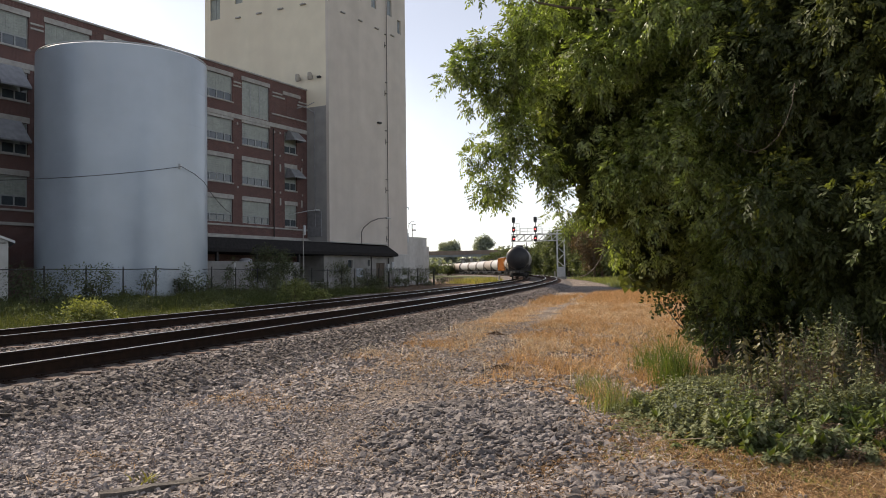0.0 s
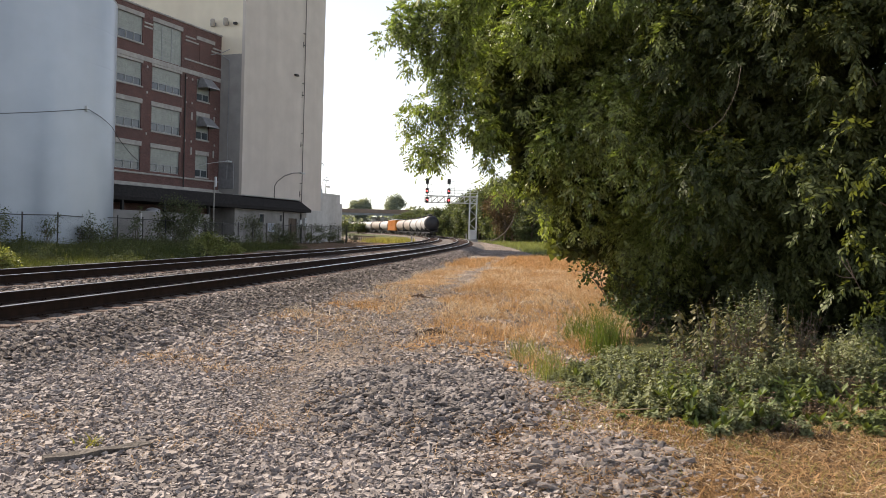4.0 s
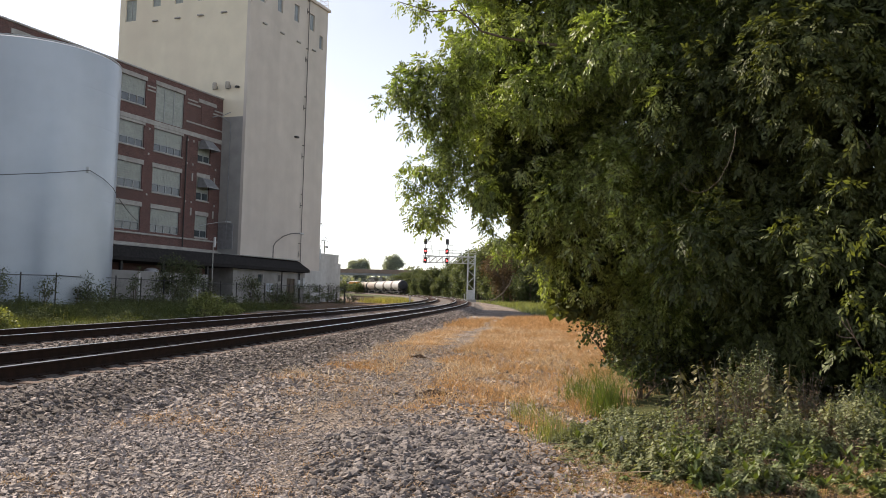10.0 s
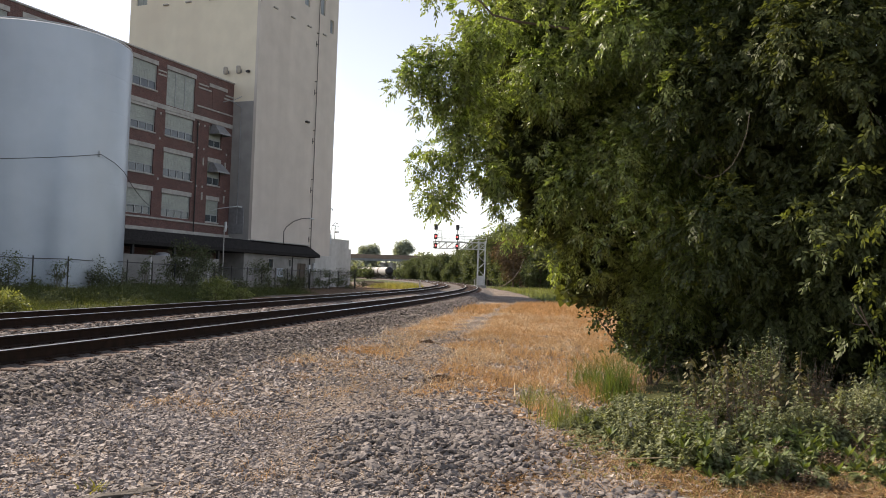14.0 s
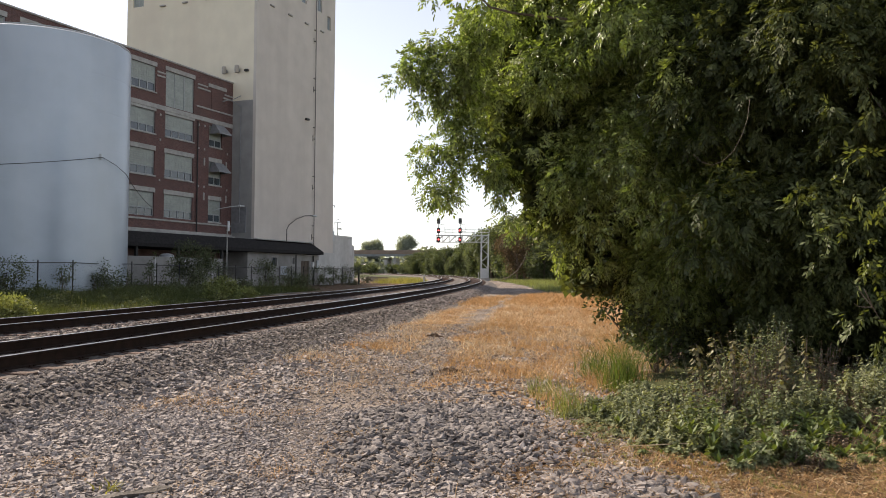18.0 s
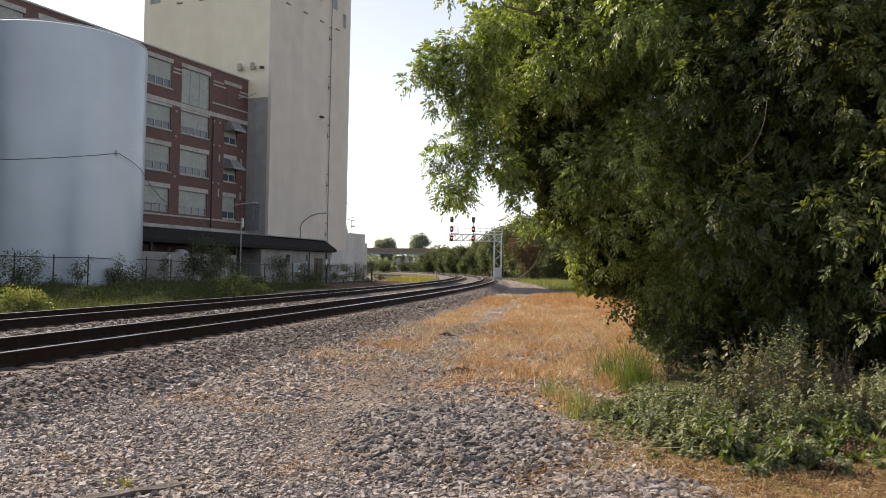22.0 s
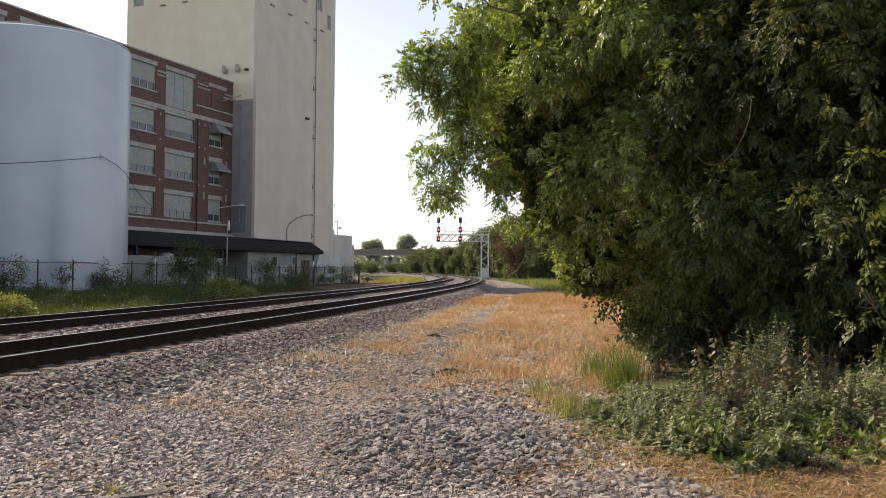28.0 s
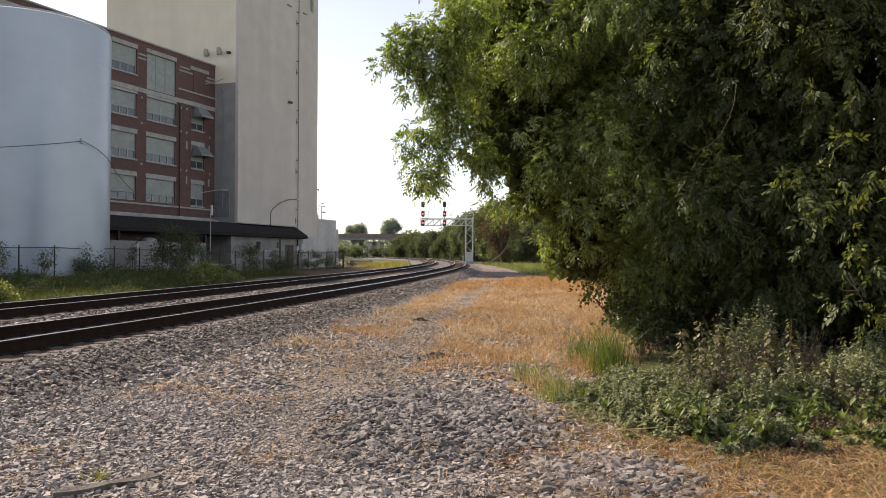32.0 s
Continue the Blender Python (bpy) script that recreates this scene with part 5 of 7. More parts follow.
def build_near_trees():
    # lobes that hang free on the open side
    hang = [(-1.7, 15.6, 5.6, 0.5), (-2.1, 15.6, 5.65, 0.4), (-2.4, 15.6, 5.5, 0.24), (-2.0, 15.7, 5.2, 0.36), (-1.5, 15.8, 5.0, 0.42), (-1.8, 15.5, 6.15, 0.32), (-1.3, 15.6, 5.9, 0.5), (-2.2, 15.5, 6.0, 0.18), (-1.1, 15.7, 5.3, 0.5), (-1.7, 15.9, 4.1, 0.36), (-2.0, 15.9, 3.8, 0.28), (-1.8, 16.0, 3.5, 0.3), (-1.4, 16.0, 3.8, 0.4), (-2.0, 16.0, 3.2, 0.17), (-1.5, 16.1, 3.3, 0.22), (-1.1, 16.0, 3.6, 0.38), (-1.1, 15.9, 4.5, 0.45), (-0.8, 15.5, 6.3, 0.6), (-0.7, 16.0, 3.8, 0.45), (-0.5, 16.2, 3.2, 0.34), (0.1, 16.7, 3.0, 0.3), (0.75, 17.3, 2.4, 0.3), (1.4, 17.8, 1.8, 0.28), (-1.9, 15.1, 7.05, 0.2)]
    edge = lambda z: float(np.interp(z, [0.3, 0.9, 1.5, 2.3, 3.0, 3.4, 4.0, 5.0, 7.0, 8.0, 10], [2.3, 1.7, 1.3, 0.75, 0.2, -0.2, -0.7, -1.1, -1.2, -1.7, -1.5]))
    body = []
    hang = [(x + dx, y + dy, z + dz + (0.22 if z < 4.2 and x < -1.0 else 0.0), r * q) for x, y, z, r in hang for dx, dy, dz, q in [(*rng.normal(0, 0.17, 3), rng.uniform(0.4, 0.72)) for _ in range(4)]]
    while len(body) < 170:
        x, z = rng.uniform(-1.6, 4.8), rng.uniform(0.5, 10.2)
        r = rng.uniform(0.35, 0.85) if x - edge(z) > 1.0 else rng.uniform(0.2, 0.45)
        if x - 0.9 * r < edge(z - 0.4 * r):
            continue
        y = 16.3 + 0.1 * (x - 1.5) ** 2 + max(0.0, 3.0 - z) * 0.55 + rng.uniform(-1.0, 0.9)
        if z > 1.6 and rng.random() < 0.2:
            # boughs that stand out and catch the sun
            out = rng.uniform(0.9, 2.3)
            x, y, r = -0.3 + (x + 0.3) * (y - out) / y, y - out, 0.6 * r
        body.append((x, y, z, r))
    # unseen rear lobes, set along the camera's sight lines to shade the lower crown
    eye = np.array([-0.28, -0.12, 1.7])
    deep = []
    for x, y, z, r in body[:120]:
        k = rng.uniform(1.12, 1.45) if z > 3.2 and r > 0.4 else rng.uniform(1.1, 1.25)
        q = eye + (np.array([x, y, z]) - eye) * k
        deep.append((float(q[0]) + 0.25, float(q[1]), max(float(q[2]), 0.9), r * 0.95))
    # more hidden lobes higher up, added to block sun from the lower left
    while len(deep) < 165:
        y, z = rng.uniform(17.6, 22.0), rng.uniform(5.0, 8.0)
        deep.append((rng.uniform(-0.075 * y + 0.15, 0.8), y, z, rng.uniform(0.4, 0.7)))
    # inner leaves wear the dark copy, so the crown's inner shade is painted
    big_tree("box_elder_tree", (3.4, 19.0), hang + body, 200, "large box elder hanging over dry grass beside the track", core=((0.3, 6.0, 17.4, 20.5, 3.0, 10.5, 12000), (2.2, 6.0, 18.0, 20.5, 0.3, 3.0, 5000), (-0.7, 1.6, 16.9, 18.4, 4.0, 9.5, 7000), (-0.9, 0.6, 16.3, 17.6, 3.6, 6.0, 2500), (-0.1, 1.4, 17.0, 18.6, 2.8, 4.3, 3600), (0.8, 2.6, 17.2, 18.8, 1.4, 4.5, 5000)), boughs=10, inner=LEAF_SHADED, behind=deep)
    tw = thing("thin_bough", pose(0, 0, 0), "thin forked bough reaching out of a box elder", "branch")
    part("bough", Shape().tube([(0.6, 15.3, 6.5), (-0.35, 14.9, 6.5), (-0.8, 14.7, 6.56), (-1.0, 14.6, 6.75), (-1.25, 14.55, 6.9), (-1.7, 14.5, 6.85), (-2.3, 14.4, 7.0)], 0.025, 6, 0.008), BARK, tw)
    part("fork", Shape().tube([(-1.0, 14.6, 6.75), (-1.2, 14.6, 7.05), (-1.5, 14.5, 7.3)], 0.012, 5, 0.005), BARK, tw)
    # thicket on the shaded right side; its shade is in the leaf colour
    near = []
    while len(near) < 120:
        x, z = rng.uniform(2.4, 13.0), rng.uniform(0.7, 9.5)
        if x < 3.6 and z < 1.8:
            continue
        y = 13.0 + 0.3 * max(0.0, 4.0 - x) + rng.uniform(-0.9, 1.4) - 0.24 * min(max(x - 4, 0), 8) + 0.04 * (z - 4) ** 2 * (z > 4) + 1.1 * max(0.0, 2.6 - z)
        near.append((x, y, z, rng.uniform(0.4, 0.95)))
    big_tree("leaning_maple", (6.3, 14.6), near, 230, "dense broad-leaved tree thicket, its own shade put into dark leaf colour", leaf=0.095, spray=0.2, material=LEAF_SHADED, core=((3.6, 15, 14.2, 17.0, 0.4, 10, 34000),), boughs=6)
    # rear tree added as dark backing that closes gaps to the sky
    back = [(rng.uniform(5, 16), rng.uniform(17.5, 21), rng.uniform(1, 12), rng.uniform(1.2, 2.0)) for _ in range(70)]
    big_tree("rear_tree", (10.0, 20.0), back, 14, "shaded tree behind the thicket", leaf=0.16, spray=0.4, material=LEAF_SHADED, boughs=5, core=((4.5, 20, 17.2, 20.5, 0.5, 13.0, 40000),))
    lit = [(3.3, 8.8, 1.25, 0.3), (3.75, 9.0, 1.0, 0.35), (3.9, 9.0, 1.7, 0.35), (2.9, 8.4, 2.1, 0.3), (2.75, 8.6, 2.5, 0.28), (3.25, 8.8, 2.7, 0.32), (3.6, 8.8, 2.2, 0.4), (3.2, 8.6, 1.6, 0.25), (4.2, 9.2, 2.6, 0.45)]
    big_tree("maple_sapling", (4.3, 9.3), lit, 60, "young maple sapling with pale sunlit leaves", n_leaf=5, leaf=0.075, spray=0.16, material=LEAF_SAPLING, trunk_r=0.015, trunk_h=1.0, boughs=3)
    tw = thing("bare_twig", pose(0, 0, 0), "bare curved grey twig hanging in a tree", "twig")
    part("twig", Shape().tube([(1.75, 9.75, 3.15), (1.85, 9.75, 3.05), (1.97, 9.76, 3.02), (2.1, 9.8, 3.07), (2.24, 9.85, 3.2), (2.35, 9.9, 3.4), (2.43, 9.97, 3.6), (2.48, 10.05, 3.85)], 0.0025, 5, 0.004), BARK, tw)


def blade_tris(p, h, w, lean):
    """Grass blades standing at p: two-segment tapered strips as quads."""
    n = len(p)
    a = rng.uniform(0, 2 * np.pi, n)
    side = np.stack([np.cos(a), np.sin(a), 0 * a], -1)
    b = rng.uniform(0, 2 * np.pi, n)
    bend = np.stack([np.cos(b), np.sin(b), 0 * b], -1) * (lean * h)[:, None]
    up = np.stack([0 * h, 0 * h, h], -1)
    W = w[:, None]
    mid = p + up * 0.55 + bend * 0.3
    tip = p + up * (1 - 0.15 * lean)[:, None] + bend
    v = np.stack([p - side * W, p + side * W, mid + side * W * 0.7, mid - side * W * 0.7, tip + side * W * 0.12, tip - side * W * 0.12], 1)
    k = 6 * np.arange(n)[:, None]
    f = np.concatenate([k + np.array([0, 1, 2, 3]), k + np.array([3, 2, 4, 5])])
    return v.reshape(-1, 3), f


def scatter(n, x0, x1, y0, y1, weight):
    x, y = rng.uniform(x0, x1, n), rng.uniform(y0, y1, n)
    keep = rng.random(n) < weight(x, y)
    return x[keep], y[keep]


def patchy(x, y, s=1.0):
    return np.clip(0.5 + 0.5 * np.sin(1.7 * s * x + 0.8 * np.sin(1.1 * s * y)) * np.sin(1.3 * s * y + 1.3 * np.sin(0.9 * s * x + 2)) + 0.25 * np.sin(4.1 * s * x + 3.3 * s * y), 0.03, 1)


def grass(name, x, y, h, w, lean, material, label, category="grass"):
    p = np.stack([x, y, land(x, y) - 0.02], -1)
    v, f = blade_tris(p, h, w, lean)
    ob = new(name, raw(name, v, f, material))
    return tagged(ob, label, category, kind="stuff")


def build_grass():
    dense = lambda x, y: np.clip(zones(x, y)[0], 0, 1) ** 1.45 * (0.15 + 0.85 * patchy(x, y, 1.3) * (0.4 + 0.6 * patchy(x + 3, y, 0.45)))
    x, y = scatter(340000, -6.0, 3.0, 7, 40, dense)
    short = np.clip(zones(x, y)[0], 0.3, 1) * (0.5 + 0.6 * patchy(x, y, 0.9))
    grass("dry_grass", x, y, rng.uniform(0.06, 0.36, len(x)) * short * (0.45 + 0.75 * patchy(x, y, 2.7)), rng.uniform(0.002, 0.0045, len(x)), rng.uniform(0.3, 1.5, len(x)), BLADE_DRY, "tan sun-dried grass along the gravel path")
    x, y = scatter(60000, -6.0, 2.4, 9, 40, lambda x, y: np.clip(zones(x, y)[0], 0, 1) ** 2 * patchy(x, y, 0.7))
    grass("bleached_grass", x, y, rng.uniform(0.1, 0.42, len(x)) * (0.4 + 0.7 * patchy(x, y, 2.7)), rng.uniform(0.0025, 0.006, len(x)), rng.uniform(0.8, 2.4, len(x)), STRAW_PALE, "bleached straw-coloured stalks in dry grass")
    x, y = scatter(50000, -4.5, 6, 40, 72, lambda x, y: np.clip(zones(x, y)[0], 0, 1))
    grass("far_dry_grass", x, y, rng.uniform(0.08, 0.3, len(x)), rng.uniform(0.008, 0.015, len(x)), rng.uniform(0.3, 1.5, len(x)), BLADE_DRY, "tan dry grass far along the path")
    x, y = scatter(60000, 0.0, 9, 3.6, 10, lambda x, y: zones(x, y)[2] * 0.9)
    n = len(x)
    grass("straw_litter", x, y, rng.uniform(0.03, 0.12, n), rng.uniform(0.0025, 0.0055, n), rng.uniform(0.8, 4.5, n), BLADE_BROWN, "flattened brown straw and cut stalks on the ground")
    x, y = scatter(44000, 0.0, 9, 3.6, 9.5, lambda x, y: zones(x, y)[2] * patchy(x, y, 2.2) ** 2)
    n = len(x)
    grass("pale_straw", x, y, rng.uniform(0.03, 0.08, n), rng.uniform(0.0025, 0.0055, n), rng.uniform(2.0, 7.0, n), STRAW_PALE, "pale broken straw lying on brown litter")
    x, y = scatter(20000, 0.2, 8, 4, 9.4, lambda x, y: zones(x, y)[2] * patchy(x, y, 2) * 0.8)
    n = len(x)
    grass("sparse_grass", x, y, rng.uniform(0.03, 0.13, n), rng.uniform(0.002, 0.004, n), rng.uniform(0.5, 1.5, n), BLADE_YELLOW, "short yellow-green grass among straw")
    # tufts in the gravel
    xs, ys = [], []
    for _ in range(1100):
        cx, cy = rng.uniform(-5.0, 0.6), 5.2 + 24 * rng.random() ** 1.3
        if rng.random() > patchy(cx, cy, 0.5) * (0.07 + 0.93 * (cy > 9.0)):
            continue
        k = rng.integers(10, 45)
        xs.append(cx + rng.normal(0, 0.12, k))
        ys.append(cy + rng.normal(0, 0.16, k))
    x, y = np.concatenate(xs), np.concatenate(ys)
    n = len(x)
    grass("gravel_tufts", x, y, rng.uniform(0.03, 0.15, n), rng.uniform(0.002, 0.004, n), rng.uniform(0.7, 2.8, n), BLADE_DRY, "sparse dry tufts growing through the gravel")
    xs, ys = [], []
    for _ in range(90):
        cx, cy = rng.uniform(-0.3, 2.0), rng.uniform(5.0, 9.0)
        k = rng.integers(25, 70)
        xs.append(cx + rng.normal(0, 0.14, k))
        ys.append(cy + rng.normal(0, 0.14, k))
    x, y = np.concatenate(xs), np.concatenate(ys)
    n = len(x)
    grass("straw_tufts", x, y, rng.uniform(0.03, 0.13, n), rng.uniform(0.0018, 0.0035, n), rng.uniform(0.8, 3.0, n), BLADE_BROWN, "brown withered tufts among loose stones")
    xs, ys = [], []
    for _ in range(60):
        cx, cy = rng.uniform(0.4, 5.0), rng.uniform(6.4, 9.0)
        k = rng.integers(10, 40)
        xs.append(cx + rng.normal(0, 0.1, k))
        ys.append(cy + rng.normal(0, 0.08, k))
    x, y = np.concatenate(xs), np.concatenate(ys)
    n = len(x)
    grass("creeping_weeds", x, y, rng.uniform(0.02, 0.09, n), rng.uniform(0.003, 0.007, n), rng.uniform(0.6, 2.0, n), LEAF_BUSH, "low creeping green weeds in straw")
    # green tufts at the foot of the weeds
    for cx, cy, hh, k in ((0.33, 9.9, 0.42, 230), (1.2, 12.0, 0.75, 600), (0.05, 11.6, 0.3, 180), (0.95, 13.4, 0.55, 260)):
        x, y = cx + rng.normal(0, 0.14, k), cy + rng.normal(0, 0.24, k)
        grass("green_grass_tuft", x, y, hh * rng.uniform(0.25, 1.2, k), rng.uniform(0.0025, 0.005, k), rng.uniform(0.15, 0.6, k), BLADE_FRESH if cx > 0.5 else LEAF_BUSH, "upright green grass tuft beside the weeds", "grass tuft")
    wx, wy = -3.4, 6.05
    x, y = wx + rng.normal(0, 0.05, 26), wy + rng.normal(0, 0.05, 26)
    grass("small_weed", x, y, rng.uniform(0.05, 0.13, 26), rng.uniform(0.006, 0.011, 26), rng.uniform(0.4, 1.1, 26), BLADE_YELLOW, "small bright green weed in the gravel", "weed")
    # meadow between the farther track and the fence
    fence_x = lambda y: FENCE_A.x + (FENCE_B.x - FENCE_A.x) * (y - FENCE_A.y) / (FENCE_B.y - FENCE_A.y)
    mead = lambda x, y: (x > fence_x(y) - 4) * np.clip((near_x(y) - SPACING - 3.4 - np.clip((y - 36) / 6, 0, 3.0) - x) / 1.2, 0, 1)
    x, y = scatter(150000, -34, -11, 18, 66, mead)
    tall = np.clip((near_x(y) - SPACING - 4 - x) / 4, 0.15, 1)
    grass("meadow_grass", x, y, rng.uniform(0.2, 0.7, len(x)) * tall * (0.5 + 0.7 * patchy(x, y, 0.4)), rng.uniform(0.004, 0.009, len(x)), rng.uniform(0.2, 0.9, len(x)), BLADE_GREEN, "tall uncut green grass between track and fence")
    x, y = scatter(2600, -34, -11, 18, 64, lambda x, y: mead(x, y) * patchy(x, y, 0.25) * 0.8)
    grass("meadow_seed_heads", x, y, rng.uniform(0.4, 0.85, len(x)) * np.clip((near_x(y) - SPACING - 3.5 - x) / 4, 0.2, 1), rng.uniform(0.003, 0.006, len(x)), rng.uniform(0.1, 0.4, len(x)), BLADE_YELLOW, "pale seeding grass stalks in the meadow")
    x, y = scatter(2600, -32, -13, 18, 64, lambda x, y: mead(x, y) * patchy(x, y, 0.5) ** 2)
    q = 42
    hh = rng.uniform(0.2, 0.75, len(x)) * np.clip((near_x(y) - SPACING - 3.5 - x) / 4, 0.25, 1)
    p = np.repeat(np.stack([x, y, land(x, y)], -1), q, 0) + rng.normal(0, 1, (len(x) * q, 3)) * np.array([0.16, 0.16, 0.0])
    p[:, 2] += np.repeat(hh, q) * rng.random(len(p))
    ln = rng.uniform(0.05, 0.11, len(p))
    v, f = leaf_quads(p, rng.normal(0, 1, p.shape), rng.normal(0, 0.5, p.shape) + np.array([0, 0, 1.0]), ln, ln * 0.3)
    tagged(new("meadow_weeds", raw("meadow_weeds", v, f, LEAF_SHRUB)), "low leafy weeds scattered through the meadow", "weeds", kind="stuff")
    x, y = scatter(9000, -21, -12.5, 104, 140, lambda x, y: blob(x, y, -16.5, 122, 4.2, 18) * np.clip((near_x(y) - SPACING - 2.8 - x) / 2, 0, 1))
    grass("mound_grass", x, y, rng.uniform(0.25, 0.85, len(x)), rng.uniform(0.012, 0.025, len(x)), rng.uniform(0.1, 0.5, len(x)), BLADE_YELLOW, "yellow-green grass patch beside the far curve")
    x, y = scatter(30000, -5, 24, 62, 150, lambda x, y: np.clip((x - near_x(y) - np.interp(y, [60, 80, 147], [7.2, 6.0, 4.0])) / 1.2, 0, 1))
    grass("verge_grass", x, y, rng.uniform(0.2, 0.7, len(x)) * (0.25 + patchy(x, y, 0.25)), rng.uniform(0.012, 0.025, len(x)), rng.uniform(0.1, 0.8, len(x)), LEAF_BUSH, "bright green verge grass beyond the tree")


def build_weeds():
    """A knee- to chest-high patch of grey-green weeds in front of the trees."""
    front = lambda x: np.interp(x, [-0.4, 0.2, 0.8, 1.5, 2.4, 3.4, 4.8, 7], [11.0, 9.4, 8.1, 7.35, 7.25, 7.9, 9.2, 10.2]) + 0.2 * np.sin(2.9 * x) + 0.15 * np.sin(7 * x + 1)
    w = thing("weed_patch", pose(0, 0, 0), "waist-high patch of dusty grey-green weeds", "weeds", kind="stuff")

    def weeds(n, stems, k, x0, x1, depth, tall, leaf, material, name):
        """Clumps of leaning leafy stems."""
        m = n // 6
        cx = rng.uniform(x0, x1, m)
        cy = front(cx) + rng.uniform(0, 1, m) * depth
        ch, cr = rng.uniform(0.5, 1.3, m), rng.uniform(0.1, 0.26, m)
        j = rng.integers(0, m, n)
        away = rng.normal(0, 1, (n, 2))
        x, y = cx[j] + away[:, 0] * cr[j], cy[j] + away[:, 1] * cr[j]
        dome = ch[j] * np.clip(1.15 - 0.3 * np.hypot(away[:, 0], away[:, 1]), 0.35, 1.2)
        bound = np.interp(y, [8, 9.6, 10.3, 11.2, 12.5, 15], [0.15, 0.2, 0.5, 1.2, 1.5, 2.0])
        ok = x > bound
        x, y, dome, bound = x[ok], y[ok], dome[ok], bound[ok]
        n = len(x)
        deep = np.clip((y - front(x)) / 2.4, 0, 1)
        h = tall * (0.25 + 0.75 * deep) * (0.6 + 0.4 * patchy(x, y, 0.8)) * dome * rng.uniform(0.8, 1.15, n) * np.clip(0.3 + 0.7 * (x - bound) / 0.9, 0.3, 1) * np.interp(x, [3.2, 4.5], [1, 0.7])
        root = np.repeat(np.stack([x, y, land(x, y)], -1), stems, 0)
        hh = np.repeat(h, stems) * rng.uniform(0.6, 1.1, n * stems)
        root[:, :2] += rng.normal(0, 0.05, (n * stems, 2))
        lean = rng.normal(0, 0.2, (n * stems, 2))
        # leaves stand in whorls of four along each stem
        node = np.arange(k) // 4
        tt = np.clip(0.12 + 0.88 * (node + 1) / (node.max() + 1) + rng.normal(0, 0.012, (n * stems, k)), 0.08, 1.02)
        p = np.repeat(root[:, None], k, 1)
        p[..., 2] += tt * hh[:, None]
        p[..., :2] += lean[:, None] * (tt ** 1.6 * hh[:, None])[..., None]
        a = rng.uniform(0, 2 * np.pi, (n * stems, 1)) + np.arange(k)[None] * 1.571 + node[None] * 0.7 + rng.normal(0, 0.2, (n * stems, k))
        d = np.stack([np.cos(a), np.sin(a), rng.uniform(-0.9, 0.25, a.shape)], -1)
        nr = np.stack([0.3 * rng.normal(0, 1, a.shape), 0.3 * rng.normal(0, 1, a.shape), np.full(a.shape, 0.8)], -1)
        ln = leaf * rng.uniform(0.6, 1.4, a.size) * (1.3 - 0.6 * tt.ravel())
        v, f = leaf_quads(p.reshape(-1, 3), d.reshape(-1, 3), nr.reshape(-1, 3), ln, ln * 0.3)
        part(name, raw(name, v, f, material), None, w)
        top = root.copy()
        top[:, 2] += hh
        top[:, :2] += lean * hh[:, None]
        side = np.tile([0.0022, 0.0, 0.0], (len(root), 1))
        sv = np.stack([root - side, root + side, top + side * 0.6, top - side * 0.6], 1).reshape(-1, 3)
        part("stems", raw("stems", sv, np.arange(len(sv)).reshape(-1, 4), WOOD), None, w)

    weeds(400, 7, 48, 0.1, 7.0, 4.4, 0.95, 0.054, LEAF_WEED, "grey_leaves")
    weeds(170, 5, 32, 1.1, 6.5, 2.0, 0.8, 0.066, LEAF_NETTLE, "green_leaves")
    weeds(170, 5, 32, 0.1, 1.7, 2.4, 0.7, 0.045, LEAF_WEED, "mat_leaves")
    weeds(110, 7, 16, 0.6, 5.0, 4.2, 0.9, 0.035, LEAF_BROWN, "withered_leaves")
    # broad dock leaves here and there along the front
    m = 64
    x = rng.choice([1.4, 1.95, 2.4, 2.9], m) + rng.normal(0, 0.35, m)
    y = front(x) + rng.uniform(-0.25, 0.9, m)
    kk = 7
    p = np.repeat(np.stack([x, y, land(x, y) + 0.01], -1)[:, None], kk, 1)
    p[..., 2] += rng.uniform(0, 0.3, (m, 1))
    a = rng.uniform(0, 2 * np.pi, (m, kk))
    d = np.stack([np.cos(a), np.sin(a), rng.uniform(0.5, 2.4, (m, kk))], -1)
    ln = rng.uniform(0.06, 0.15, m * kk)
    v, f = leaf_quads(p.reshape(-1, 3), d.reshape(-1, 3), np.stack([-np.cos(a), -np.sin(a), 0.8 + 0 * a], -1).reshape(-1, 3), ln, ln * 0.17)
    tagged(new("dock_plants", raw("dock_plants", v, f, LEAF_LIGHT)), "bright green broad-leaved dock plants in front of weeds", "weeds", kind="stuff")
    # a few taller bushy stalks with drooping pale leaves
    for cx, cy, hh in ((1.95, 10.0, 0.85), (2.1, 9.8, 0.95), (2.3, 10.1, 0.9), (2.45, 9.7, 0.85), (2.75, 10.0, 0.85), (3.2, 10.4, 0.95)):
        z0 = float(land(cx, cy))
        s = thing("tall_weed", pose(cx, cy, z0), "tall drooping weed stalk standing above the patch", "weed")
        a0 = rng.uniform(0, 6.28)
        part("stem", Shape().tube([(0, 0, 0), (0.05 * math.cos(a0), 0.05 * math.sin(a0), hh * 0.6), (0.12 * math.cos(a0), 0.12 * math.sin(a0), hh)], 0.009, 5, 0.004), BARK, s)
        q = 90
        tt = rng.uniform(0.35, 1, q)
        a = rng.uniform(0, 2 * np.pi, q)
        off = rng.uniform(0.02, 0.2, q) * (1.2 - tt)
        pp = np.stack([off * np.cos(a) + 0.12 * tt * math.cos(a0), off * np.sin(a) + 0.12 * tt * math.sin(a0), tt * hh], -1)
        dd = np.stack([np.cos(a), np.sin(a), rng.uniform(-1.2, 0.1, q)], -1)
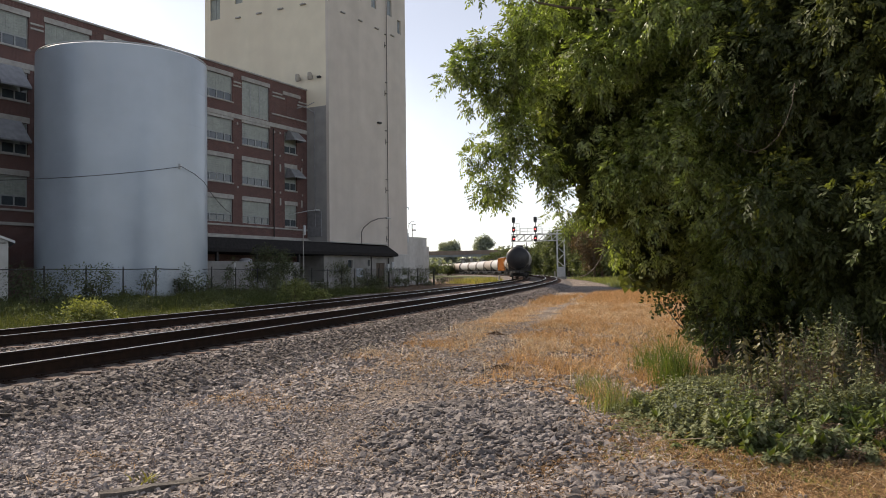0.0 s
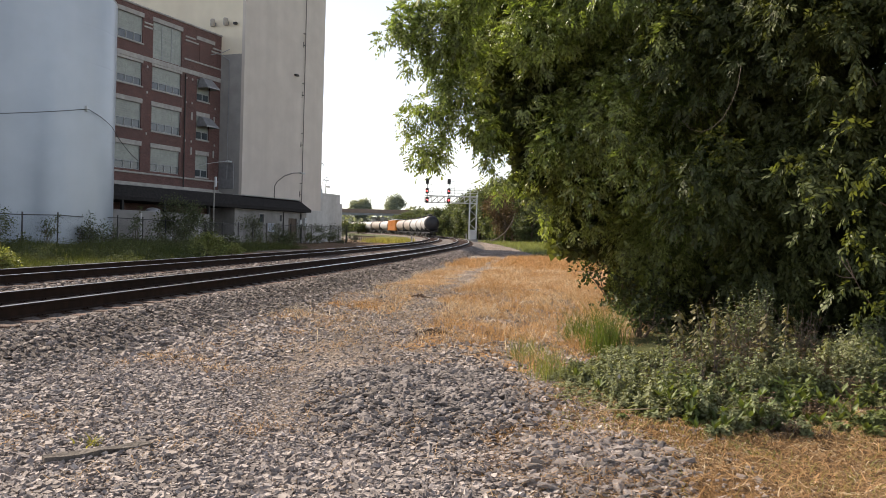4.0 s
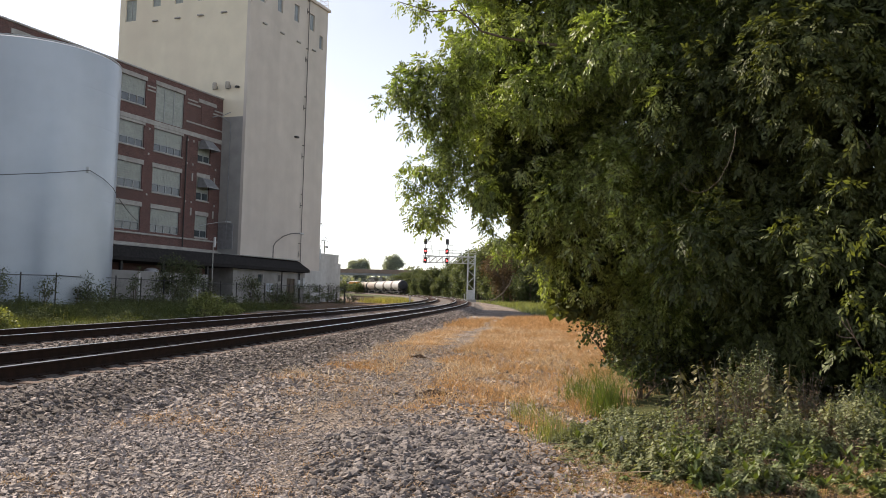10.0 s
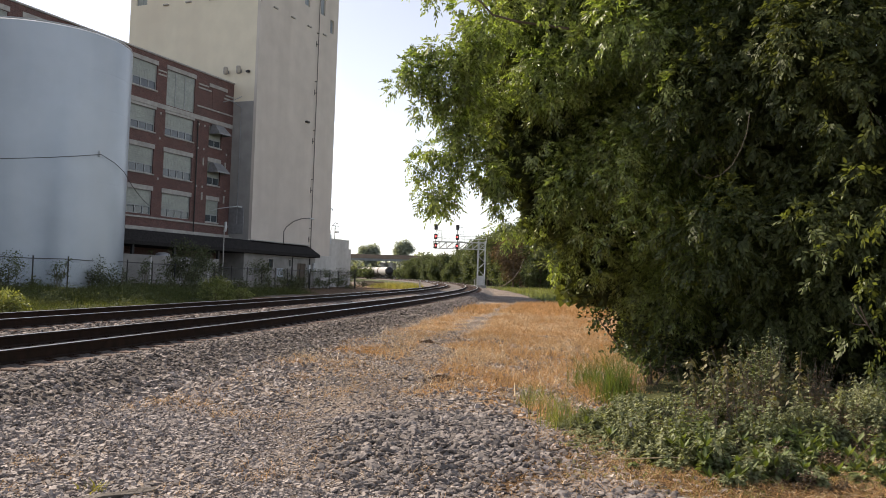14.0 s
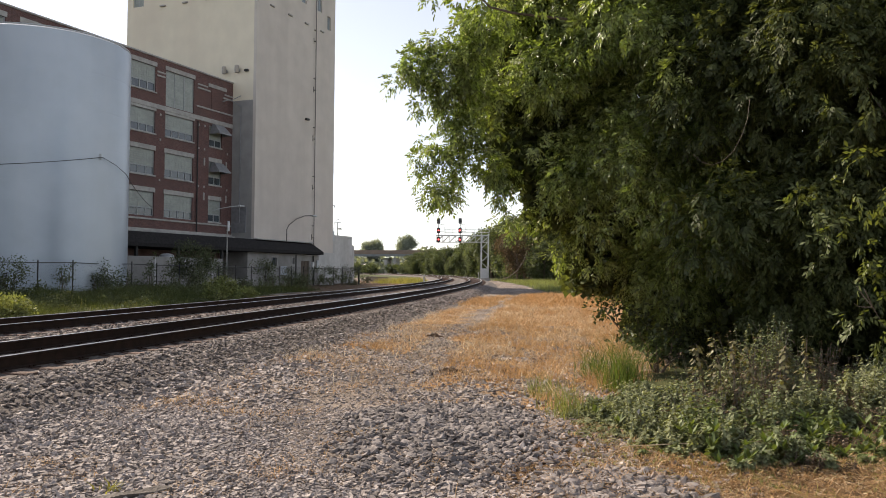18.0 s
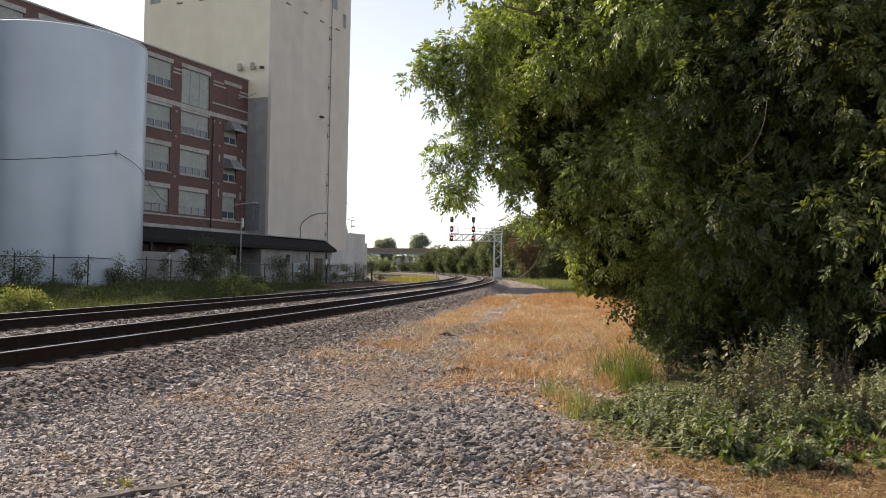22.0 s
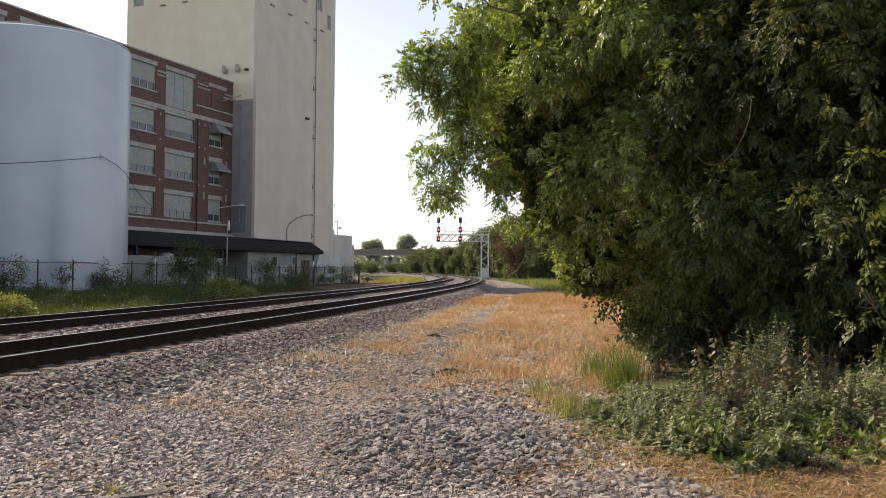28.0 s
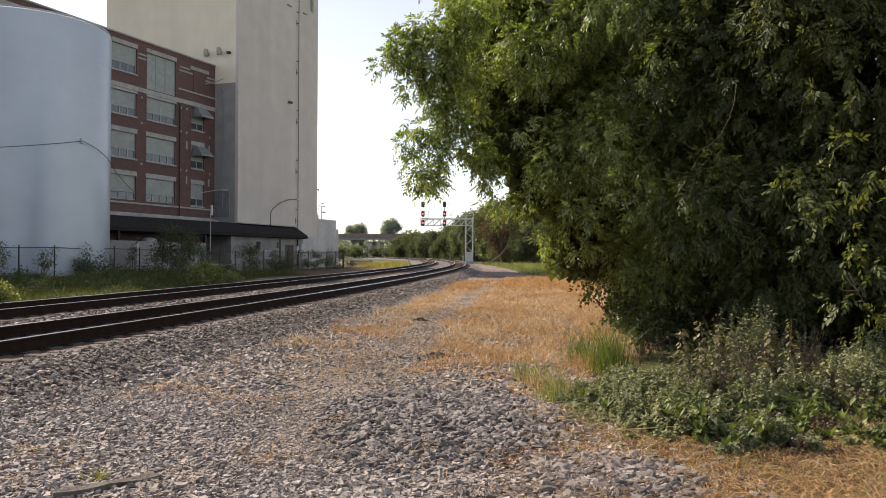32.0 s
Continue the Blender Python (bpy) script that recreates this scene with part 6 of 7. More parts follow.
        ln = rng.uniform(0.05, 0.095, q)
        v, f = leaf_quads(pp, dd, np.stack([np.cos(a), np.sin(a), 0.7 + 0 * a], -1), ln, ln * 0.3)
        part("leaves", raw("leaves", v, f, LEAF_YELLOWING), None, s, "yellowing drooping leaves")
    for pts, lab in (([(0.7, 7.9, 0.1), (1.2, 7.75, 0.17), (1.9, 7.6, 0.24)], "pale dead stalk lying in weeds"), ([(4.1, 8.9, 0.1), (4.5, 9.0, 0.55), (4.75, 9.2, 1.0)], "pale dead stalk leaning in weeds"), ([(4.9, 8.7, 0.08), (4.95, 8.8, 0.5), (5.1, 8.9, 0.95)], "pale dead stalk leaning in weeds"), ([(3.3, 7.3, 0.1), (3.7, 6.8, 0.1), (4.1, 6.4, 0.1)], "pale dead stalk lying on straw")):
        st = thing("dead_stalk", pose(0, 0, 0), lab, "stalk", "dead stalks")
        part("stalk", Shape().tube(pts, 0.006, 5, 0.004), DRYSTALK, st)


def shrub(x, y, r, h, material, label, leaf=0.12, per=420, name="shrub"):
    z = float(land(x, y))
    lumps = [(rng.normal(0, 0.45) * r, rng.normal(0, 0.45) * r, rng.uniform(0.25, 0.85) * h, r * rng.uniform(0.4, 0.6)) for _ in range(8)]
    s = thing(name, pose(x, y, z), label, "shrub")
    for a, b, c, q in lumps:
        tw = Shape()
        limb(tw, (0, 0, -0.1), (a, b, c), 0.02, 0.008, 0.3, 4)
        part("stem", tw, BARK, s)
    c, o = shell_points(lumps, per, lo=0.2)
    c[:, 2] = np.maximum(c[:, 2], 0.03)
    ln = rng.uniform(0.6, 1.3, len(c)) * leaf
    v, f = leaf_quads(c, o + rng.normal(0, 0.6, c.shape), rng.normal(0, 0.6, c.shape) + np.array([0, 0, 1.0]), ln, ln * 0.35)
    part("foliage", raw("foliage", v, f, material), None, s)
    return s


def build_fence_shrubs():
    for x, y, r, h, m, lab in ((-28.2, 38.0, 1.5, 1.9, LEAF_SHRUB, "dark weedy shrub against the fence"), (-27.0, 41.5, 1.3, 2.1, LEAF_SHRUB, "dark weedy shrub against the fence"), (-26.6, 45.6, 0.7, 2.0, LEAF_SHRUB, "thin weedy sapling against the fence"), (-25.6, 49.5, 1.2, 2.3, LEAF_SHRUB, "dark weedy shrub against the fence"), (-25.2, 54.6, 0.8, 3.1, LEAF_SHRUB, "sprawling sumac by the tank"), (-24.6, 60.3, 1.9, 3.7, LEAF_SHRUB, "large dark green bush by the fence"), (-24.3, 66.0, 1.1, 3.2, LEAF_SHRUB, "leafy sumac by the dock"), (-23.0, 73.5, 1.4, 2.6, LEAF_SHRUB, "broad-leaved weed clump by the dock"), (-22.2, 80.5, 1.2, 2.0, LEAF_SHRUB, "weed clump against the fence"), (-21.6, 87.0, 1.1, 2.6, LEAF_SHRUB, "weed clump beside the dock door"), (-20.9, 92.5, 1.0, 2.2, LEAF_SHRUB, "weed clump against the fence"), (-20.3, 97.5, 1.3, 3.0, LEAF_SHRUB, "dark conical bush by the gate"), (-15.0, 40.2, 0.85, 1.1, LEAF_BUSH, "sunlit yellow-green bush beside the track"), (-14.4, 42.0, 0.6, 0.6, LEAF_BUSH, "sunlit yellow-green bush beside the track"), (-19.6, 104.0, 0.8, 1.1, LEAF_SHRUB, "low grey-green bush beside the gate"), (-15.8, 23.5, 0.9, 0.7, LEAF_BUSH, "sunlit weeds beside the track")):
        shrub(x, y, r, h, m, lab, leaf=0.09 if m is LEAF_BUSH else 0.11, per=1700 if m is LEAF_BUSH else (1100 if r > 1.8 else 480))
    for k in range(44):
        t = rng.random()
        p = FENCE_A.lerp(FENCE_B, 0.2 + 0.75 * t)
        shrub(p.x + rng.normal(0.6, 0.5), p.y, rng.uniform(0.4, 0.8), rng.uniform(0.6, 1.6), LEAF_SHRUB, "low weeds along the fence", per=300, name="fence_weed")


def far_tree(name, m, lumps, label, leaf, per, material, trunk_h, r=0.25, category="tree"):
    t = thing(name, m, label, category)
    tr = Shape().tube([(0, 0, -0.5), (0.1, 0, trunk_h * 0.5), (0, 0.1, trunk_h)], r, 8, r * 0.6)
    part("trunk", tr, BARK, t)
    for x, y, z, q in lumps[:10]:
        lb = Shape()
        limb(lb, (0, 0, min(trunk_h, z * 0.6)), (x, y, z), r * 0.35, 0.03, 0.3, 4)
        part("limb", lb, BARK, t)
    c, o = shell_points(lumps, per, lo=0.35)
    c[:, 2] = np.maximum(c[:, 2], 0.1)
    ln = rng.uniform(0.6, 1.3, len(c)) * leaf
    v, f = leaf_quads(c, o + rng.normal(0, 0.7, c.shape) + np.array([0, 0, -0.3]), rng.normal(0, 0.6, c.shape) + np.array([0, 0, 1.0]), ln, ln * 0.4)
    part("crown", raw("crown", v, f, material), None, t)
    return t


def round_lumps(n, rx, ry, z0, z1, q0, q1):
    out = []
    for _ in range(n):
        o = unit(rng.normal(0, 1, 3)) * rng.uniform(0.45, 1.0)
        out.append((rx * o[0], ry * o[1], (z0 + z1) / 2 + (z1 - z0) / 2 * o[2], rng.uniform(q0, q1)))
    return out


def build_far_trees():
    kinds = [far_tree("roadside_tree", pose(200 + 30 * k, -300, 0), round_lumps(40, 4.4, 3.8, 0.4, 9.8, 0.8, 1.9), "leafy green tree in the dense row behind the signals", 0.36, 120, LEAF_FAR, 4.0) for k in range(3)]
    spots = []
    for k in range(34):
        y = 162 + 4.8 * k
        off = 8.5 + rng.uniform(0, 5) + 2.0 * (k < 4)
        x, yy, _ = track(arc(y), off)
        spots.append((float(x), float(yy), rng.uniform(0.45, 1.2) + 0.25 * (k < 10)))
    for k in range(13):
        spots.append((rng.uniform(-3, 26), rng.uniform(172, 215), rng.uniform(0.95, 1.4)))
    for x, y, sc in ((4.5, 152, 0.8), (9, 141, 0.85), (13, 128, 0.9), (11, 116, 0.8), (17, 108, 1.0), (22, 122, 1.2)):
        spots.append((x, y, sc))
    for k, (x, y, sc) in enumerate(spots):
        z = float(land(x, y))
        m = pose(x, y, z, 0, 0, rng.uniform(0, 360))
        src = kinds[k % 3]
        t = src if k < 3 else copy_thing(src, m)
        t.matrix_basis = m @ Matrix.Diagonal((sc, sc, sc * rng.uniform(0.9, 1.1), 1))
        tagged(t, group="trees behind the signals")
    for x, y, w, top, seed in ((-74.6, 420, 5.3, 19.0, 1), (-57.3, 425, 5.0, 20.5, 2)):
        far_tree("distant_tree", pose(x, y, 3.0), round_lumps(56, w, 4, 4.0, top - 1.5, 1.5, 2.6), "round-crowned tree standing beyond the overpass", 0.6, 70, LEAF_HAZED, 8.0, 0.5)
    low = far_tree("bridge_shrub", pose(-58, 322, 2.0), round_lumps(16, 4, 3, 0.5, 4.2, 1.0, 1.8), "green brush under the overpass", 0.6, 40, LEAF_FAR, 1.5)
    for x, y in ((-64, 330), (-70, 336), (-76, 340), (-52.5, 345), (-46, 340), (-84, 345), (-92, 350)):
        copy_thing(low, pose(x, y, 2.1, 0, 0, rng.uniform(0, 360)))
    n = 24000
    p = np.stack([rng.uniform(-220, 60, n), rng.uniform(405, 470, n), np.zeros(n)], -1)
    p[:, 2] = 2.8 + rng.uniform(0, 1, n) * (10.0 + 2.5 * np.sin(p[:, 0] * 0.11) + 1.5 * np.sin(p[:, 0] * 0.37))
    ln = rng.uniform(1.0, 2.2, n)
    v, f = leaf_quads(p, rng.normal(0, 1, (n, 3)), rng.normal(0, 1, (n, 3)), ln, ln * 0.45)
    tagged(new("distant_woods", raw("distant_woods", v, f, LEAF_HAZED)), "green woods beyond the overpass, haze put into their leaf colour", "woods", kind="stuff")
    # brown dead tangle right of the mast, and its fallen limb
    far_tree("dead_vine_tree", pose(-0.4, 156, 1.0), round_lumps(46, 4.2, 2.4, 0.8, 9.4, 0.9, 1.5), "brown dead tree smothered in withered vines", 0.3, 90, LEAF_BROWN, 5.0)
    far_tree("shaded_tree", pose(5.6, 158, 1.0), round_lumps(50, 4.5, 3.5, 0.6, 11.5, 1.2, 2.0), "dark shaded tree behind the withered vines", 0.34, 110, LEAF_SHADED, 4.0)
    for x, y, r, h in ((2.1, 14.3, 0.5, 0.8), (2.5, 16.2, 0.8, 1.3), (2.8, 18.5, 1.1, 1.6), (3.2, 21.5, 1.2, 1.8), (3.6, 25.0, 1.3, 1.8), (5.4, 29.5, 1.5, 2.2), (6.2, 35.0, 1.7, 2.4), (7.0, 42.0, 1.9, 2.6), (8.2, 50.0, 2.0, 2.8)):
        # light is in the leaf colour: dark under the crown, bright beyond it
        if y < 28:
            shrub(x, y, r, h, LEAF_BRUSH_SHADED, "leafy brush under the box elder, shade put into its leaf colour", leaf=0.09, per=800, name="underbrush")
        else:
            shrub(x, y, r, h, LEAF_BUSH, "leafy brush along the road beyond the box elder, sunlight put into its leaf colour", leaf=0.1, per=800, name="underbrush")
    f = thing("fallen_branch", pose(-0.6, 150, float(land(-0.6, 150))), "bare grey fallen branch leaning in brush", "branch")
    part("bough", Shape().tube([(-2.6, 0, 0.1), (-1.2, 0, 0.7), (0.3, 0, 1.9), (1.4, 0, 3.6), (2.0, 0.2, 5.4)], 0.13, 7, 0.05), WOOD, f)


# ---- loose stones and ground clutter ----
def stone_mesh(name, x, y, z, size, material, small=False):
    """Angular stones: squashed, jittered icosahedra (or blocks, where small), half sunk."""
    g = (1 + 5 ** 0.5) / 2
    ico = np.array([(-1, g, 0), (1, g, 0), (-1, -g, 0), (1, -g, 0), (0, -1, g), (0, 1, g), (0, -1, -g), (0, 1, -g), (g, 0, -1), (g, 0, 1), (-g, 0, -1), (-g, 0, 1)]) / (1 + g * g) ** 0.5
    tri = np.array([(0, 11, 5), (0, 5, 1), (0, 1, 7), (0, 7, 10), (0, 10, 11), (1, 5, 9), (5, 11, 4), (11, 10, 2), (10, 7, 6), (7, 1, 8), (3, 9, 4), (3, 4, 2), (3, 2, 6), (3, 6, 8), (3, 8, 9), (4, 9, 5), (2, 4, 11), (6, 2, 10), (8, 6, 7), (9, 8, 1)])
    if small:
        ico = np.array([(a, b, c) for a in (-0.62, 0.62) for b in (-0.62, 0.62) for c in (-0.62, 0.62)])
        tri = np.array([(0, 1, 3, 2), (4, 6, 7, 5), (0, 4, 5, 1), (2, 3, 7, 6), (0, 2, 6, 4), (1, 5, 7, 3)])
    n, nv = len(x), len(ico)
    v = ico[None] * (1 + rng.normal(0, 0.22, (n, nv, 3 if small else 1)))
    v = np.clip(v, -rng.uniform(0.45, 0.9, (n, 1, 3)), rng.uniform(0.45, 0.9, (n, 1, 3)))
    v = v * (rng.uniform(0.6, 1.15, (n, 1, 3)) * np.array([1.5, 1.05, 0.52]))
    q = unit(rng.normal(0, 1, (n, 4)) * np.array([1.6, 0.28, 0.28, 1.6]))
    a, b, c, d = q.T
    rot = np.stack([np.stack([1 - 2 * (c * c + d * d), 2 * (b * c - a * d), 2 * (b * d + a * c)], -1), np.stack([2 * (b * c + a * d), 1 - 2 * (b * b + d * d), 2 * (c * d - a * b)], -1), np.stack([2 * (b * d - a * c), 2 * (c * d + a * b), 1 - 2 * (b * b + c * c)], -1)], 1)
    v = np.einsum("nij,nkj->nki", rot, v) * size[:, None, None]
    v = v + np.stack([x, y, z + size * 0.22], -1)[:, None]
    f = (tri[None] + nv * np.arange(n)[:, None, None]).reshape(-1, tri.shape[1])
    return raw(name, v.reshape(-1, 3), f, material)


def bed_z(x, y):
    """Height of the ballast's shoulder at a place right of the nearer track, or between the tracks."""
    a = x - near_x(y)
    return rail_z(y) + np.interp(a, [-7.4, -6.05, -5.0, -3.6, -2.6, -2.15, -1.7, -0.7, 0.7, 1.65, 2.5, 3.3], [-0.62, -0.235, -0.215, -0.215, -0.25, -0.33, -0.25, -0.215, -0.215, -0.23, -0.5, -0.72])


def fine(x, y):
    """The worn strip of the path, where the gravel is smaller."""
    return np.exp(-((x + 2.3 + 0.3 * np.sin(0.6 * y)) / 1.1) ** 2) * np.clip((y - 5.5) / 2, 0, 1)


def build_stones():
    def lay(name, n, x0, x1, y0, y1, weight, s0, s1, material, label, on_bed=False, small=False, singly=0):
        x, y = scatter(n, x0, x1, y0, y1, weight)
        s = rng.uniform(s0, s1, len(x)) * rng.choice([0.7, 1.0, 1.25], len(x))
        if small:
            s = s * (1.3 - 0.62 * fine(x, y))
        z = np.maximum(bed_z(x, y), land(x, y)) if on_bed else land(x, y)
        if not singly:
            tagged(new(name, stone_mesh(name, x, y, z, s, material, small)), label, "gravel", kind="stuff")
            return
        # the nearest stones lie singly, the rest as one piece
        heap_of = thing(name, pose(0, 0, 0), label, "stone heap")
        order = np.argsort(np.hypot(x, y))
        near_ones, rest = order[:singly], order[singly:]
        one = np.zeros(1)
        shapes = [stone_mesh("stone", one, one, one, np.ones(1), material) for _ in range(12)]
        for n, k in enumerate(near_ones):
            part("stone", shapes[n % 12], None, heap_of, at=pose(x[k], y[k], z[k], 0, 0, rng.uniform(0, 360)) @ Matrix.Diagonal((s[k], s[k], s[k], 1)))
        if len(rest):
            tagged(part("heap_rest", stone_mesh("heap_rest", x[rest], y[rest], z[rest], s[rest], material), None, heap_of), kind="stuff")

    heap = lambda x, y: np.clip(blob(x, y, -0.95, 8.5, 1.3, 2.05) * 1.5, 0, 1)
    bare = lambda x, y: (1 - 0.8 * heap(x, y)) * np.clip(1 - 0.6 * zones(x, y)[0] - zones(x, y)[1] - 0.9 * zones(x, y)[2], 0, 1) * (x > near_x(y) + 2.3)
    # distances keep the same look with fewer, larger stones
    lay("path_gravel", 76000, -7.0, 1.6, 4.3, 10, lambda x, y: bare(x, y) * np.interp(patchy(x, y, 0.6), [0.2, 0.8], [0.55, 1.0]) * np.clip(1.25 - 0.075 * (y - 4), 0, 1), 0.012, 0.025, STONE, "loose grey crushed stone on the path", True, small=True)
    lay("path_gravel_far", 46000, -6.5, 1.5, 10, 26, lambda x, y: bare(x, y) * (0.35 + 0.65 * patchy(x, y, 0.5)), 0.018, 0.038, STONE, "loose grey crushed stone farther along the path", True, small=True)
    lay("stone_heap", 11000, -2.6, 0.6, 6.2, 12.2, heap, 0.026, 0.05, STONE_HEAP, "heap of fresh coarse grey ballast stones", singly=300)
    lay("small_stone_heap", 1300, -0.4, 1.4, 4.9, 7.4, lambda x, y: np.clip(blob(x, y, 0.45, 6.2, 0.75, 1.0) * 1.5, 0, 1), 0.026, 0.055, STONE_HEAP, "small spill of coarse grey stones", singly=300)
    shoulder = lambda x, y: ((x - near_x(y)) > 1.25) * ((x - near_x(y)) < 2.75) * np.clip(4.4 - 1.7 * (x - near_x(y)), 0, 1)
    lay("shoulder_ballast", 56000, -8.5, -1.2, 5, 30, shoulder, 0.024, 0.046, STONE_DARK, "dark ballast on the track's shoulder", True)
    lay("shoulder_ballast_far", 14000, -5.2, -0.8, 30, 75, shoulder, 0.045, 0.075, STONE_DARK, "dark ballast on the shoulder farther off", True)
    between = lambda x, y: ((x - near_x(y)) < -1.2) * ((x - near_x(y)) > -3.2)
    lay("centre_ballast", 30000, -12.5, -6, 8, 50, between, 0.032, 0.058, STONE_DARK, "grey ballast between the two tracks", True)


def build_clutter():
    for x, y, s, lab in ((-1.4, 13.55, 0.2, "dark clod of earth and roots on the path"), (-2.4, 21.0, 0.15, "small dark clod on the gravel"), (-0.5, 13.9, 0.1, "dark crumb of earth in dry grass"), (-0.95, 13.6, 0.09, "dark crumb of earth in dry grass")):
        c = thing("earth_clod", pose(x, y, float(land(x, y))), lab, "clod", "earth clods")
        k = 26
        px, py = rng.normal(0, s * 0.9, k), rng.normal(0, s * 0.4, k)
        pz = np.abs(rng.normal(0, s * 0.25, k))
        g = Shape()
        rings = [[(1.7 * s * (1.05 - 0.3 * u) * math.cos(a) * (1 + 0.3 * rng.normal()), 0.65 * s * (1.05 - 0.3 * u) * math.sin(a) * (1 + 0.3 * rng.normal()), s * (0.16 * u - 0.1) * (1 + 0.4 * rng.normal())) for a in np.linspace(0, 2 * np.pi, 13)[:-1]] for u in range(4)]
        g.v = [q for ring in rings for q in ring] + [(0, 0, s * 0.42)]
        g.f = [(12 * u + i, 12 * u + (i + 1) % 12, 12 * u + 12 + (i + 1) % 12, 12 * u + 12 + i) for u in range(3) for i in range(12)] + [(36 + i, 36 + (i + 1) % 12, 48) for i in range(12)]
        part("lump", g, CLOD, c)
        v, f = blade_tris(np.stack([px, py, pz * 0.5], -1), rng.uniform(0.5, 1.0, k) * s, np.full(k, 0.0025), rng.uniform(0.4, 1.4, k))
        part("roots", raw("roots", v, f, WOOD), None, c)
    a, b = Vector((-3.5, 5.55, 0)), Vector((-2.95, 6.1, 0))
    a.z, b.z = float(land(a.x, a.y)) + 0.012, float(land(b.x, b.y)) + 0.012
    w = thing("old_timber", Matrix.Translation(a), "weathered grey piece of old timber on the gravel", "timber")
    d = b - a
    h = math.degrees(math.atan2(d.y, d.x))
    t = Shape()
    for k in range(7):
        q = d.length * k / 6
        t.v += [(q, -0.05 + 0.012 * math.sin(5 * k), -0.04), (q, 0.05 + 0.01 * math.cos(4 * k), -0.04), (q + 0.01, 0.045, 0.035 + 0.008 * math.sin(3 * k)), (q, -0.045, 0.03 + 0.008 * math.cos(2 * k))]
    t.f = [(4 * k + i, 4 * k + (i + 1) % 4, 4 * k + 4 + (i + 1) % 4, 4 * k + 4 + i) for k in range(6) for i in range(4)] + [(0, 1, 2, 3), (27, 26, 25, 24)]
    part("beam", t, OLDWOOD, w, at=pose(0, 0, 0, 0, 0, h))
    lf = thing("pale_leaf", pose(0.9, 8.2, float(land(0.9, 8.2)) + 0.28), "pale broad leaf lit by the sun", "leaf")
    part("blade", Shape().add([(0, 0, 0), (0.02, 0.02, 0.015), (0.01, 0.005, 0.06), (-0.02, 0.0, 0.03)], [(0, 1, 2, 3)]), LINTEL, lf)


# ---- the train ----
def truck(parent, y):
    t = Shape()
    for x in (-0.98, 0.98):
        t.prism([(y - 1.15, 0.42), (y - 0.95, 0.62), (y - 0.4, 0.7), (y, 0.82), (y + 0.4, 0.7), (y + 0.95, 0.62), (y + 1.15, 0.42), (y + 0.5, 0.3), (y, 0.25), (y - 0.5, 0.3)], x - 0.09, x + 0.09, "x")
    t.box(-0.95, 0.95, y - 0.22, y + 0.22, 0.35, 0.8, 0.04)
    tr = part("truck", t, DARKMETAL, parent)
    for dy in (-0.88, 0.88):
        for x in (-0.75, 0.75):
            wh = Shape().lathe([(0.0, -0.06), (0.46, -0.06), (0.46, 0.04), (0.49, 0.05), (0.49, 0.075), (0.0, 0.075)], 20)
            wh.v = [(x - math.copysign(1, x) * vz, y + dy + vy, 0.46 + vx) for vx, vy, vz in wh.v]
            part("wheel", wh, DARKMETAL, tr)
        part("axle", Shape().tube([(-0.8, y + dy, 0.46), (0.8, y + dy, 0.46)], 0.08, 8), DARKMETAL, tr)


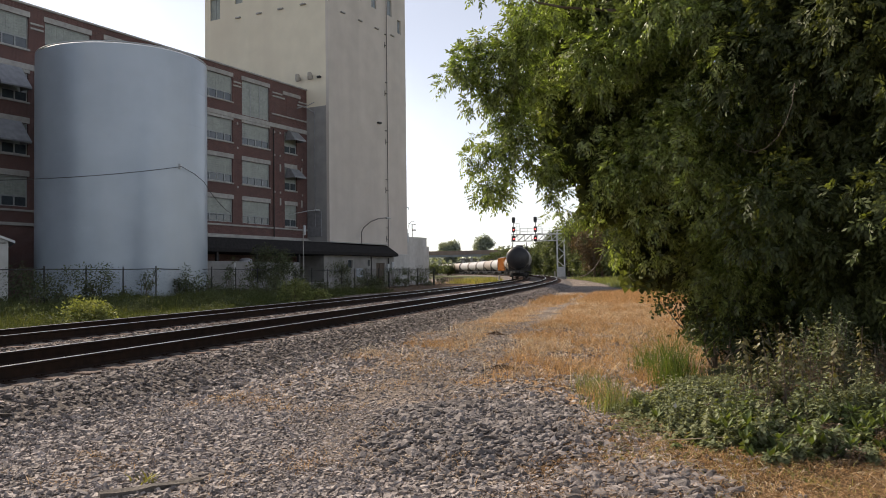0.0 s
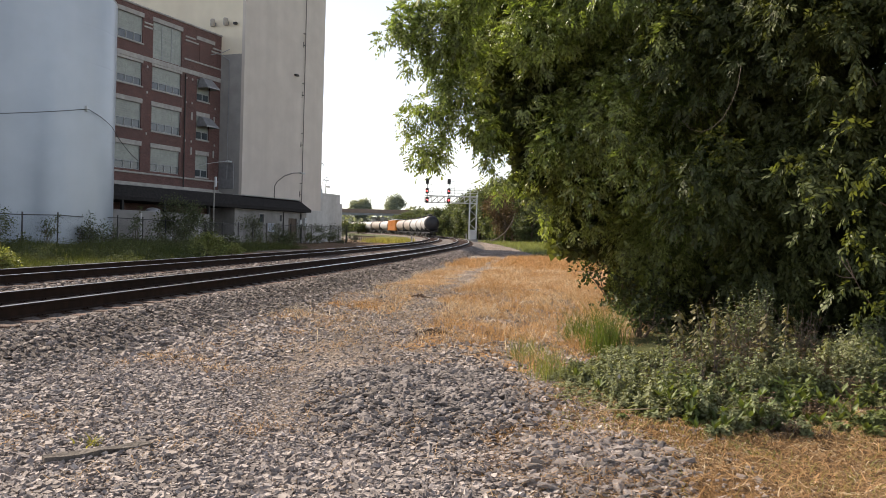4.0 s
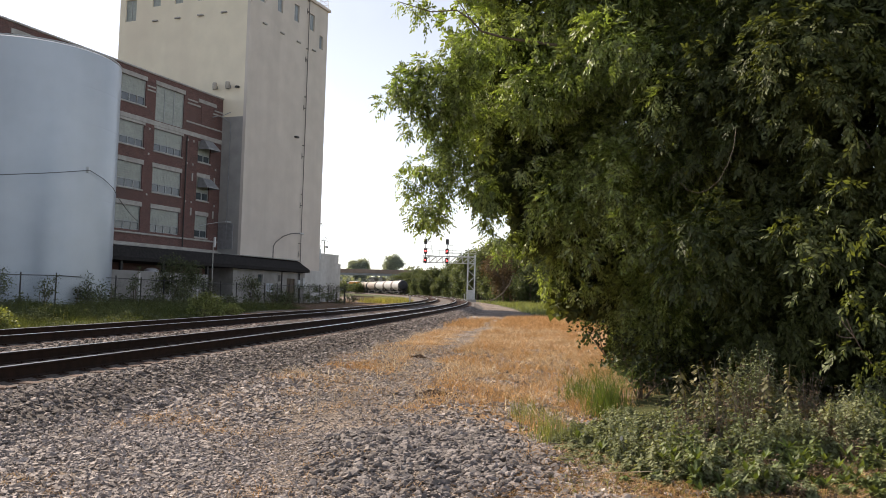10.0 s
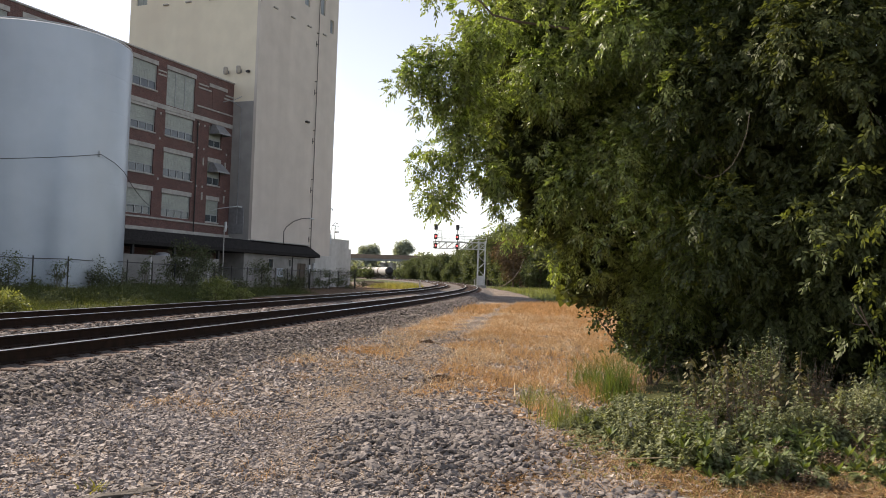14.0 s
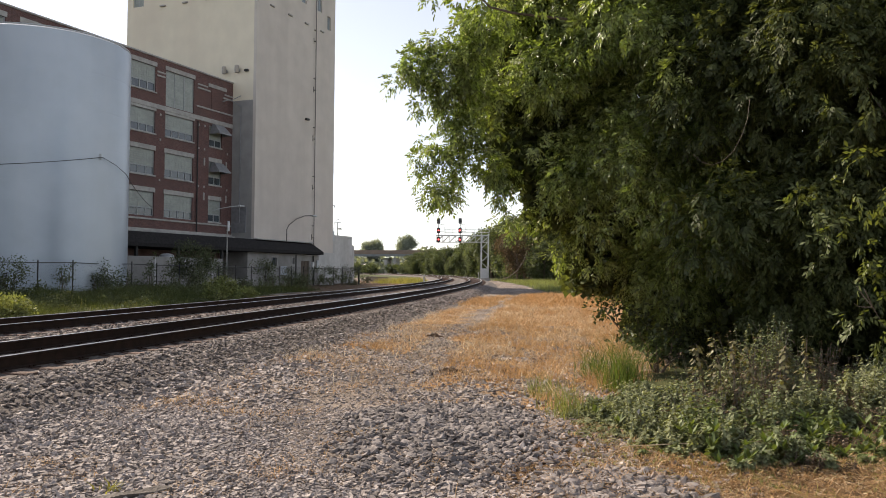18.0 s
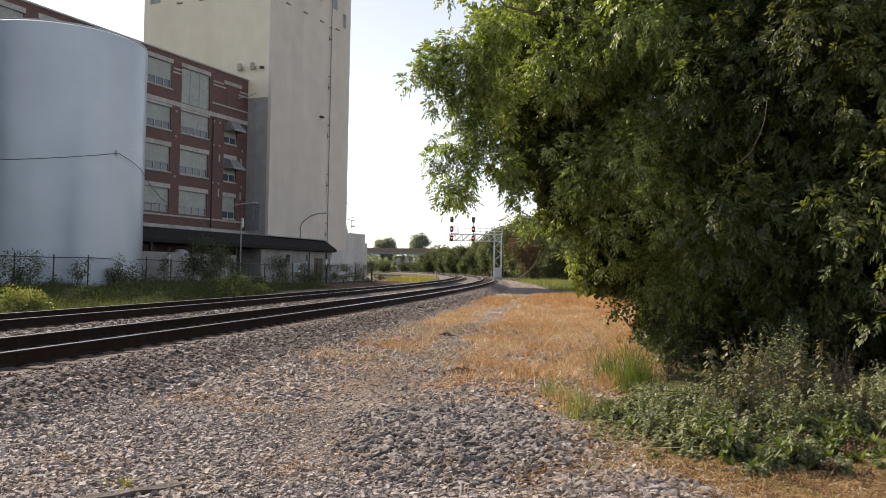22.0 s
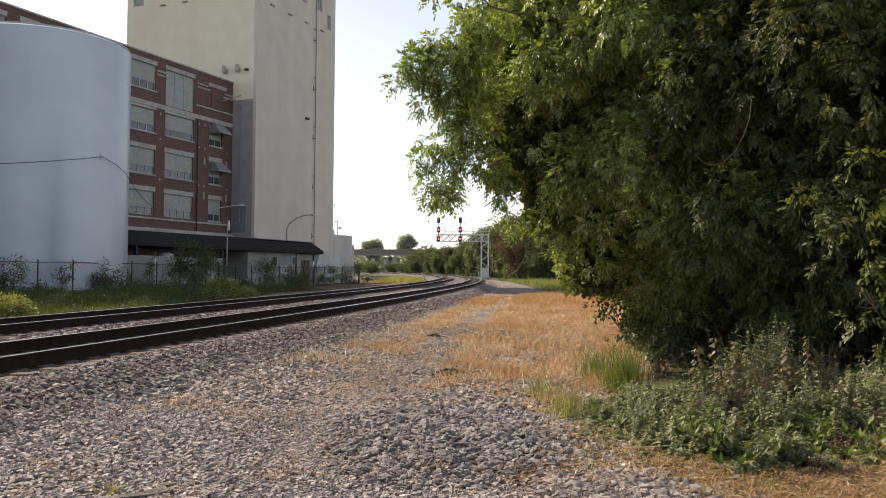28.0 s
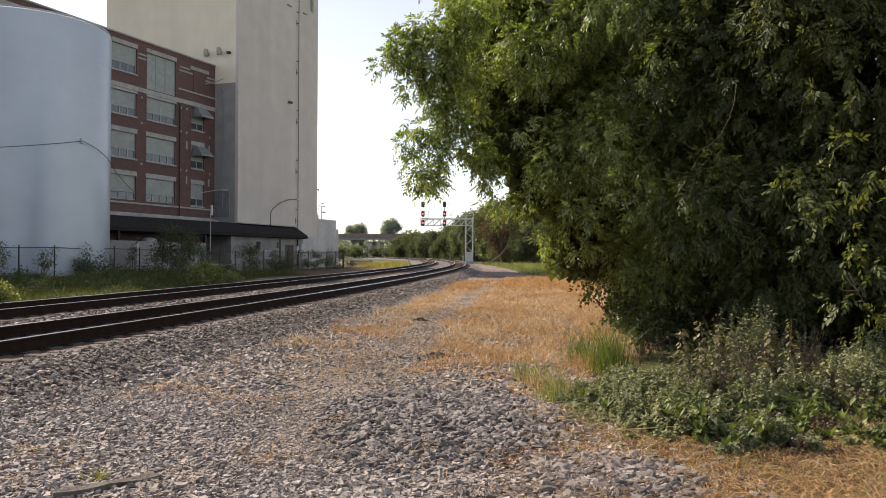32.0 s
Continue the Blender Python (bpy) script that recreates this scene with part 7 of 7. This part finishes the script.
def tank_car(body, head, label):
    c = thing("tank_car", pose(0, 0, 0), label, "rail car", "cars of the train")
    h, r = 8.0, 1.5
    rows = [(r * math.sin(a), -h - 0.75 * math.cos(a)) for a in np.linspace(0.02, math.pi / 2, 8)]
    sh = Shape().lathe([rows[-1], *[(r + (0.02 if k % 3 == 1 else 0), -h + 2 * h * k / 12) for k in range(1, 12)], (r, h)], 40, "y")
    part("tank_shell", sh, body, c, "", True, pose(0, 0, 2.75))
    for s in (-1, 1):
        part("tank_head", Shape().lathe([(q, s * z) for q, z in rows], 40, "y"), head, c, "dark domed tank end", True, pose(0, 0, 2.75))
    part("centre_sill", Shape().box(-0.32, 0.32, -9.1, 9.1, 0.72, 1.15, 0.03), DARKMETAL, c)
    for s in (-1, 1):
        y = s * 8.6
        part("end_platform", Shape().box(-1.45, 1.45, min(y, y + s * 0.5), max(y, y + s * 0.5), 1.0, 1.16, 0.02), DARKMETAL, c)
        part("saddle", Shape().prism([(-1.2, 1.1), (1.2, 1.1), (1.35, 2.1), (0.7, 1.45), (-0.7, 1.45), (-1.35, 2.1)], s * 6.7 - 0.3, s * 6.7 + 0.3, "y"), DARKMETAL, c)
        part("coupler", Shape().box(-0.14, 0.14, s * 9.1, s * 9.55, 0.72, 1.0, 0.04), DARKMETAL, c)
        ld = Shape()
        for x in (-1.4, 1.4):
            ld.tube([(x, y + s * 0.45, 0.55), (x, y + s * 0.45, 2.2)], 0.025, 5)
        ld.tube([(-1.4, y + s * 0.45, 2.2), (1.4, y + s * 0.45, 2.2)], 0.025, 5)
        for z in (0.6, 1.35, 1.75):
            ld.tube([(-1.4, y + s * 0.45, z), (-0.95, y + s * 0.45, z)], 0.02, 5).tube([(0.95, y + s * 0.45, z), (1.4, y + s * 0.45, z)], 0.02, 5)
        part("end_ladder", ld, DARKMETAL, c)
    part("brake_wheel", Shape().lathe([(0.27, -9.2), (0.3, -9.2), (0.3, -9.15), (0.27, -9.15), (0.27, -9.2)], 16, "y", False), DARKMETAL, c, at=pose(0.7, 0, 1.9))
    part("manway_dome", Shape().lathe([(0.0, 0.0), (0.55, 0.0), (0.55, 0.35), (0.4, 0.45), (0.0, 0.47)], 18), DARKMETAL, c, "", True, pose(0, 0, 4.2))
    pf = Shape()
    for x in (-0.95, 0.95):
        pf.tube([(x, -1.3, 5.0), (x, 1.3, 5.0)], 0.025, 5)
        for y in (-1.3, 0, 1.3):
            pf.tube([(x, y, 4.0), (x, y, 5.0)], 0.025, 5)
    part("top_platform", pf, DARKMETAL, c)
    for y in (-6.5, 6.5):
        truck(c, y)
    return c


def box_car():
    c = thing("box_car", pose(0, 0, 0), "orange steel covered car in the train", "rail car", "cars of the train")
    part("body", Shape().box(-1.5, 1.5, -9.2, 9.2, 1.1, 4.35, 0.06), ORANGE, c, "faded orange steel sides")
    part("roof", Shape().prism([(-1.55, 4.35), (1.55, 4.35), (0.6, 4.6), (-0.6, 4.6)], -9.25, 9.25, "y"), STEEL, c)
    for s in (-1, 1):
        for k in range(15):
            y = -8.75 + 1.25 * k
            part("side_rib", Shape().box(s * 1.5, s * 1.58, y - 0.06, y + 0.06, 1.15, 4.3, 0.01), ORANGE, c)
        part("coupler", Shape().box(-0.14, 0.14, s * 9.2, s * 10.0, 0.72, 1.0, 0.04), DARKMETAL, c)
    part("centre_sill", Shape().box(-0.32, 0.32, -9.2, 9.2, 0.72, 1.1, 0.03), DARKMETAL, c)
    for y in (-7.0, 7.0):
        truck(c, y)
    return c


def build_train():
    tail = tank_car(TANKCAR_WHITE, TANKCAR_BLACK, "grey-white railway tank car with a black tank end")
    white = tank_car(TANKCAR_WHITE, TANKCAR_TAN, "white railway tank car with rust streaks")
    tan = tank_car(TANKCAR_TAN, TANKCAR_BLACK, "dusty tan railway tank car")
    orange = box_car()
    cars = [tail, white, copy_thing(white, pose(0, 0, 0)), tan, copy_thing(tan, pose(0, 0, 0)), orange]
    for k in range(8):
        cars.append(copy_thing(tan if k in (1, 5) else white, pose(0, 0, 0)))
    return cars


SPEED, TAIL = 14.0, 107.0


def motions():
    """The train runs off round the curve at an even pace."""
    for k, car in enumerate(CARS):
        s = arc(TAIL) + 9.0 + 19.15 * k + (0.5 if k == 5 else 1.0 if k > 5 else 0)
        rows = []
        for t in range(0, 33):
            x, y, h = track(s + SPEED * t, -SPACING)
            rows.append((float(t), pose(float(x), float(y), float(rail_z(y)), math.degrees(math.atan(GRADE)), 0, float(h))))
        walk(car, rows)


build_ground()
build_mill()
build_tower()
build_dock()
build_white_annex()
TANK_AT = build_tank()
build_cable(TANK_AT)
build_shed()
build_fence()
build_signal_bridge()
build_overpass()
CARS = build_train()
build_near_trees()
build_weeds()
build_fence_shrubs()
build_far_trees()
build_grass()
build_clutter()
build_stones()
build_tracks()
motions()
